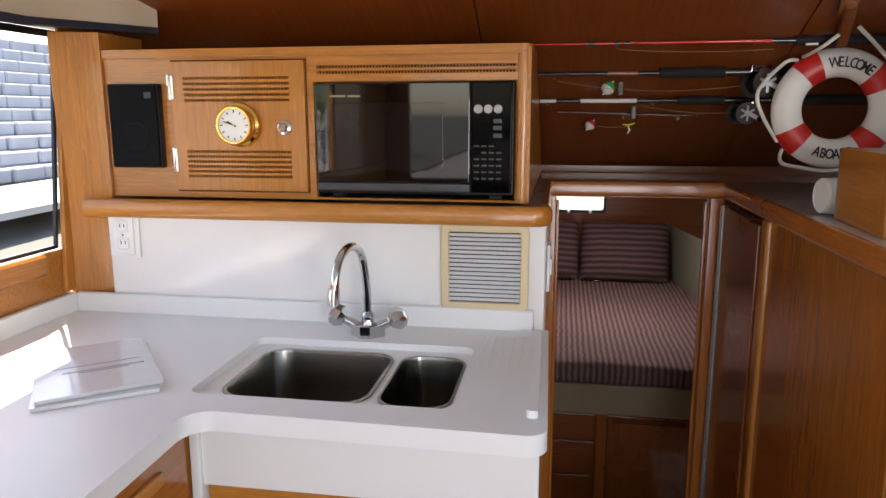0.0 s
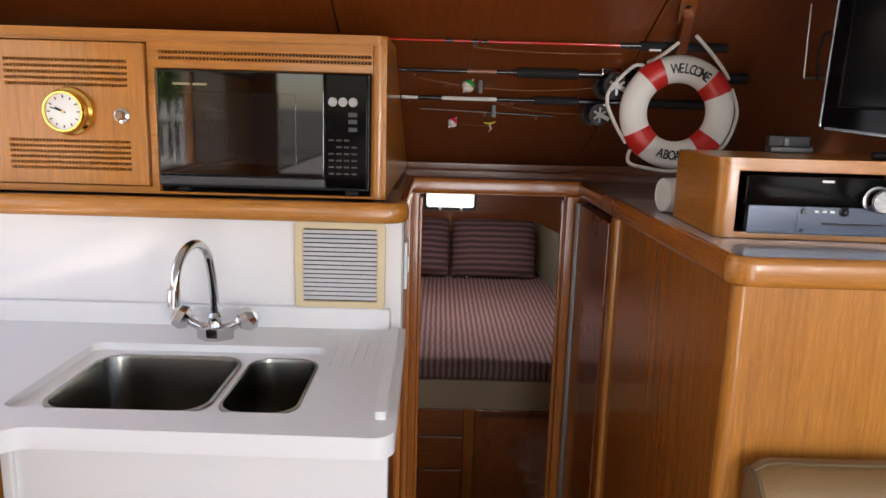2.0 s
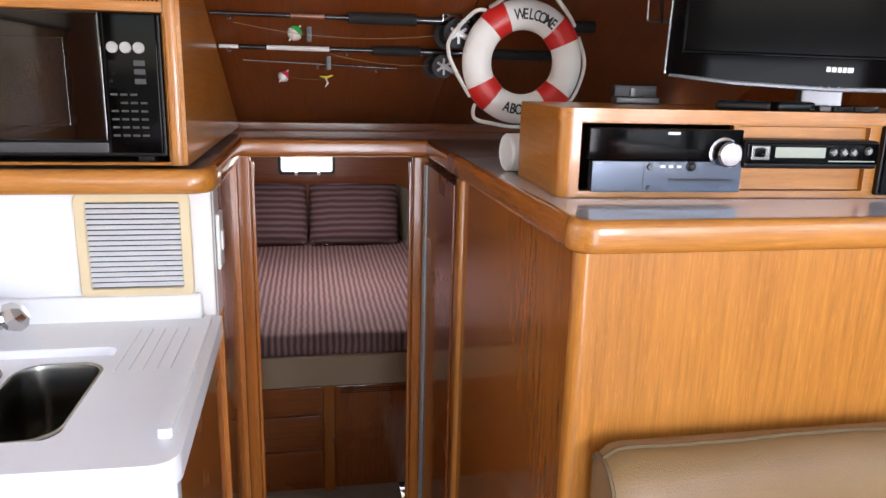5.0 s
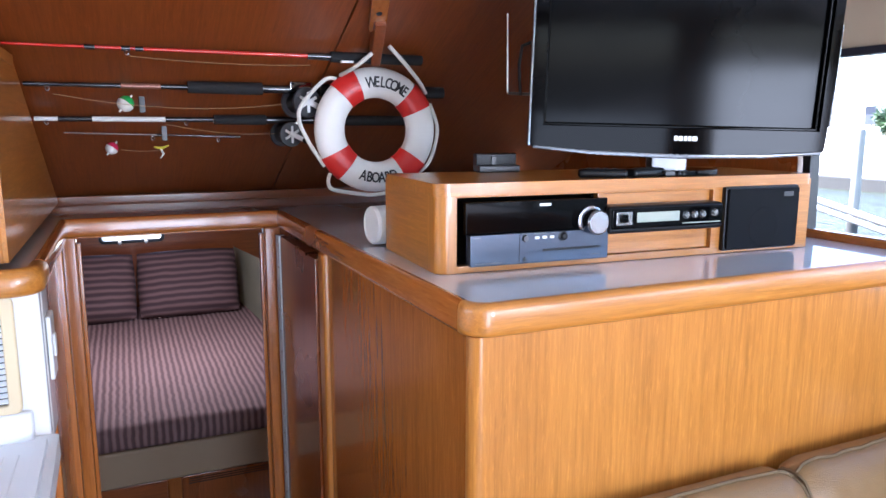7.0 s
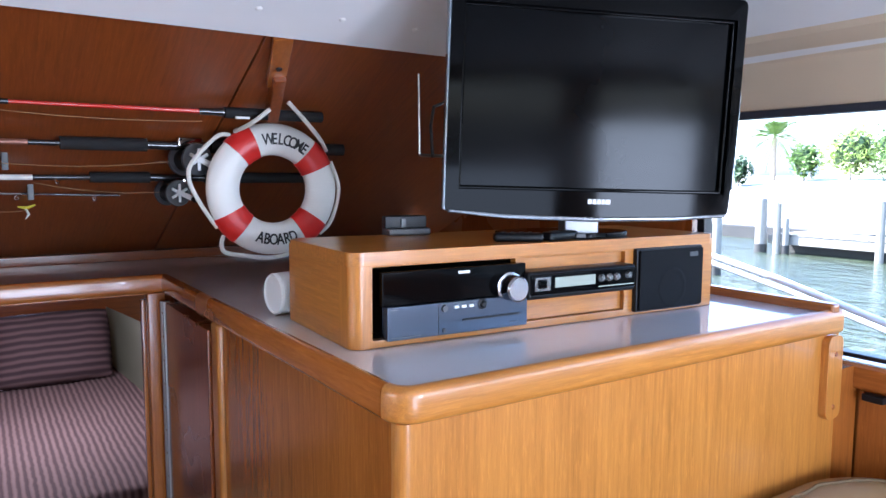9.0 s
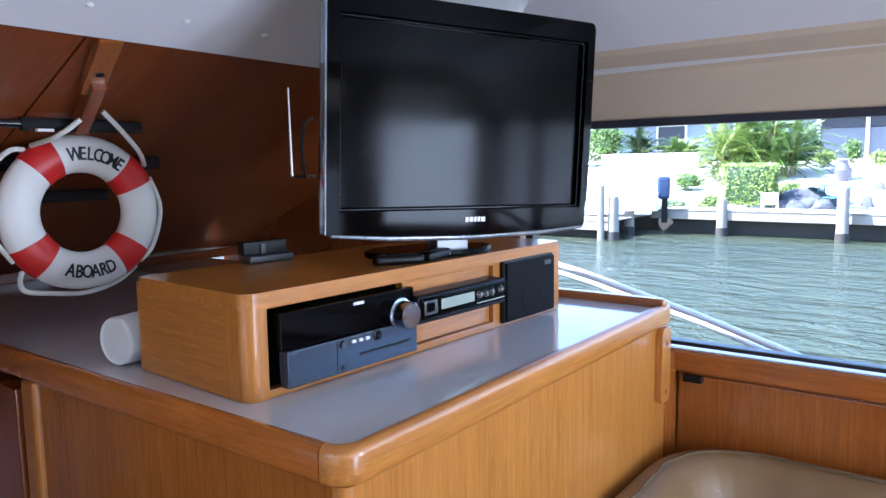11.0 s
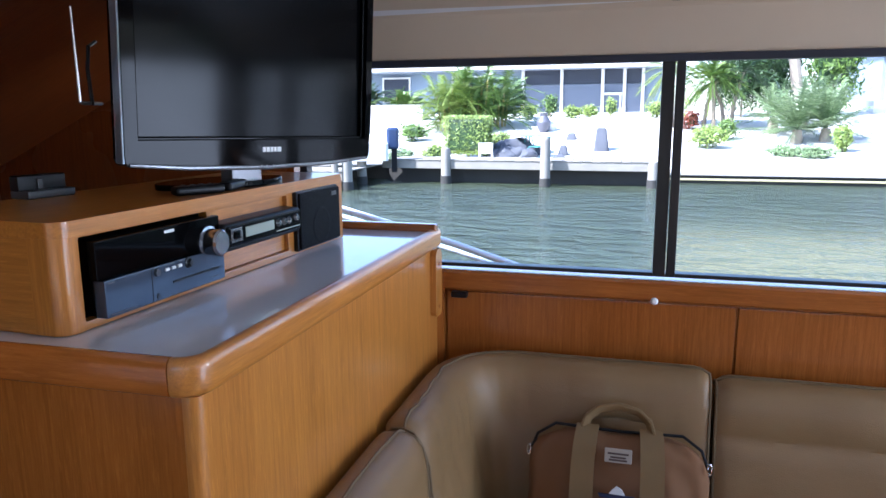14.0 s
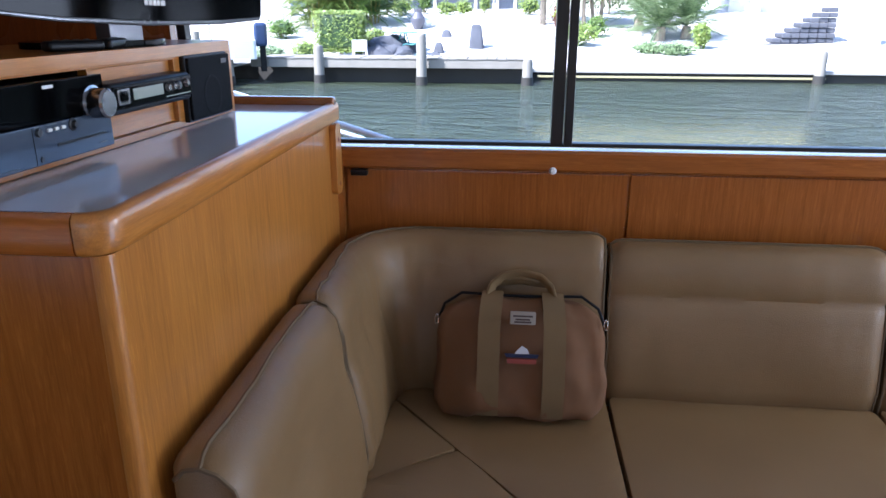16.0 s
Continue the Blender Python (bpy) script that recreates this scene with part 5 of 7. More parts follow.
def back_cushion(path, label, crease=True, top=0.868, seed=1.0, wrinkle=0.0015):
    """A leaning back cushion along a path on the wall side; the right of the way faces the seat."""
    prof = [(0.004, 0.40), (0.10, 0.40), (0.148, 0.43), (0.158, 0.50), (0.146, 0.60), (0.132, 0.68), (0.122, 0.715)]
    prof += ([(0.112, 0.726), (0.116, 0.738)] if crease else [(0.118, 0.73)])
    prof += [(0.112, 0.79), (0.098, 0.838), (0.076, top - 0.008), (0.050, top), (0.022, top - 0.004), (0.006, top - 0.02)]
    pts = resample(path, 0.018)
    total = len(pts)
    c = Vector((0.075, 0.62))
    bm, rings = bmesh.new(), []
    dist = [0.0]
    for a, b in zip(pts, pts[1:]):
        dist.append(dist[-1] + (b - a).length)
    for i, p in enumerate(pts):
        d0 = (p - pts[i - 1]).normalized() if i else (pts[1] - p).normalized()
        d1 = (pts[i + 1] - p).normalized() if i < total - 1 else d0
        nrm = (Vector((d0.y, -d0.x, 0)) + Vector((d1.y, -d1.x, 0))).normalized()
        e = min(dist[i], dist[-1] - dist[i])
        k = 1.0 - 0.16 * max(0, 1 - e / 0.035) ** 2
        ring = []
        for a, z in prof:
            qa, qz = c.x + (a - c.x) * k, c.y + (z - c.y) * (1 - (1 - k) * 0.35)
            w = p + nrm * qa + Vector((0, 0, qz))
            w += nrm * (0.008 * noise.noise(w * 6 + Vector((seed, 0, 0))) + wrinkle * noise.noise(Vector((w.x * 34, w.y * 34, w.z * 5 + seed)))) * (1 if qa > 0.03 else 0)
            ring.append(bm.verts.new(w))
        rings.append(ring)
    m = len(prof)
    for r0, r1 in zip(rings, rings[1:]):
        for k in range(m):
            bm.faces.new((r0[k], r0[(k + 1) % m], r1[(k + 1) % m], r1[k]))
    bm.faces.new(rings[0][::-1]), bm.faces.new(rings[-1])
    bmesh.ops.recalc_face_normals(bm, faces=bm.faces[:])
    co = thing("back_cushion", tuple(pts[0]), label, "cushion", "settee back cushions")
    o = Vector(pts[0])
    ends = [[v.co.copy() - o for v in rings[j]] for j in (0, -1)]
    tops = [r[m - 3].co.copy() - o for r in rings]
    moved(bm, Matrix.Translation(-o))
    part("cover", bm, leather, co, "", 60)
    for e in ends:
        part("piping", tube(e[2:], 0.0035, 6), piping, co)
    part("piping", tube([t + Vector((0, 0, 0.001)) for t in tops], 0.0032, 6), piping, co)
    return co


corner = [(1.205, 1.158, 0), (1.515, 1.158, 0)] + [(1.515 + 0.220 * math.cos(radians(a)), 0.938 + 0.220 * math.sin(radians(a)), 0) for a in range(80, -1, -10)] + [(1.735, 0.482, 0)]
back_cushion([(0.655, 1.158, 0), (1.195, 1.158, 0)], "tan leather back cushion against the desk", False, 0.868, 2)
back_cushion(corner, "tan leather corner back cushion of the settee", False, 0.872, 5, 0.006)
back_cushion([(1.735, 0.468, 0), (1.735, -0.20, 0)], "tan leather back cushion with a stitched top roll", True, 0.856, 8)
back_cushion([(1.735, -0.212, 0), (1.735, -0.90, 0)], "tan leather back cushion with a stitched top roll", True, 0.856, 11)

SEAT = 0.455
def seat_cushion(pts, label, pleat=None, seed=0.0, r=0.03, bev=0.022):
    c = Vector((sum(p[0] for p in pts) / len(pts), sum(p[1] for p in pts) / len(pts), 0))
    bm = plate(rounded([(p[0] - c.x, p[1] - c.y) for p in pts], r, 4), (), 0.33, SEAT, bev, 4)
    bmesh.ops.triangulate(bm, faces=[f for f in bm.faces if len(f.verts) > 4])
    for _ in range(3):
        bmesh.ops.subdivide_edges(bm, edges=[e for e in bm.edges if e.calc_length() > 0.07], cuts=1)
        bmesh.ops.triangulate(bm, faces=[f for f in bm.faces if len(f.verts) > 3])
    for v in bm.verts:
        if v.co.z > SEAT - 0.004:
            w = v.co + c
            v.co.z += 0.006 * noise.noise(w * 6 + Vector((seed, 3, 0))) + 0.004
            if pleat is not None:
                v.co.z -= 0.010 * math.exp(-((w.x - pleat) / 0.014) ** 2)
    s = thing("seat_cushion", (c.x, c.y, 0), label, "cushion", "settee seat cushions")
    part("cover", bm, leather, s, "", 50)
    return s


seat_cushion([(1.595, 0.455), (1.595, -0.20), (1.10, -0.20), (1.10, 0.455)], "tan leather seat cushion", 1.385, 1)
seat_cushion([(1.595, -0.21), (1.595, -0.90), (1.10, -0.90), (1.10, -0.21)], "tan leather seat cushion", 1.385, 4)
seat_cushion([(1.62, 0.96), (1.60, 0.465), (1.06, 0.465), (1.06, 0.60), (1.175, 0.705), (1.315, 0.823), (1.525, 1.00)], "tan leather corner seat cushion", None, 7, 0.006, 0.012)
seat_cushion([(1.52, 1.005), (1.316, 0.831), (1.180, 1.01)], "tan leather corner seat gusset", None, 10, 0.004, 0.010)
seat_cushion([(1.309, 0.825), (1.170, 0.708), (1.052, 0.605), (0.68, 0.605), (0.68, 1.03), (1.172, 1.02)], "tan leather seat cushion along the desk", None, 13, 0.006, 0.012)
setbase = thing("settee_base", (1.4, 0.3, 0.0), "teak settee base under the cushions", "settee")
part("box_long", box((-0.25, -1.2, 0.0), (0.345, 0.86, 0.328), 0.004), mid_y, setbase)
part("box_short", box((-0.70, 0.34, 0.0), (-0.255, 0.86, 0.328), 0.004), mid_x, setbase)

# ---- canvas bag ----
canvas = plain("brown canvas", (0.172, 0.076, 0.026), 0.85, 0, 0, 0.14, 10, 0.6, 520)
web = plain("khaki webbing", (0.19, 0.115, 0.042), 0.8, 0, 0, 0.12, 14, 0.5, 640)
bag = thing("canvas_bag", (1.475, 0.690, SEAT + 0.004), "brown canvas tote bag leaning on the settee", "bag", "", -90, -17)
BW, BH, BD = 0.208, 0.292, 0.060
bm = box((-BW, -BD, 0.0), (BW, BD, BH), 0.030, 3)
bmesh.ops.subdivide_edges(bm, edges=[e for e in bm.edges if e.calc_length() > 0.05], cuts=15, use_grid_fill=True)
bm.normal_update()
for v in bm.verts:
    x, y, z = v.co
    q, u = z / BH, x / BW
    wide = float(np.interp(q, [0, 0.10, 0.35, 0.70, 0.84, 0.93, 1.0], [0.93, 0.97, 1.0, 0.99, 0.955, 0.89, 0.80]))
    thin = float(np.interp(q, [0, 0.25, 0.6, 0.9, 1.0], [1.0, 1.05, 0.95, 0.62, 0.35]))
    v.co.x = x * wide
    v.co.y = y * thin * (1 - 0.25 * abs(u) ** 3)
    f = max(0, 1 - u ** 4) * max(0, 1 - (2 * q - 1) ** 4)
    v.co.y += (-0.016 if y < 0 else 0.004) * f
    v.co.z -= 0.022 * abs(u) ** 3 * max(0, q - 0.6) * 2.5
    fold = math.exp(-((abs(u) - 0.80 + 0.22 * (q - 0.5)) / 0.07) ** 2) * max(0, math.sin(math.pi * q))
    v.co.y += 0.016 * fold * (1 if y < 0 else -1)
    v.co += v.normal * (0.012 * noise.noise(Vector((x * 10, y * 9, z * 9))) + 0.009 * noise.noise(Vector((x * 30 + z * 14, y * 20, z * 12 - x * 9))))
part("body", bm, canvas, bag, "slumped brown canvas body", 70)
fy = -BD - 0.034
def strap(x0, x1):
    pts = [(x0, -0.060, 0.010), (x0, -0.080, 0.05), (x0, -0.091, 0.10), (x0, -0.094, 0.19), (x0, -0.084, 0.23), (x0 * 0.98, -0.068, 0.262), (x0 * 0.96, -0.042, 0.290), (x0 * 0.93, -0.02, 0.308)]
    bm = bmesh.new()
    prev = None
    for p in pts:
        row = [bm.verts.new((p[0] - 0.026, p[1], p[2])), bm.verts.new((p[0] + 0.026, p[1], p[2]))]
        if prev:
            bm.faces.new((prev[0], prev[1], row[1], row[0]))
        prev = row
    bmesh.ops.subdivide_edges(bm, edges=bm.edges[:], cuts=1)
    bmesh.ops.solidify(bm, geom=bm.faces[:], thickness=0.005)
    bmesh.ops.recalc_face_normals(bm, faces=bm.faces[:])
    return bm
for x in (-0.074, 0.080):
    part("strap", strap(x, x), web, bag, "khaki webbing strap")
def grip(y, h):
    pts = [(-0.078, y, BH + 0.004), (-0.070, y + 0.002, BH + 0.03), (-0.045, y + 0.004, BH + h * 0.85), (0, y + 0.005, BH + h), (0.045, y + 0.004, BH + h * 0.85), (0.070, y + 0.002, BH + 0.03), (0.078, y, BH + 0.004)]
    return tube(pts, 0.013, 10, False, True, 0.5)
part("grip", grip(-0.02, 0.062), web, bag, "khaki carrying loop")
part("grip", grip(0.03, 0.040), web, bag, "khaki carrying loop")
part("zip", tube([(-BW * 0.97, -0.01, BH * 0.80), (-BW * 0.9, -0.01, BH - 0.02), (-BW * 0.7, -0.01, BH + 0.008), (0, -0.012, BH + 0.004), (BW * 0.7, -0.01, BH + 0.008), (BW * 0.9, -0.01, BH - 0.02), (BW * 0.97, -0.01, BH * 0.80)], 0.0038, 8), black_matt, bag, "dark zip")
for s in (-1, 1):
    part("ring", tube([(s * (BW - 0.004) + 0.004 * math.cos(a), -0.03, 0.235 + 0.012 * math.sin(a)) for a in [2 * math.pi * k / 14 for k in range(14)]], 0.002, 6, True), chrome, bag, "steel ring")
patch = part("patch", box((-0.026, fy + 0.0055, 0.236), (0.034, fy + 0.020, 0.266), 0.002), plain("grey label cloth", (0.36, 0.31, 0.25), 0.8), bag, "grey cloth label")
for z, w in ((0.254, 0.046), (0.246, 0.034), (0.240, 0.04)):
    part("print_line", box((0.004 - w / 2, fy + 0.0045, z), (0.004 + w / 2, fy + 0.006, z + 0.004)), plain("brown print", (0.08, 0.05, 0.04), 0.8) if z == 0.254 else bpy.data.materials["brown print"], patch)
fy2 = fy - 0.004
part("emblem", plate([(-0.032, 0.160), (0.040, 0.160), (0.044, 0.168), (-0.036, 0.168)], (), fy2 - 0.001, fy2 + 0.006, 0, 2, "xz"), plain("navy thread", (0.015, 0.02, 0.06), 0.7), bag, "navy embroidered hull")
part("emblem", plate([(-0.012, 0.169), (0.022, 0.169), (0.016, 0.180), (0.004, 0.187), (-0.006, 0.178)], (), fy2 - 0.001, fy2 + 0.006, 0, 2, "xz"), plain("white thread", (0.62, 0.62, 0.62), 0.7), bag, "white embroidered cabin")
part("emblem", box((-0.030, fy2 - 0.001, 0.146), (0.038, fy2 + 0.006, 0.157)), plain("red thread", (0.28, 0.05, 0.03), 0.7), bag, "red embroidered bar")

# ---- berth ----
def stripe_mat():
    n = Nodes("striped bedspread")
    w = n.add("ShaderNodeTexWave", Scale=11.0, Distortion=1.3, Detail=3.0)
    w.inputs["Detail Scale"].default_value = 1.6
    w.wave_type, w.bands_direction = "BANDS", "X"
    n.link(n.coords(), w.inputs["Vector"])
    ripple = n.noise(n.coords(), 60, 3)
    col = n.ramp(w.outputs["Fac"], [(0.2, (0.105, 0.052, 0.050)), (0.6, (0.235, 0.130, 0.118)), (0.9, (0.29, 0.170, 0.152))])
    col = n.mix(n.range(n.noise(n.coords(), 9, 3), 0, 0.35), col, (0.10, 0.055, 0.055))
    n.bump(n.mix(0.4, w.outputs["Fac"], ripple), 0.6, 0.008)
    return n.done(col, 0.85)


def stripe_pillow():
    n = Nodes("striped pillowcase")
    w = n.add("ShaderNodeTexWave", Scale=7.6, Distortion=1.2, Detail=1.0)
    w.wave_type, w.bands_direction = "BANDS", "Z"
    n.link(n.coords(), w.inputs["Vector"])
    col = n.ramp(w.outputs["Fac"], [(0.2, (0.055, 0.026, 0.028)), (0.7, (0.125, 0.065, 0.064)), (0.95, (0.16, 0.085, 0.08))])
    n.bump(w.outputs["Fac"], 0.5, 0.006)
    return n.done(col, 0.85)


bed = thing("berth_bed", (0.3, 3.30, -0.56), "built-in berth with a striped brown bedspread", "bed")
bm = box((-1.2, 0.0, 0.70), (0.74, 2.10, 0.80), 0.035, 3)
bmesh.ops.subdivide_edges(bm, edges=[e for e in bm.edges if e.calc_length() > 0.12], cuts=22, use_grid_fill=True)
for v in bm.verts:
    if v.co.z > 0.76:
        v.co.z += 0.014 * noise.noise(v.co * 4.2) + 0.006 * noise.noise(v.co * 13) + 0.012
    v.co.y += 0.004 * noise.noise(v.co * 8) if v.co.y < 0.1 else 0
part("bedspread", bm, stripe_mat(), bed, "brown and dark striped bedspread", 80)
part("front_board", box((-1.2, 0.012, 0.545), (0.74, 0.05, 0.70), 0.012, 3), plain("tan vinyl board", (0.32, 0.215, 0.125), 0.55, 0, 0, 0.06, 8, 0.2, 300), bed, "tan padded front board")
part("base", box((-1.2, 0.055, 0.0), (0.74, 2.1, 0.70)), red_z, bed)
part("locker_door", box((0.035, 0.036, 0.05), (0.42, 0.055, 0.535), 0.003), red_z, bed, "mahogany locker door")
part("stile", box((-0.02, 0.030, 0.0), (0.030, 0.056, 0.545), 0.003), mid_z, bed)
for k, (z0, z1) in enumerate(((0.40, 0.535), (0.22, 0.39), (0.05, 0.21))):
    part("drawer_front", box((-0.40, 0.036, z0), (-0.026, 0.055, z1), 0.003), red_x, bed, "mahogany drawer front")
for k in range(3):
    part("vent_slot", box((0.06, 0.034, 0.500 + 0.010 * k), (0.40, 0.037, 0.504 + 0.010 * k)), cavity_shade, bed)
part("knob", moved(lathe([(0, 0.016), (0.007, 0.014), (0.009, 0.006), (0.006, 0.0)], 20, "y"), pose(0.028, 0.034, 0.265)), chrome, bed, "small chrome knob")
pmat = stripe_pillow()
for x0, x1, s in ((-0.40, 0.215, 1.0), (0.225, 0.835, 4.0)):
    pw = thing("pillow", ((x0 + x1) / 2, 4.98, 0.262), "plump striped dark brown pillow", "pillow", "pillows on the berth", 0, -22)
    w = (x1 - x0) / 2
    bm = bmesh.new()
    NU, NV = 26, 18
    for sgn in (-1, 1):
        grid = []
        for j in range(NV + 1):
            row = []
            for i in range(NU + 1):
                u, v = 2 * i / NU - 1, 2 * j / NV - 1
                d = 0.075 * ((1 - u ** 4) * (1 - v ** 4)) ** 0.55
                px = w * u * (1 - 0.03 * v * v)
                pz = 0.215 + 0.215 * v * (1 - 0.05 * u * u)
                pyy = sgn * d + 0.010 * noise.noise(Vector((u * 2 + s, v * 2, sgn)))
                row.append(bm.verts.new((px, pyy, pz)))
            grid.append(row)
        for j in range(NV):
            for i in range(NU):
                bm.faces.new((grid[j][i], grid[j][i + 1], grid[j + 1][i + 1], grid[j + 1][i]))
    bmesh.ops.remove_doubles(bm, verts=bm.verts, dist=0.004)
    bmesh.ops.recalc_face_normals(bm, faces=bm.faces[:])
    part("case", bm, pmat, pw, "", 80)

# ---- outside: water, banks, houses, plants ----
WZ = -0.70
def water_mat():
    n = Nodes("canal water")
    a = n.noise(n.coords((1.0, 0.45, 1)), 1.7, 3, 0.5, 0.9)
    b = n.noise(n.coords((1.0, 0.8, 1)), 11, 3, 0.55, 0.6)
    n.bump(n.mix(0.22, a, b), 1.0, 0.42)
    col = n.mix(n.noise(n.coords(), 0.25, 2), (0.030, 0.043, 0.020), (0.066, 0.082, 0.046))
    return n.done(col, 0.03, 0, 0, 1.0)


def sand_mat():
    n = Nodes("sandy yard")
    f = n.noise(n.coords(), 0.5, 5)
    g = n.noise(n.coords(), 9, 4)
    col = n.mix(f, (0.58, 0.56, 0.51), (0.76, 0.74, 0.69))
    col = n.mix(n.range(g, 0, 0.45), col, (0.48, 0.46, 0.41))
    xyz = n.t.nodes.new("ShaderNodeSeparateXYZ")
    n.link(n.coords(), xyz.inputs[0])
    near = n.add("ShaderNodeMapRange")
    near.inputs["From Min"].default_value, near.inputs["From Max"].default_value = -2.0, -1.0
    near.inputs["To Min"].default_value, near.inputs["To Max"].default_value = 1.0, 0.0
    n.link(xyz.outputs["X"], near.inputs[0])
    # near bank darkened for its shade and to cut bounce into the cabin
    near_dark = n.mix(f, (0.07, 0.075, 0.05), (0.14, 0.13, 0.11))
    col = n.mix(near.outputs[0], col, near_dark)
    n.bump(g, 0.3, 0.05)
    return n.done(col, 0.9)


# one sheet of ground: far bank, canal bed and near bank, out to the horizon
prof = [(-900, 1.2), (-60, 1.0), (-9, 0.75), (-4.6, 0.45), (-2.6, 0.30), (-2.55, -2.5), (24.2, -2.5), (24.25, -0.42), (27, -0.15), (31, 0.45), (36, 1.22), (41, 1.58), (60, 1.7), (900, 2.0)]
bm = bmesh.new()
ys = [-900, -120, -40] + list(range(-30, 61, 3)) + [90, 200, 900]
rows = []
for x, z in prof:
    rows.append([bm.verts.new((x, y, z + (0.10 * noise.noise(Vector((x * 0.2, y * 0.2, 0))) if 25 < x < 60 else 0))) for y in ys])
for r0, r1 in zip(rows, rows[1:]):
    for k in range(len(ys) - 1):
        bm.faces.new((r0[k], r1[k], r1[k + 1], r0[k + 1]))
bmesh.ops.recalc_face_normals(bm, faces=bm.faces[:])
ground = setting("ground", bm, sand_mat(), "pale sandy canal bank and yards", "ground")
bm = bmesh.new()
quad(bm, (-2.54, -400, WZ), (24.24, -400, WZ), (24.24, 400, WZ), (-2.54, 400, WZ))
setting("water", bm, water_mat(), "rippled green canal water", "water")

concrete = plain("weathered concrete", (0.42, 0.40, 0.36), 0.85, 0, 0, 0.2, 2.0, 0.5, 30)
# wet wall colour, lowered further to hold the shade below the dock
dark_wall = plain("wet seawall darkened for shade", (0.045, 0.042, 0.036), 0.8, 0, 0, 0.35, 1.5, 0.5, 20)
grey_wood = plain("silvered timber", (0.27, 0.25, 0.21), 0.8, 0, 0, 0.25, 3, 0.6, 40)
setting("seawall", box((24.0, -60, -2.4), (24.35, 3.0, -0.42), 0.02), dark_wall, "low dark concrete seawall", "wall")
setting("seawall_cap", box((23.85, -60, -0.44), (24.45, 3.0, -0.33), 0.02), concrete, "concrete seawall cap", "wall")
setting("seawall_north", box((23.6, 0.2, -2.4), (24.3, 70, -0.28), 0.02), dark_wall, "dark seawall behind the dock", "wall")
setting("seawall_stringer", box((23.9, -9, -0.60), (23.99, 0, -0.53), 0.01), plain("pale algae line", (0.45, 0.40, 0.22), 0.8), "pale wale along the seawall", "trim")

def dock_run(y0, y1, x0, x1, z, label):
    d = thing("timber_dock", (x0, y0, z), label, "dock")
    n = int((y1 - y0) / 0.30)
    me = None
    for k in range(n):
        ob = part("plank", box((0, 0, -0.04), (x1 - x0, 0.28, 0), 0.006, 1), grey_wood, d) if me is None else new("plank", me)
        if me is None:
            me = ob.data
        ob.parent = d
        ob.location = (0, 0.30 * k, 0.006 * math.sin(k * 2.3))
    part("stringer", box((0.02, 0, -0.30), (0.10, y1 - y0, -0.045), 0.01), grey_wood, d, "pale edge beam")
    # added board, dark for the shade and dark reflection under the dock
    part("fascia", box((0.62, 0.02, -1.6), (0.70, y1 - y0 - 0.02, -0.06), 0.01), dark_wall, d, "added dark board standing for the shade under the dock")
    part("stringer", box((x1 - x0 - 0.1, 0, -0.30), (x1 - x0 - 0.02, y1 - y0, -0.045), 0.01), grey_wood, d)
    return d
dock_run(0.4, 9.0, 22.3, 23.9, 0.07, "weathered timber dock along the far seawall")
dock_run(9.2, 12.6, 19.6, 23.9, -0.14, "low timber dock finger beside the boat lift")
def piling(x, y, top, r=0.16):
    p = thing("mooring_piling", (x, y, -2.3), "weathered round timber mooring piling", "piling", "pilings in the canal")
    part("post", lathe([(0, 0), (r * 1.08, 0), (r, 1.2), (r * 0.95, top + 2.3 - 0.12), (r * 0.75, top + 2.3 - 0.02), (0, top + 2.3)], 20), grey_wood, p)
    part("waterline_band", lathe([(r * 1.10, 1.35), (r * 1.10, 1.85)], 20), dark_wall, p, "dark wet band")
    return p
for x, y, top in ((22.0, 3.55, 0.80), (22.1, 0.35, 0.10), (22.3, 6.8, 0.45), (19.6, 9.1, 0.60), (19.4, 12.7, 0.9), (21.5, 9.4, 0.5), (23.7, -8.7, 0.30)):
    piling(x, y, top)
for x, y, top in ((14.0, 10.3, 1.45), (19.5, 12.0, 0.35), (13.6, 13.0, 1.2)):
    piling(x, y, top, 0.10)
lift = thing("boat_lift", (20.6, 10.6, -0.1), "boat lift with an outboard boat behind the dock", "boat lift")
part("beam", tube([(-1.2, -1.2, 0.9), (-1.2, 1.6, 0.9)], 0.09, 8), white_plastic, lift)
for y in (-1.2, 1.6):
    part("upright", tube([(-1.2, y, -2.0), (-1.2, y, 1.0)], 0.10, 10), grey_wood, lift)
skiff = thing("skiff", (21.6, 9.9, 0.05), "small white skiff with a blue outboard motor", "boat", "", 20)
hull = plate(rounded([(-0.5, -1.3), (0.5, -1.3), (0.62, 0.3), (0, 1.7), (-0.62, 0.3)], [0.1, 0.1, 0.3, 0.1, 0.3], 5), (), 0.0, 0.55, 0.08, 3)
part("hull", hull, white_plastic, skiff)
mo = part("outboard_motor", box((-0.22, -1.65, 0.35), (0.22, -1.25, 1.05), 0.10, 3), plain("blue cowling", (0.03, 0.05, 0.11), 0.25), skiff, "blue outboard motor")
part("shaft", box((-0.06, -1.58, -0.4), (0.06, -1.40, 0.4), 0.02), black_matt, mo)
part("windscreen", box((-0.45, 0.0, 0.5), (0.45, 0.08, 1.0), 0.03), white_plastic, skiff)

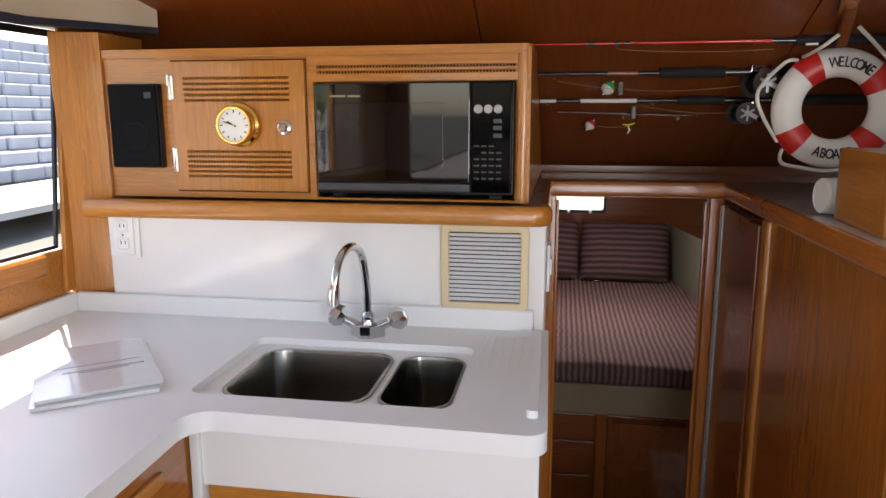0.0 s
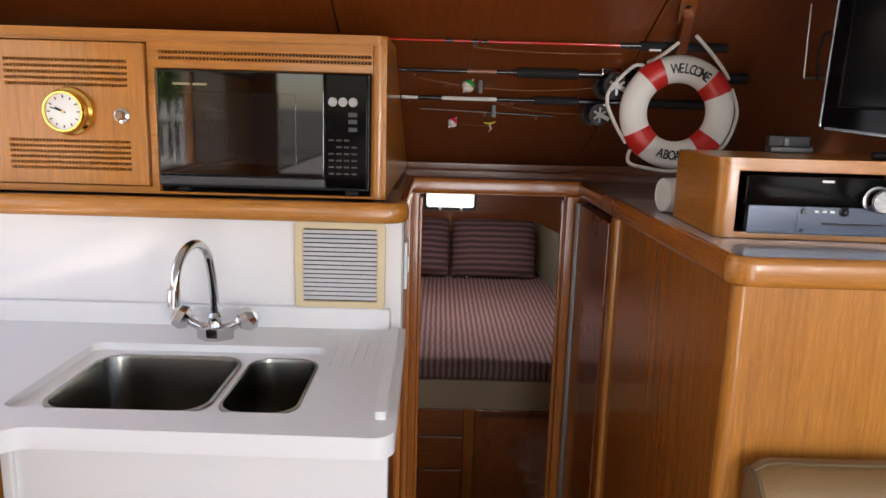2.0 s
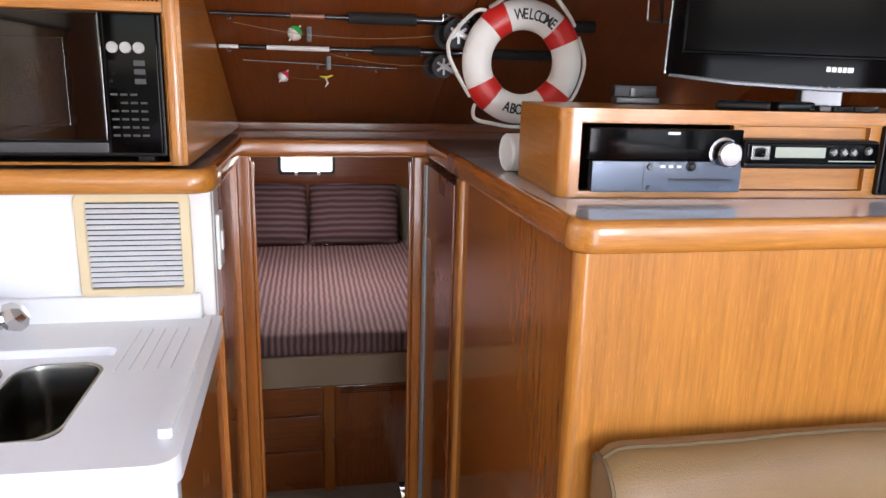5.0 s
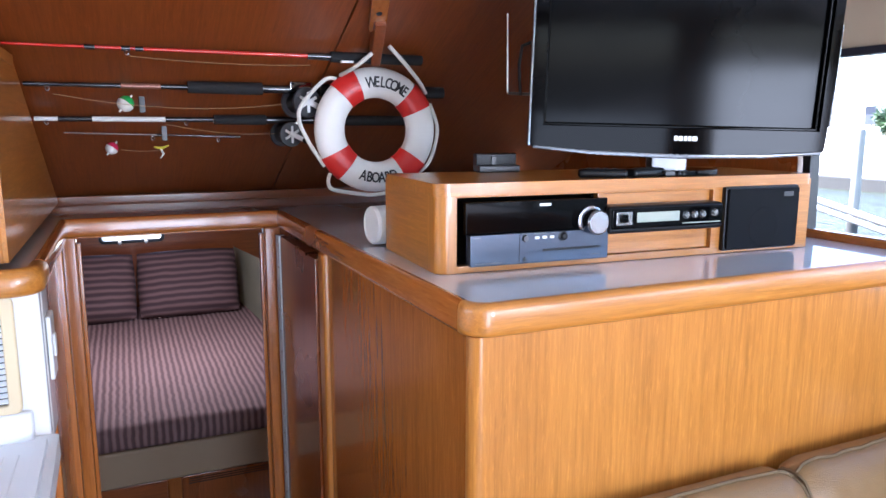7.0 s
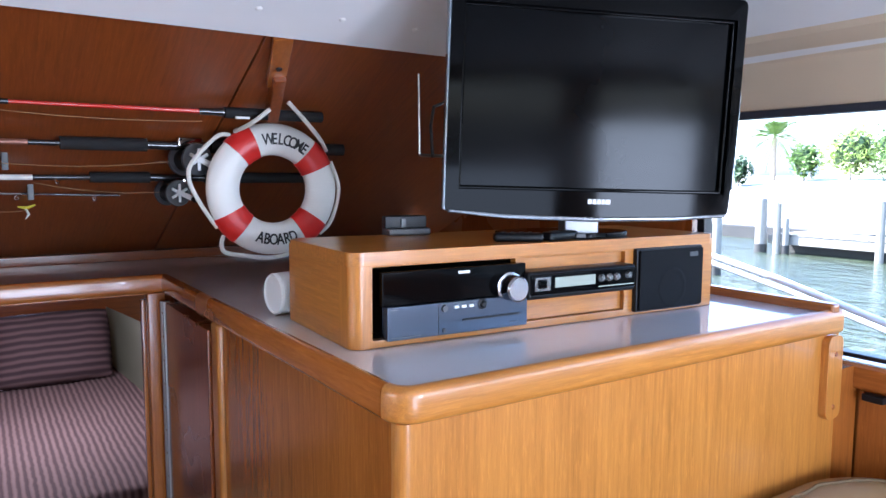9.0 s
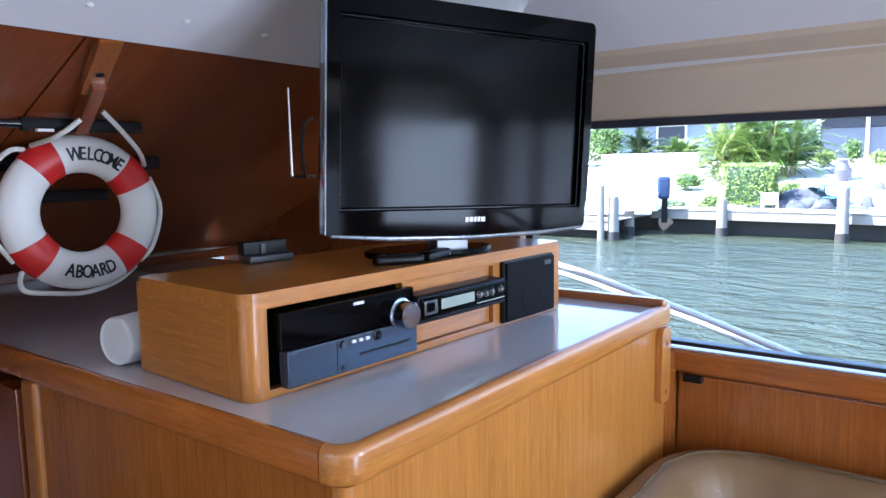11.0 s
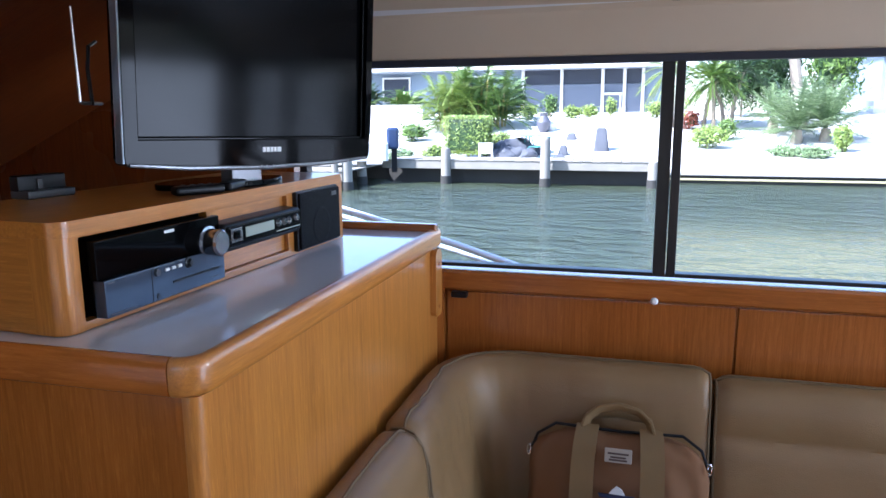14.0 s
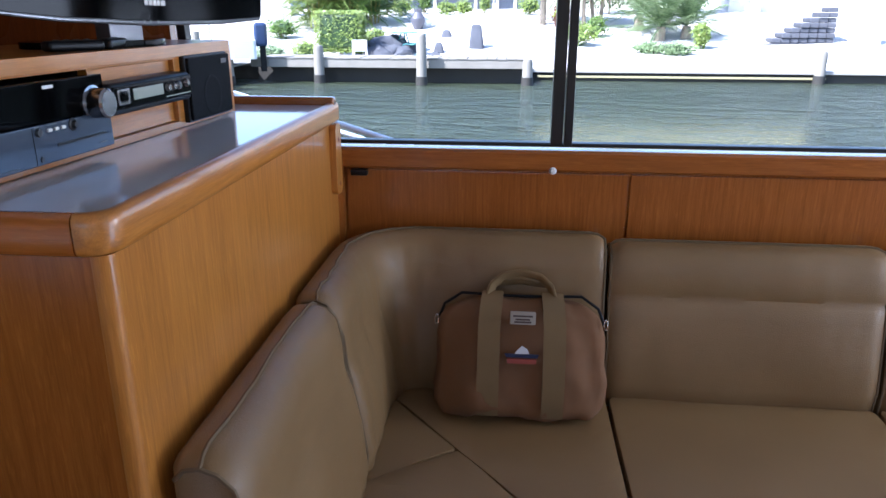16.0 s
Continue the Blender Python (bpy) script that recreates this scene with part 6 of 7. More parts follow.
# own side deck and rail beyond the window
rail_ = setting("gunwale", join(tube([(2.32, 0.2, 0.76), (2.32, 0.97, 0.938), (2.31, 1.30, 1.040), (2.29, 1.69, 1.148), (2.2, 2.6, 1.36)], 0.011, 12), tube([(2.38, 0.2, 0.72), (2.38, 0.97, 0.895), (2.37, 1.30, 1.0), (2.35, 1.69, 1.105), (2.26, 2.6, 1.32)], 0.009, 12)), plain("pale blue gelcoat", (0.66, 0.74, 0.84), 0.2, 0, 0.4), "pale blue painted toe rail of the boat", "rail")

# plants
def leaf_mat(name, a, b):
    n = Nodes(name)
    oi = n.t.nodes.new("ShaderNodeNewGeometry")
    col = n.ramp(oi.outputs["Random Per Island"], [(0.0, a), (1.0, b)])
    n.b.inputs["Transmission Weight"].default_value = 0.0
    n.b.inputs["Subsurface Weight"].default_value = 0.0
    return n.done(col, 0.45)


leaf_a = leaf_mat("mid green leaves", (0.045, 0.095, 0.014), (0.15, 0.24, 0.045))
leaf_b = leaf_mat("light green leaves", (0.10, 0.16, 0.025), (0.27, 0.35, 0.08))
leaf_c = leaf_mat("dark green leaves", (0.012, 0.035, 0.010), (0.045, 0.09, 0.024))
leaf_d = leaf_mat("grey green fronds", (0.09, 0.15, 0.06), (0.24, 0.32, 0.15))
bark = plain("palm bark", (0.30, 0.25, 0.19), 0.9, 0, 0, 0.25, 5, 0.8, 20)
rng = random.Random(7)

def leaves(radii, n, size, blocky=False, lift=0.0):
    verts, faces = [], []
    for _ in range(n):
        while True:
            p = Vector((rng.uniform(-1, 1), rng.uniform(-1, 1), rng.uniform(-1, 1)))
            if blocky or p.length < 1:
                break
        if blocky:
            p[rng.randrange(3)] = rng.choice((-1, 1)) * rng.uniform(0.86, 1.05)
        shell = p.normalized() * (0.55 + 0.45 * rng.random()) if not blocky else p
        k = 1.0 if blocky else 0.75 + 0.45 * noise.noise(shell * 2.2 + Vector((n * 0.01, 0, 0)))
        c = Vector((shell.x * radii[0] * k, shell.y * radii[1] * k, shell.z * radii[2] * k + lift))
        d = Vector((rng.gauss(0, 1), rng.gauss(0, 1), rng.gauss(0.3, 1))).normalized()
        s = d.orthogonal().normalized()
        l, w = size * rng.uniform(0.7, 1.4), size * rng.uniform(0.25, 0.5)
        i = len(verts)
        verts += [c - d * l / 2, c + s * w / 2, c + d * l / 2, c - s * w / 2]
        faces.append((i, i + 1, i + 2, i + 3))
    me = bpy.data.meshes.new("leaves")
    me.from_pydata([tuple(v) for v in verts], [], faces)
    bm = bmesh.new()
    bm.from_mesh(me)
    bpy.data.meshes.remove(me)
    return bm


def bush(place, radii, mat, label, n=900, size=0.22, blocky=False):
    b = thing("bush", place, label, "bush")
    part("stem", tube([(0, 0, -0.2), (0.03, 0.02, radii[2] * 0.8)], [0.06, 0.03], 8), bark, b)
    part("crown", leaves(radii, n, size, blocky, radii[2] * 0.9), mat, b)
    # added solid core, dark green for the shade deep in the foliage
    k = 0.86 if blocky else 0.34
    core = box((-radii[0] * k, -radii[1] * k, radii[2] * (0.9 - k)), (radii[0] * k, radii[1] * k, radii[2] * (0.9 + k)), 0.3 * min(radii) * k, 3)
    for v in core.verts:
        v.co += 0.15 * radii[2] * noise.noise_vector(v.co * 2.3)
    part("shade_core", core, leaf_c, b, "added dark core painting the shade between the leaves", 60)
    return b


def fronds(verts, faces, start, az, el, L, wide, droop, m=30):
    """One feather frond: a drooping rib with narrow leaflets on both sides."""
    d = Vector((math.cos(az) * math.cos(el), math.sin(az) * math.cos(el), math.sin(el)))
    side = Vector((-math.sin(az), math.cos(az), 0))
    rib = lambda t: start + d * L * t - Vector((0, 0, droop * L * t * t))
    for j in range(m):
        t = 0.16 + 0.84 * (j + 0.5) / m
        c = rib(t)
        ll = wide * (1 - 0.8 * abs(t - 0.45)) * rng.uniform(0.75, 1.2)
        for s in (-1, 1):
            tip = c + side * s * ll * 0.8 + d * ll * 0.65 - Vector((0, 0, ll * rng.uniform(0.1, 0.6)))
            w = d * 0.022 * max(wide * 2, 0.6)
            i = len(verts)
            verts += [tuple(c - w), tuple(c + w), tuple(tip)]
            faces.append((i, i + 1, i + 2))
    i = len(verts)
    for j in range(6):
        c = rib(j / 5)
        verts += [tuple(c - side * 0.02), tuple(c + side * 0.02)]
    faces += [(i + 2 * j, i + 2 * j + 1, i + 2 * j + 3, i + 2 * j + 2) for j in range(5)]


def mesh_bm(verts, faces):
    me = bpy.data.meshes.new("tmp")
    me.from_pydata(verts, [], faces)
    bm = bmesh.new()
    bm.from_mesh(me)
    bpy.data.meshes.remove(me)
    return bm


def palm(place, h, label, mat, n=16, frond=2.0, lean=(0.0, 0.0), trunk=0.13, rise=(-0.45, 1.25), droop=0.5, leaflets=30):
    """A palm with one trunk and a crown of feather fronds."""
    p = thing("palm_tree", place, label, "palm tree")
    top = Vector((lean[0], lean[1], h))
    part("trunk", tube([(0, 0, -0.3), (lean[0] * 0.3, lean[1] * 0.3, h * 0.5), tuple(top)], [trunk * 1.25, trunk, trunk * 0.8], 10), bark, p)
    verts, faces = [], []
    for k in range(n):
        fronds(verts, faces, top, 2 * math.pi * k / n + rng.uniform(-0.25, 0.25), rng.uniform(*rise), 0.9 * frond * rng.uniform(0.75, 1.15), 0.19 * frond, droop, leaflets)
    part("crown", mesh_bm(verts, faces), mat, p, "", 180)
    return p


def clump_palm(place, h, spread, label, mat, n=46, stems=7):
    """A bushy clumping palm: several thin canes, with fronds from the ground up."""
    p = thing("palm_tree", place, label, "palm tree", "clumping palms")
    verts, faces = [], []
    for k in range(stems):
        a = 2 * math.pi * k / stems + rng.uniform(-0.3, 0.3)
        r = spread * rng.uniform(0.05, 0.35)
        top = Vector((1.5 * r * math.cos(a), 1.5 * r * math.sin(a), h * rng.uniform(0.30, 0.62)))
        part("cane", tube([(r * math.cos(a), r * math.sin(a), -0.3), tuple(top)], [0.05, 0.035], 8), cane_mat, p, "yellowish palm cane")
        for q in range(n // stems):
            fronds(verts, faces, top - Vector((0, 0, rng.uniform(0, 0.85) * top.z)), rng.uniform(0, 2 * math.pi), rng.uniform(-0.1, 1.35), h * rng.uniform(0.42, 0.62), 0.40, rng.uniform(0.30, 0.60), 26)
    part("crown", mesh_bm(verts, faces), mat, p, "", 180)
    return p


cane_mat = plain("yellow palm cane", (0.42, 0.33, 0.12), 0.5, 0, 0, 0.2, 8)


def far(az, dist, z=0.0):
    """A place on the far bank, by bearing from the saloon (degrees, from starboard towards the bow) and distance."""
    return (-0.08 + dist * math.cos(radians(az)), 0.69 + dist * math.sin(radians(az)), z)


def bank_z(x):
    return float(np.interp(x, [q[0] for q in prof], [q[1] for q in prof]))


def on_bank(az, dist, sink=0.05):
    x, y, _ = far(az, dist)
    return (x, y, bank_z(x) - sink)


# palms and shrubs of the garden
clump_palm(on_bank(14.9, 34), 3.3, 1.5, "bushy green clumping palm in front of the house", leaf_b, 150, 9)
clump_palm(on_bank(12.9, 34.5), 4.0, 1.4, "tall bushy green clumping palm in front of the house", leaf_a, 150, 9)
clump_palm(on_bank(11.2, 35), 3.5, 1.1, "bushy green clumping palm beside the lanai", leaf_a, 110, 8)
clump_palm(on_bank(18.4, 38), 2.9, 1.0, "feathery green palm beside the house", leaf_a, 80, 6)
clump_palm(on_bank(21.4, 39), 2.8, 0.9, "feathery green palm beside the house", leaf_c, 80, 6)
palm(on_bank(-1.9, 34), 2.6, "yellow-green palm at the corner of the house", leaf_b, 34, 2.0)
for az, d, h, lean, mat in ((-4.2, 34, 2.1, (0, -0.5), leaf_a), (-5.0, 33.6, 2.3, (0, 0.2), leaf_a), (-5.8, 34.2, 2.0, (0, 0.7), leaf_b), (-6.1, 34.0, 2.4, (0, -0.4), leaf_c)):
    palm(on_bank(az, d), h, "slim palm with a pale leaning trunk", mat, 30, 1.9, lean, 0.08)
palm(on_bank(-10.6, 31), 0.55, "broad fan palm with grey-green fronds", leaf_d, 64, 2.5, (0, 0), 0.2, (-0.15, 1.45), 0.16, 20)
palm(on_bank(-12.4, 31.5), 0.55, "broad fan palm with grey-green fronds", leaf_d, 60, 2.4, (0, 0), 0.2, (-0.15, 1.45), 0.16, 20)
palm(on_bank(-9.0, 33), 0.7, "broad fan palm with grey-green fronds", leaf_d, 44, 2.0, (0, 0), 0.2, (-0.1, 1.4), 0.2, 20)
palm(on_bank(-10.9, 35), 5.6, "leaning palm with a thick pale trunk", leaf_a, 18, 2.4, (0.2, 1.7), 0.22)
palm(on_bank(31.5, 44), 2.4, "round green palm on the far bank", leaf_a, 60, 2.2)
SHRUBS = (
    (-6.8, 38, (1.4, 2.0, 2.6), leaf_c, "dense dark green thicket", 2600, 0.26), (-8.6, 38, (1.2, 1.9, 2.8), leaf_c, "dense dark green thicket", 2600, 0.26), (-12.6, 39, (1.4, 1.8, 2.8), leaf_a, "tall green leafy shrubbery", 2200, 0.26),
    (-4.6, 29.4, (0.7, 1.0, 0.55), leaf_b, "low light green ground cover", 1100, 0.14), (-5.9, 31.5, (0.5, 0.6, 0.5), leaf_a, "low green shrub under the palms", 600, 0.14), (-9.9, 28.4, (0.5, 0.9, 0.26), leaf_d, "low pale green ground cover", 900, 0.12), (-11.8, 28.2, (0.5, 1.0, 0.30), leaf_d, "low pale green ground cover", 900, 0.12), (-13.5, 29.5, (0.4, 0.42, 0.62), leaf_b, "yellow-green upright shrub on the sand", 800, 0.15),
    (17.9, 32, (0.6, 0.9, 0.5), leaf_a, "small green shrub on the far bank", 800, 0.16), (16.2, 27.4, (0.6, 0.8, 0.42), leaf_b, "low light green shrub", 800, 0.14), (18.9, 26.8, (0.6, 0.9, 0.42), leaf_d, "low pale green shrub", 800, 0.14), (11.0, 29.5, (0.5, 0.75, 0.45), leaf_b, "low light green shrub beside the hedge", 700, 0.14),
    (7.1, 38, (0.35, 0.55, 0.75), leaf_a, "green potted shrub by the lanai", 700, 0.15), (8.8, 37, (0.4, 0.7, 0.5), leaf_b, "light green shrub by the lanai", 600, 0.15), (5.4, 37, (0.4, 0.7, 0.42), leaf_b, "light green shrub by the lanai", 600, 0.15), (4.1, 37.5, (0.4, 0.6, 0.42), leaf_b, "light green shrub by the lanai", 600, 0.15), (2.5, 38, (0.3, 0.4, 0.6), leaf_b, "light green shrub by the screen door", 400, 0.15), (-0.9, 37, (0.5, 0.7, 0.55), leaf_b, "light green shrub at the house corner", 700, 0.15),
    (9.9, 37.5, (0.9, 0.8, 1.3), leaf_c, "dark green shrub beside the lanai", 1200, 0.2), (33.8, 42, (1.0, 0.8, 1.0), leaf_c, "dark green shrub on the far bank", 700, 0.3), (29.5, 43, (1.0, 1.2, 1.3), leaf_a, "green shrub on the far bank", 900, 0.3), (24.0, 41, (1.2, 1.6, 1.7), leaf_a, "green tree beyond the dock", 1800, 0.24), (26.6, 42, (1.5, 2.0, 1.8), leaf_b, "green tree beyond the dock", 1400, 0.3))
for az, d, r, mat, lab, n, sz in SHRUBS:
    bush(on_bank(az, d), r, mat, lab, n, sz)
p = on_bank(13.5, 27.6)
bush((p[0], p[1], 0.10), (0.55, 0.84, 0.70), leaf_b, "clipped square green hedge", 4200, 0.11, True)
rust = leaf_mat("red brown leaves", (0.10, 0.022, 0.012), (0.22, 0.06, 0.03))
bush(on_bank(-3.3, 33.5), (0.4, 0.55, 0.5), rust, "red-brown leafy shrub at the palms", 700, 0.16)

# house with a screened lanai
stucco = plain("white stucco", (0.66, 0.64, 0.60), 0.9, 0, 0, 0.05, 3, 0.4, 60)
roofm = plain("pale shingle roof", (0.60, 0.59, 0.58), 0.85, 0, 0, 0.12, 5, 0.4, 30)
# dark for window panes, and for the roof's shade painted in the lanai
screen_m = plain("dark window and lanai shade", (0.030, 0.036, 0.052), 0.7, 0, 0, 0.2, 0.6)
lanai_lit = plain("lit wall inside the lanai", (0.125, 0.145, 0.185), 0.7, 0, 0, 0.15, 0.8)
# blue-grey stands for the shade on house walls, soffit and porch
shade_blue_wall = plain("wall paint with blue shade", (0.20, 0.25, 0.31), 0.8, 0, 0, 0.1, 1.0)
house = thing("bungalow", (42.0, 0.0, 1.55), "white bungalow with a low pale roof and a dark screened lanai", "house")
part("wall", box((0.35, -0.6, -0.4), (8.0, 19.0, 2.45), 0.02), shade_blue_wall, house, "house wall with its blue-grey shade put into the colour")
bm = bmesh.new()
quad(bm, (-0.9, -1.6, 2.62), (-0.9, 20.0, 2.62), (4.2, 18.0, 4.05), (4.2, 0.2, 4.05))
quad(bm, (9.2, -1.6, 2.62), (9.2, 20.0, 2.62), (4.2, 18.0, 4.05), (4.2, 0.2, 4.05))
bmesh.ops.solidify(bm, geom=bm.faces[:], thickness=0.15)
bmesh.ops.recalc_face_normals(bm, faces=bm.faces[:])
part("roof", bm, roofm, house, "pale low roof")
part("fascia", box((-1.0, -1.6, 2.46), (-0.85, 20.0, 2.64), 0.02), stucco, house, "white fascia board")
part("soffit", box((-0.84, -1.5, 2.46), (0.34, 19.9, 2.50)), shade_blue_wall, house)
POSTS = (0.84, 1.84, 3.04, 5.34, 7.58)
for y0, y1 in zip(POSTS, POSTS[1:]):
    # lower panel coloured as the lit inner wall, upper one as roof shadow
    part("lanai_screen", box((0.20, y0 + 0.1, 0.0), (0.30, y1 - 0.1, 1.62)), lanai_lit, house, "grey panel painting the lit wall inside the lanai")
    part("lanai_shade_band", box((0.20, y0 + 0.1, 1.66), (0.30, y1 - 0.1, 2.44)), screen_m, house, "dark panel painting the shade under the lanai roof")
for y in POSTS:
    part("lanai_post", box((0.06, y - 0.09, -0.3), (0.24, y + 0.09, 2.50), 0.02), stucco, house, "white post")
part("door_rail", box((0.08, 1.94, 1.0), (0.2, 2.94, 1.14)), stucco, house, "white screen door rail")
part("door_stile", box((0.08, 1.98, 0.0), (0.2, 2.10, 1.0)), stucco, house, "white screen door stile")
for y0, y1 in ((10.2, 11.8), (14.6, 16.2)):
    w = part("window", box((0.28, y0, 0.8), (0.36, y1, 2.1), 0.02), screen_m, house, "dark window")
    part("window_frame", plate(rect(y0 - 0.1, y1 + 0.1, 0.7, 2.2), [rect(y0, y1, 0.8, 2.1)], 0.22, 0.36, 0.01, 1, "yz"), stucco, w)

# neighbouring house on a white terrace
side = thing("neighbour_house", (40.0, -13.0, 1.0), "white neighbouring house with a columned porch on a terrace", "house")
part("terrace", box((-1.2, -9, -0.6), (8, 3.2, 1.05), 0.03), stucco, side, "white terrace wall")
part("wall", box((1.6, -9, 1.05), (8, 2.2, 4.6), 0.02), shade_blue_wall, side, "porch wall with its shade put into the colour")
part("gable_wall", box((-0.4, -0.1, 1.05), (1.58, 2.0, 4.6), 0.02), stucco, side, "white end wall")
for y0, y1, z0, z1 in ((0.25, 0.95, 1.9, 2.9), (1.25, 1.55, 2.0, 2.8)):
    part("window", box((-0.46, y0, z0), (-0.36, y1, z1), 0.01), screen_m, side, "dark window")
for y0, y1 in ((-1.5, -0.9), (-2.6, -1.7), (-3.9, -2.9), (-5.2, -4.2)):
    part("glass_door", box((1.54, y0, 1.15), (1.62, y1, 3.9), 0.01), plain("blue porch glass", (0.03, 0.05, 0.10), 0.1) if y0 == -1.5 else bpy.data.materials["blue porch glass"], side, "dark blue glass door")
for y, w in ((-0.55, 0.10), (-0.95, 0.10), (-1.65, 0.13), (-3.30, 0.24), (-5.4, 0.2)):
    part("column", box((-0.3, y - w, 1.05), (0.0, y + w, 4.2), 0.02), stucco, side, "white porch column")
part("hand_rail", box((-0.24, -5.3, 1.92), (-0.14, -1.7, 2.0), 0.01), stucco, side, "white hand rail")
part("roof", box((-1.0, -9.5, 4.2), (8.5, 3.0, 4.6), 0.05), roofm, side)
gar = thing("far_building", (42.0, 30.0, 0.9), "pale building on the far bank", "house")
part("wall", box((0, -2.0, -0.3), (8, 16, 2.6), 0.02), stucco, gar)
part("roof", box((-0.6, -2.6, 2.5), (8.6, 16.5, 2.8), 0.05), roofm, gar)
part("window", box((-0.04, -0.4, 0.8), (0.06, 0.4, 1.9), 0.01), screen_m, gar, "dark window")

# grey lowered and blued to paint the shade on boulders and steps
stone = plain("grey stone", (0.085, 0.09, 0.105), 0.85, 0, 0, 0.3, 3, 0.6, 14)
steps = thing("stone_steps", (29.6, -9.1, 0.10), "grey stone steps up the sandy bank", "steps")
for k in range(8):
    for c in range(k + 1):
        o_ = 0.05 * (c % 2) + 0.02 * noise.noise(Vector((k * 1.7, c * 2.3, 0)))
        part("step_stone", box((0.05 * k + o_, -0.345 * k, 0.19 * c + 0.004), (0.05 * k + 0.9, 0.33 - 0.345 * k, 0.19 * c + 0.18), 0.025, 1), stone, steps)
post_ = thing("terrace_pillar", (29.8, -12.6, 0.3), "white square pillar beside the stone steps", "pillar")
part("shaft", box((-0.25, -0.45, -0.4), (0.25, 0.45, 1.5), 0.02), stucco, post_)
rail2 = thing("garden_fence", (34.0, 11.2, 1.0), "white timber fence behind the yard", "fence")
for k in range(27):
    part("board", box((0.0, 0.18 * k, -0.2), (0.03, 0.18 * k + 0.165, 0.98), 0.004, 1), stucco, rail2)
part("rail", box((0.031, 0.0, 0.7), (0.07, 4.86, 0.78)), stucco, rail2)

# furniture, stones and pots on the bank
teal = plain("teal paint", (0.05, 0.22, 0.22), 0.5)
q = on_bank(8.7, 28.2, 0.0)
tbl = thing("patio_table", q, "teal garden table among the boulders", "table")
part("top", lathe([(0, 0.72), (0.55, 0.72), (0.56, 0.69), (0, 0.69)], 24), teal, tbl)
for k in range(3):
    part("leg", tube([(0.1 * math.cos(2.1 * k), 0.1 * math.sin(2.1 * k), 0.7), (0.4 * math.cos(2.1 * k), 0.4 * math.sin(2.1 * k), -0.1)], 0.025, 8), teal, tbl)
q = on_bank(7.9, 27.6, 0.0)
sled = thing("garden_chair", q, "teal tubular garden chair on the sand", "chair", "", 70)
for y in (-0.26, 0.26):
    part("side_tube", tube(flowing([(-0.35, y, 0.75), (-0.15, y, 0.40), (0.30, y, 0.38), (0.34, y, 0.05), (-0.30, y, 0.02)]), 0.022, 8), teal, sled)
part("seat", box((-0.15, -0.25, 0.37), (0.30, 0.25, 0.40), 0.01), teal, sled)
part("backrest", moved(box((-0.02, -0.25, 0.0), (0.02, 0.25, 0.42), 0.01), pose(-0.16, 0, 0.40, 0, -28, 0)), teal, sled)
chair = thing("patio_chair", on_bank(12.1, 26.3, -0.02), "white plastic patio chair on the bank", "chair", "", 100)
part("seat", box((-0.26, -0.25, 0.36), (0.26, 0.25, 0.42), 0.03), white_plastic, chair)
part("backrest", box((-0.26, 0.20, 0.40), (0.26, 0.27, 0.75), 0.03), white_plastic, chair)
for x in (-0.23, 0.23):
    for y in (-0.22, 0.22):
        part("leg", box((x - 0.03, y - 0.03, -0.05), (x + 0.03, y + 0.03, 0.38), 0.008), white_plastic, chair)
    part("armrest", box((x - 0.03, -0.22, 0.56), (x + 0.03, 0.22, 0.60), 0.012), white_plastic, chair)
for az, d, h, w in ((3.1, 28.6, 0.95, 0.30), (6.0, 27.8, 0.45, 0.22), (5.4, 31.0, 0.35, 0.25)):
    st = thing("garden_stone", on_bank(az, d), "pointed grey garden stone on the sand", "stone")
    b = box((-w, -w, -0.2), (w, w, h), 0.1, 3)
    for v in b.verts:
        v.co += 0.08 * Vector((noise.noise(v.co * 2.1), noise.noise(v.co * 2.3 + Vector((5, 0, 0))), 0))
        v.co.x *= 1 - 0.45 * v.co.z / h
        v.co.y *= 1 - 0.45 * v.co.z / h
    part("block", b, stone, st, "", 60)
for az, d, h in ((7.6, 33, 0.9), (7.0, 33.5, 0.6)):
    pot = thing("garden_urn", on_bank(az, d), "tall glazed garden urn on the sand", "urn")
    part("body", lathe([(0, 0), (0.16, 0), (0.30, 0.35 * h), (0.32, 0.55 * h), (0.16, 0.85 * h), (0.20, h), (0.15, h), (0.12, 0.86 * h), (0, 0.8 * h)], 24), plain("dull urn glaze", (0.10, 0.10, 0.12), 0.5) if d == 33 else white_plastic, pot)
rr = random.Random(5)
PILE = [(az, d, sz) for az, d, sz in ((11.2, 27.6, 0.42), (10.4, 27.4, 0.48), (9.6, 27.5, 0.45), (8.9, 27.3, 0.40), (10.8, 28.2, 0.55), (9.9, 28.3, 0.60), (9.1, 28.4, 0.50), (8.2, 28.2, 0.36), (10.3, 29.0, 0.50), (9.4, 29.2, 0.45), (11.6, 28.4, 0.40), (6.3, 27.2, 0.24))]
for az, d, sz in PILE:
    st = thing("garden_boulder", on_bank(az, d, 0.06), "rough boulder in a pile on the sandy bank, its blue shade in the colour", "boulder", "boulders on the far bank", rr.uniform(0, 360))
    b = bmesh.new()
    bmesh.ops.create_icosphere(b, subdivisions=3, radius=sz)
    sh = Vector((rr.uniform(0, 9), rr.uniform(0, 9), 0))
    for v in b.verts:
        v.co *= 1 + 0.5 * noise.noise(v.co * 1.6 / sz * 0.6 + sh) + 0.12 * noise.noise(v.co * 5 / sz + sh)
        v.co.z = v.co.z * 0.75 + sz * 0.35
    part("rock", b, stone, st, "", 30)
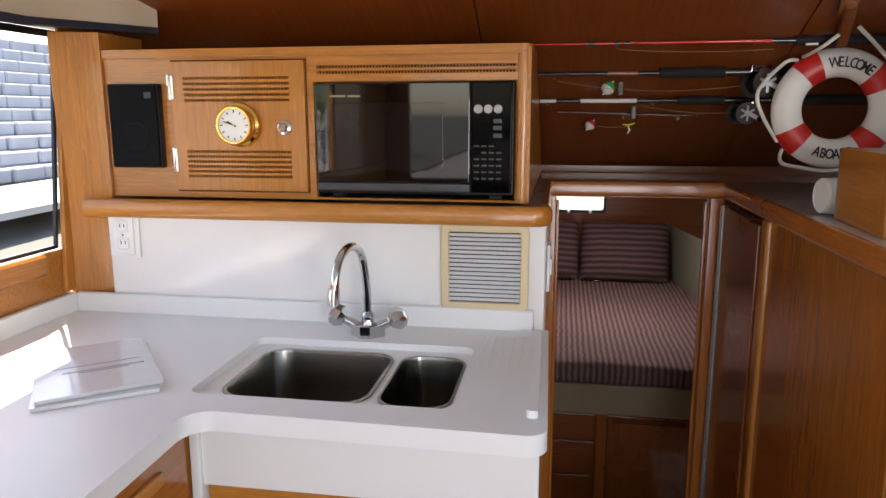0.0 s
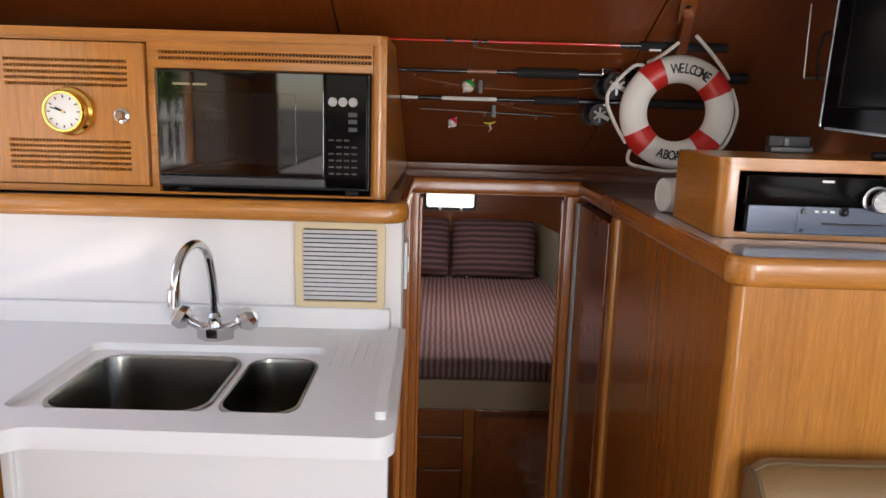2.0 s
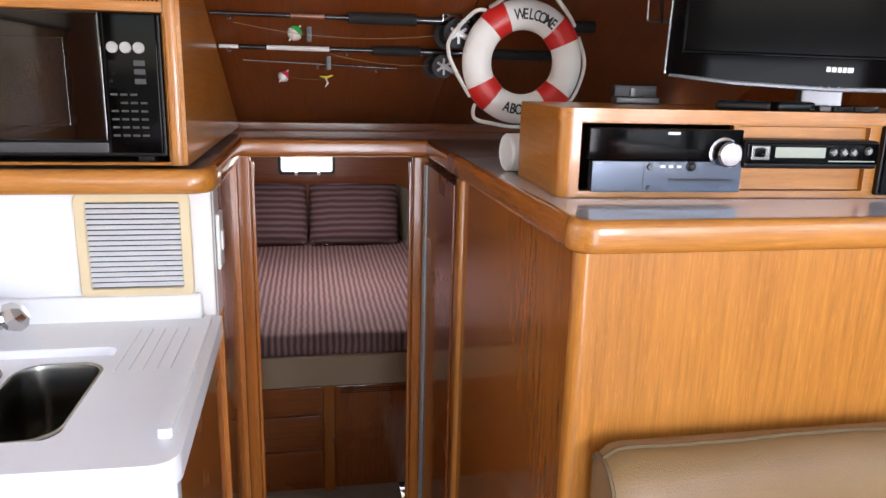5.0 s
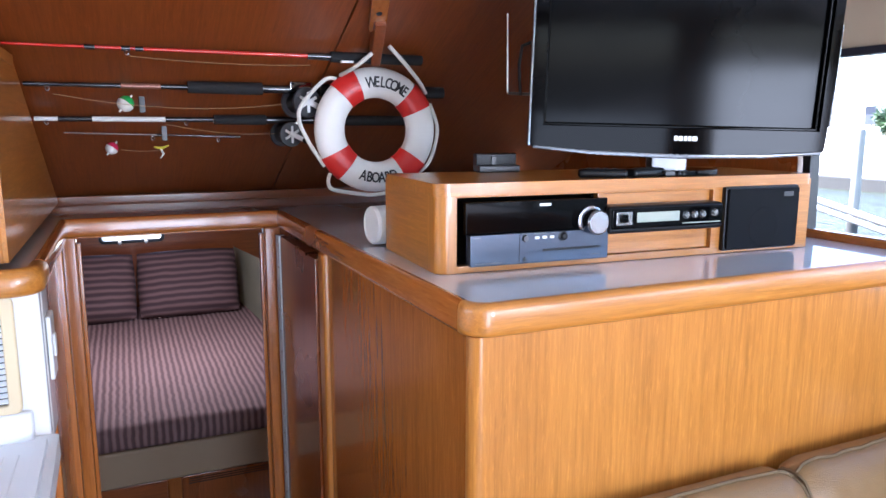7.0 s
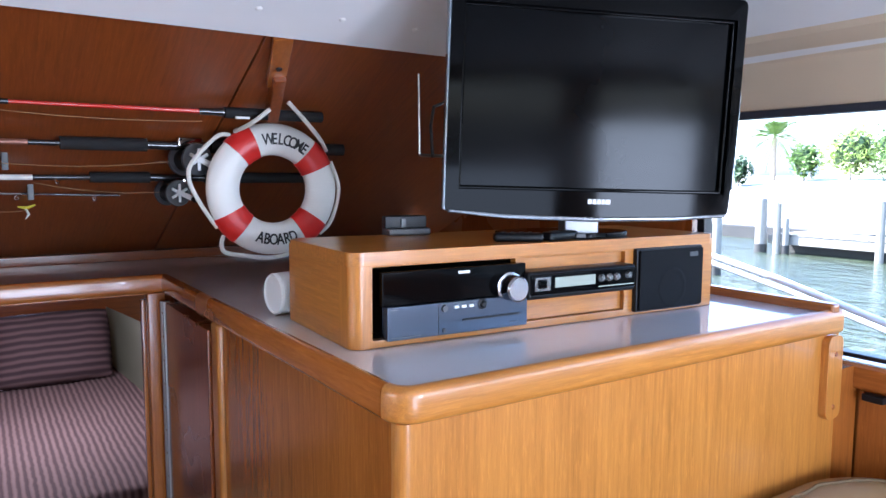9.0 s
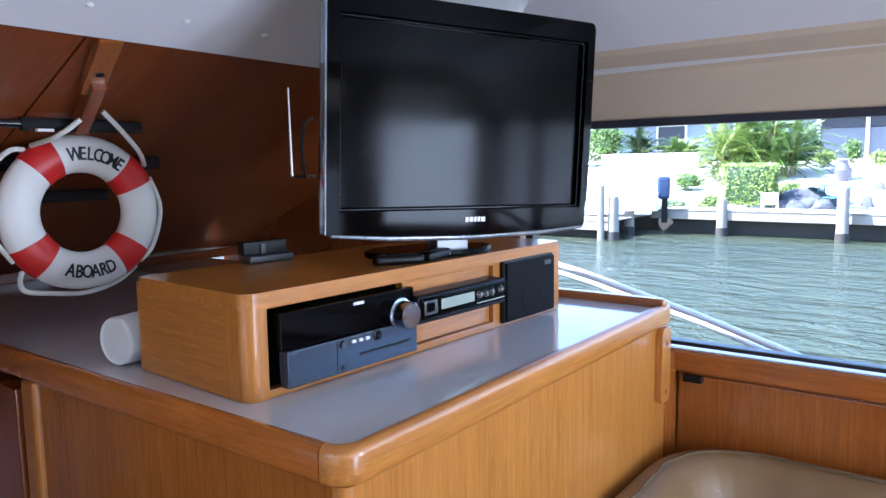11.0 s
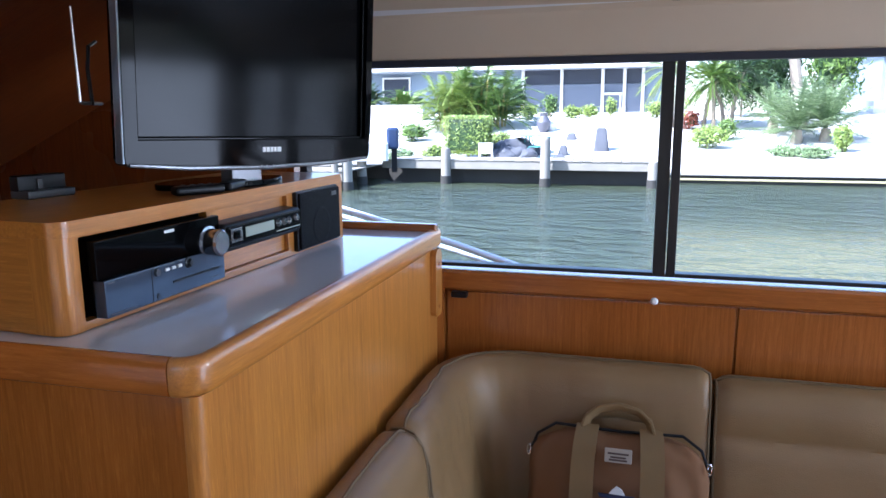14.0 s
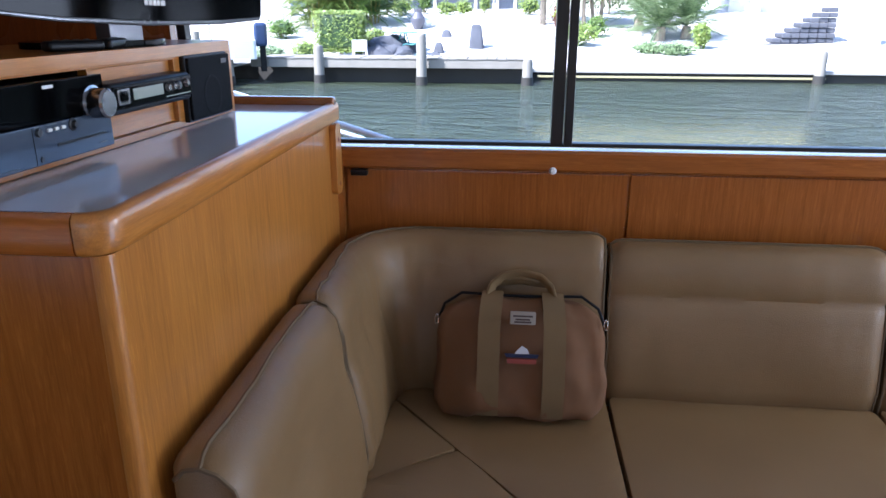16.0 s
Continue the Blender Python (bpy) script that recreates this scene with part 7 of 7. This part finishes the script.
for az, d, h, lean in ((-16.9, 40, 5.5, 0.5), (33.0, 44, 3.6, 0.1), (29.0, 44, 4.2, 0.1)):
    po = thing("timber_pole", far(az, d, 0.3), "tall pale pole in the yard", "pole")
    part("shaft", tube([(0, 0, 0), (0, lean, h)], [0.16, 0.12], 10), stucco, po)

# near bank with a stone retaining wall, seen through the port window
wall_s = tagged(new("retaining_wall"), "stepped courses of pale grey stone on the near bank", "wall", "", "structure")
blockm = plain("pale wall stone", (0.36, 0.37, 0.39), 0.85, 0, 0, 0.25, 5, 0.6, 30)
meshes = [mesh_of(box((0, 0, 0), (0.3, l, 0.17), 0.02, 1), "stone_block") for l in (0.38, 0.5, 0.64)]
for m in meshes:
    m.materials.append(blockm)
for r in range(11):
    y = 2.6 + 0.2 * (r % 2)
    while y < 11.5:
        k = rng.randrange(3)
        o = new("stone_block", meshes[k])
        o.parent = wall_s
        o.location = (-6.6 - 0.20 * r + rng.uniform(-0.03, 0.03), y, 0.62 + 0.175 * r)
        y += (0.40, 0.52, 0.66)[k]
path_ = setting("path", plate([(-5.4, 1.0), (-4.0, 1.0), (-4.6, 12), (-6.2, 12)], (), 0.60, 0.66), concrete, "sunlit concrete path on the near bank", "path")
for y, s in ((6.5, 1.0), (9.0, 1.4), (4.5, 0.8)):
    bush((-9.8, y, 0.70), (1.0 * s, 1.2 * s, 1.5 * s), leaf_c, "dark green shrub above the stone wall", 1200, 0.26)
# fence on the quay astern
setting("quay_astern", box((-8, -30, -2.4), (5.0, -5.0, 0.25), 0.02), plain("dull quay concrete", (0.26, 0.25, 0.23), 0.9, 0, 0, 0.2, 2.0, 0.5, 30), "pale concrete quay astern", "ground")
setting("cockpit_sole", box((PORT - 0.1, -4.2, -0.20), (STAR + 0.1, AFT - 0.05, -0.10), 0.01), headliner, "white cockpit sole", "floor")
fence = thing("picket_fence", (-7.0, -7.0, 0.25), "white picket fence on the quay", "fence")
for z in (0.25, 0.95):
    part("rail", box((0, 0.0, z), (4.4, 0.05, z + 0.09), 0.005), white_plastic, fence)
pk = mesh_of(box((0, 0, 0), (0.07, 0.03, 1.25), 0.006, 1), "picket")
pk.materials.append(white_plastic)
for k in range(32):
    o = new("picket", pk)
    o.parent = fence
    o.location = (0.14 * k, -0.035, 0.0)
bush((4.5, -12, -0.05), (2.2, 1.5, 1.8), leaf_a, "green shrubs behind the quay", 1600, 0.34)
bush((-5.5, -12, -0.25), (2.4, 1.5, 1.8), leaf_b, "light green shrubs behind the quay", 1600, 0.34)
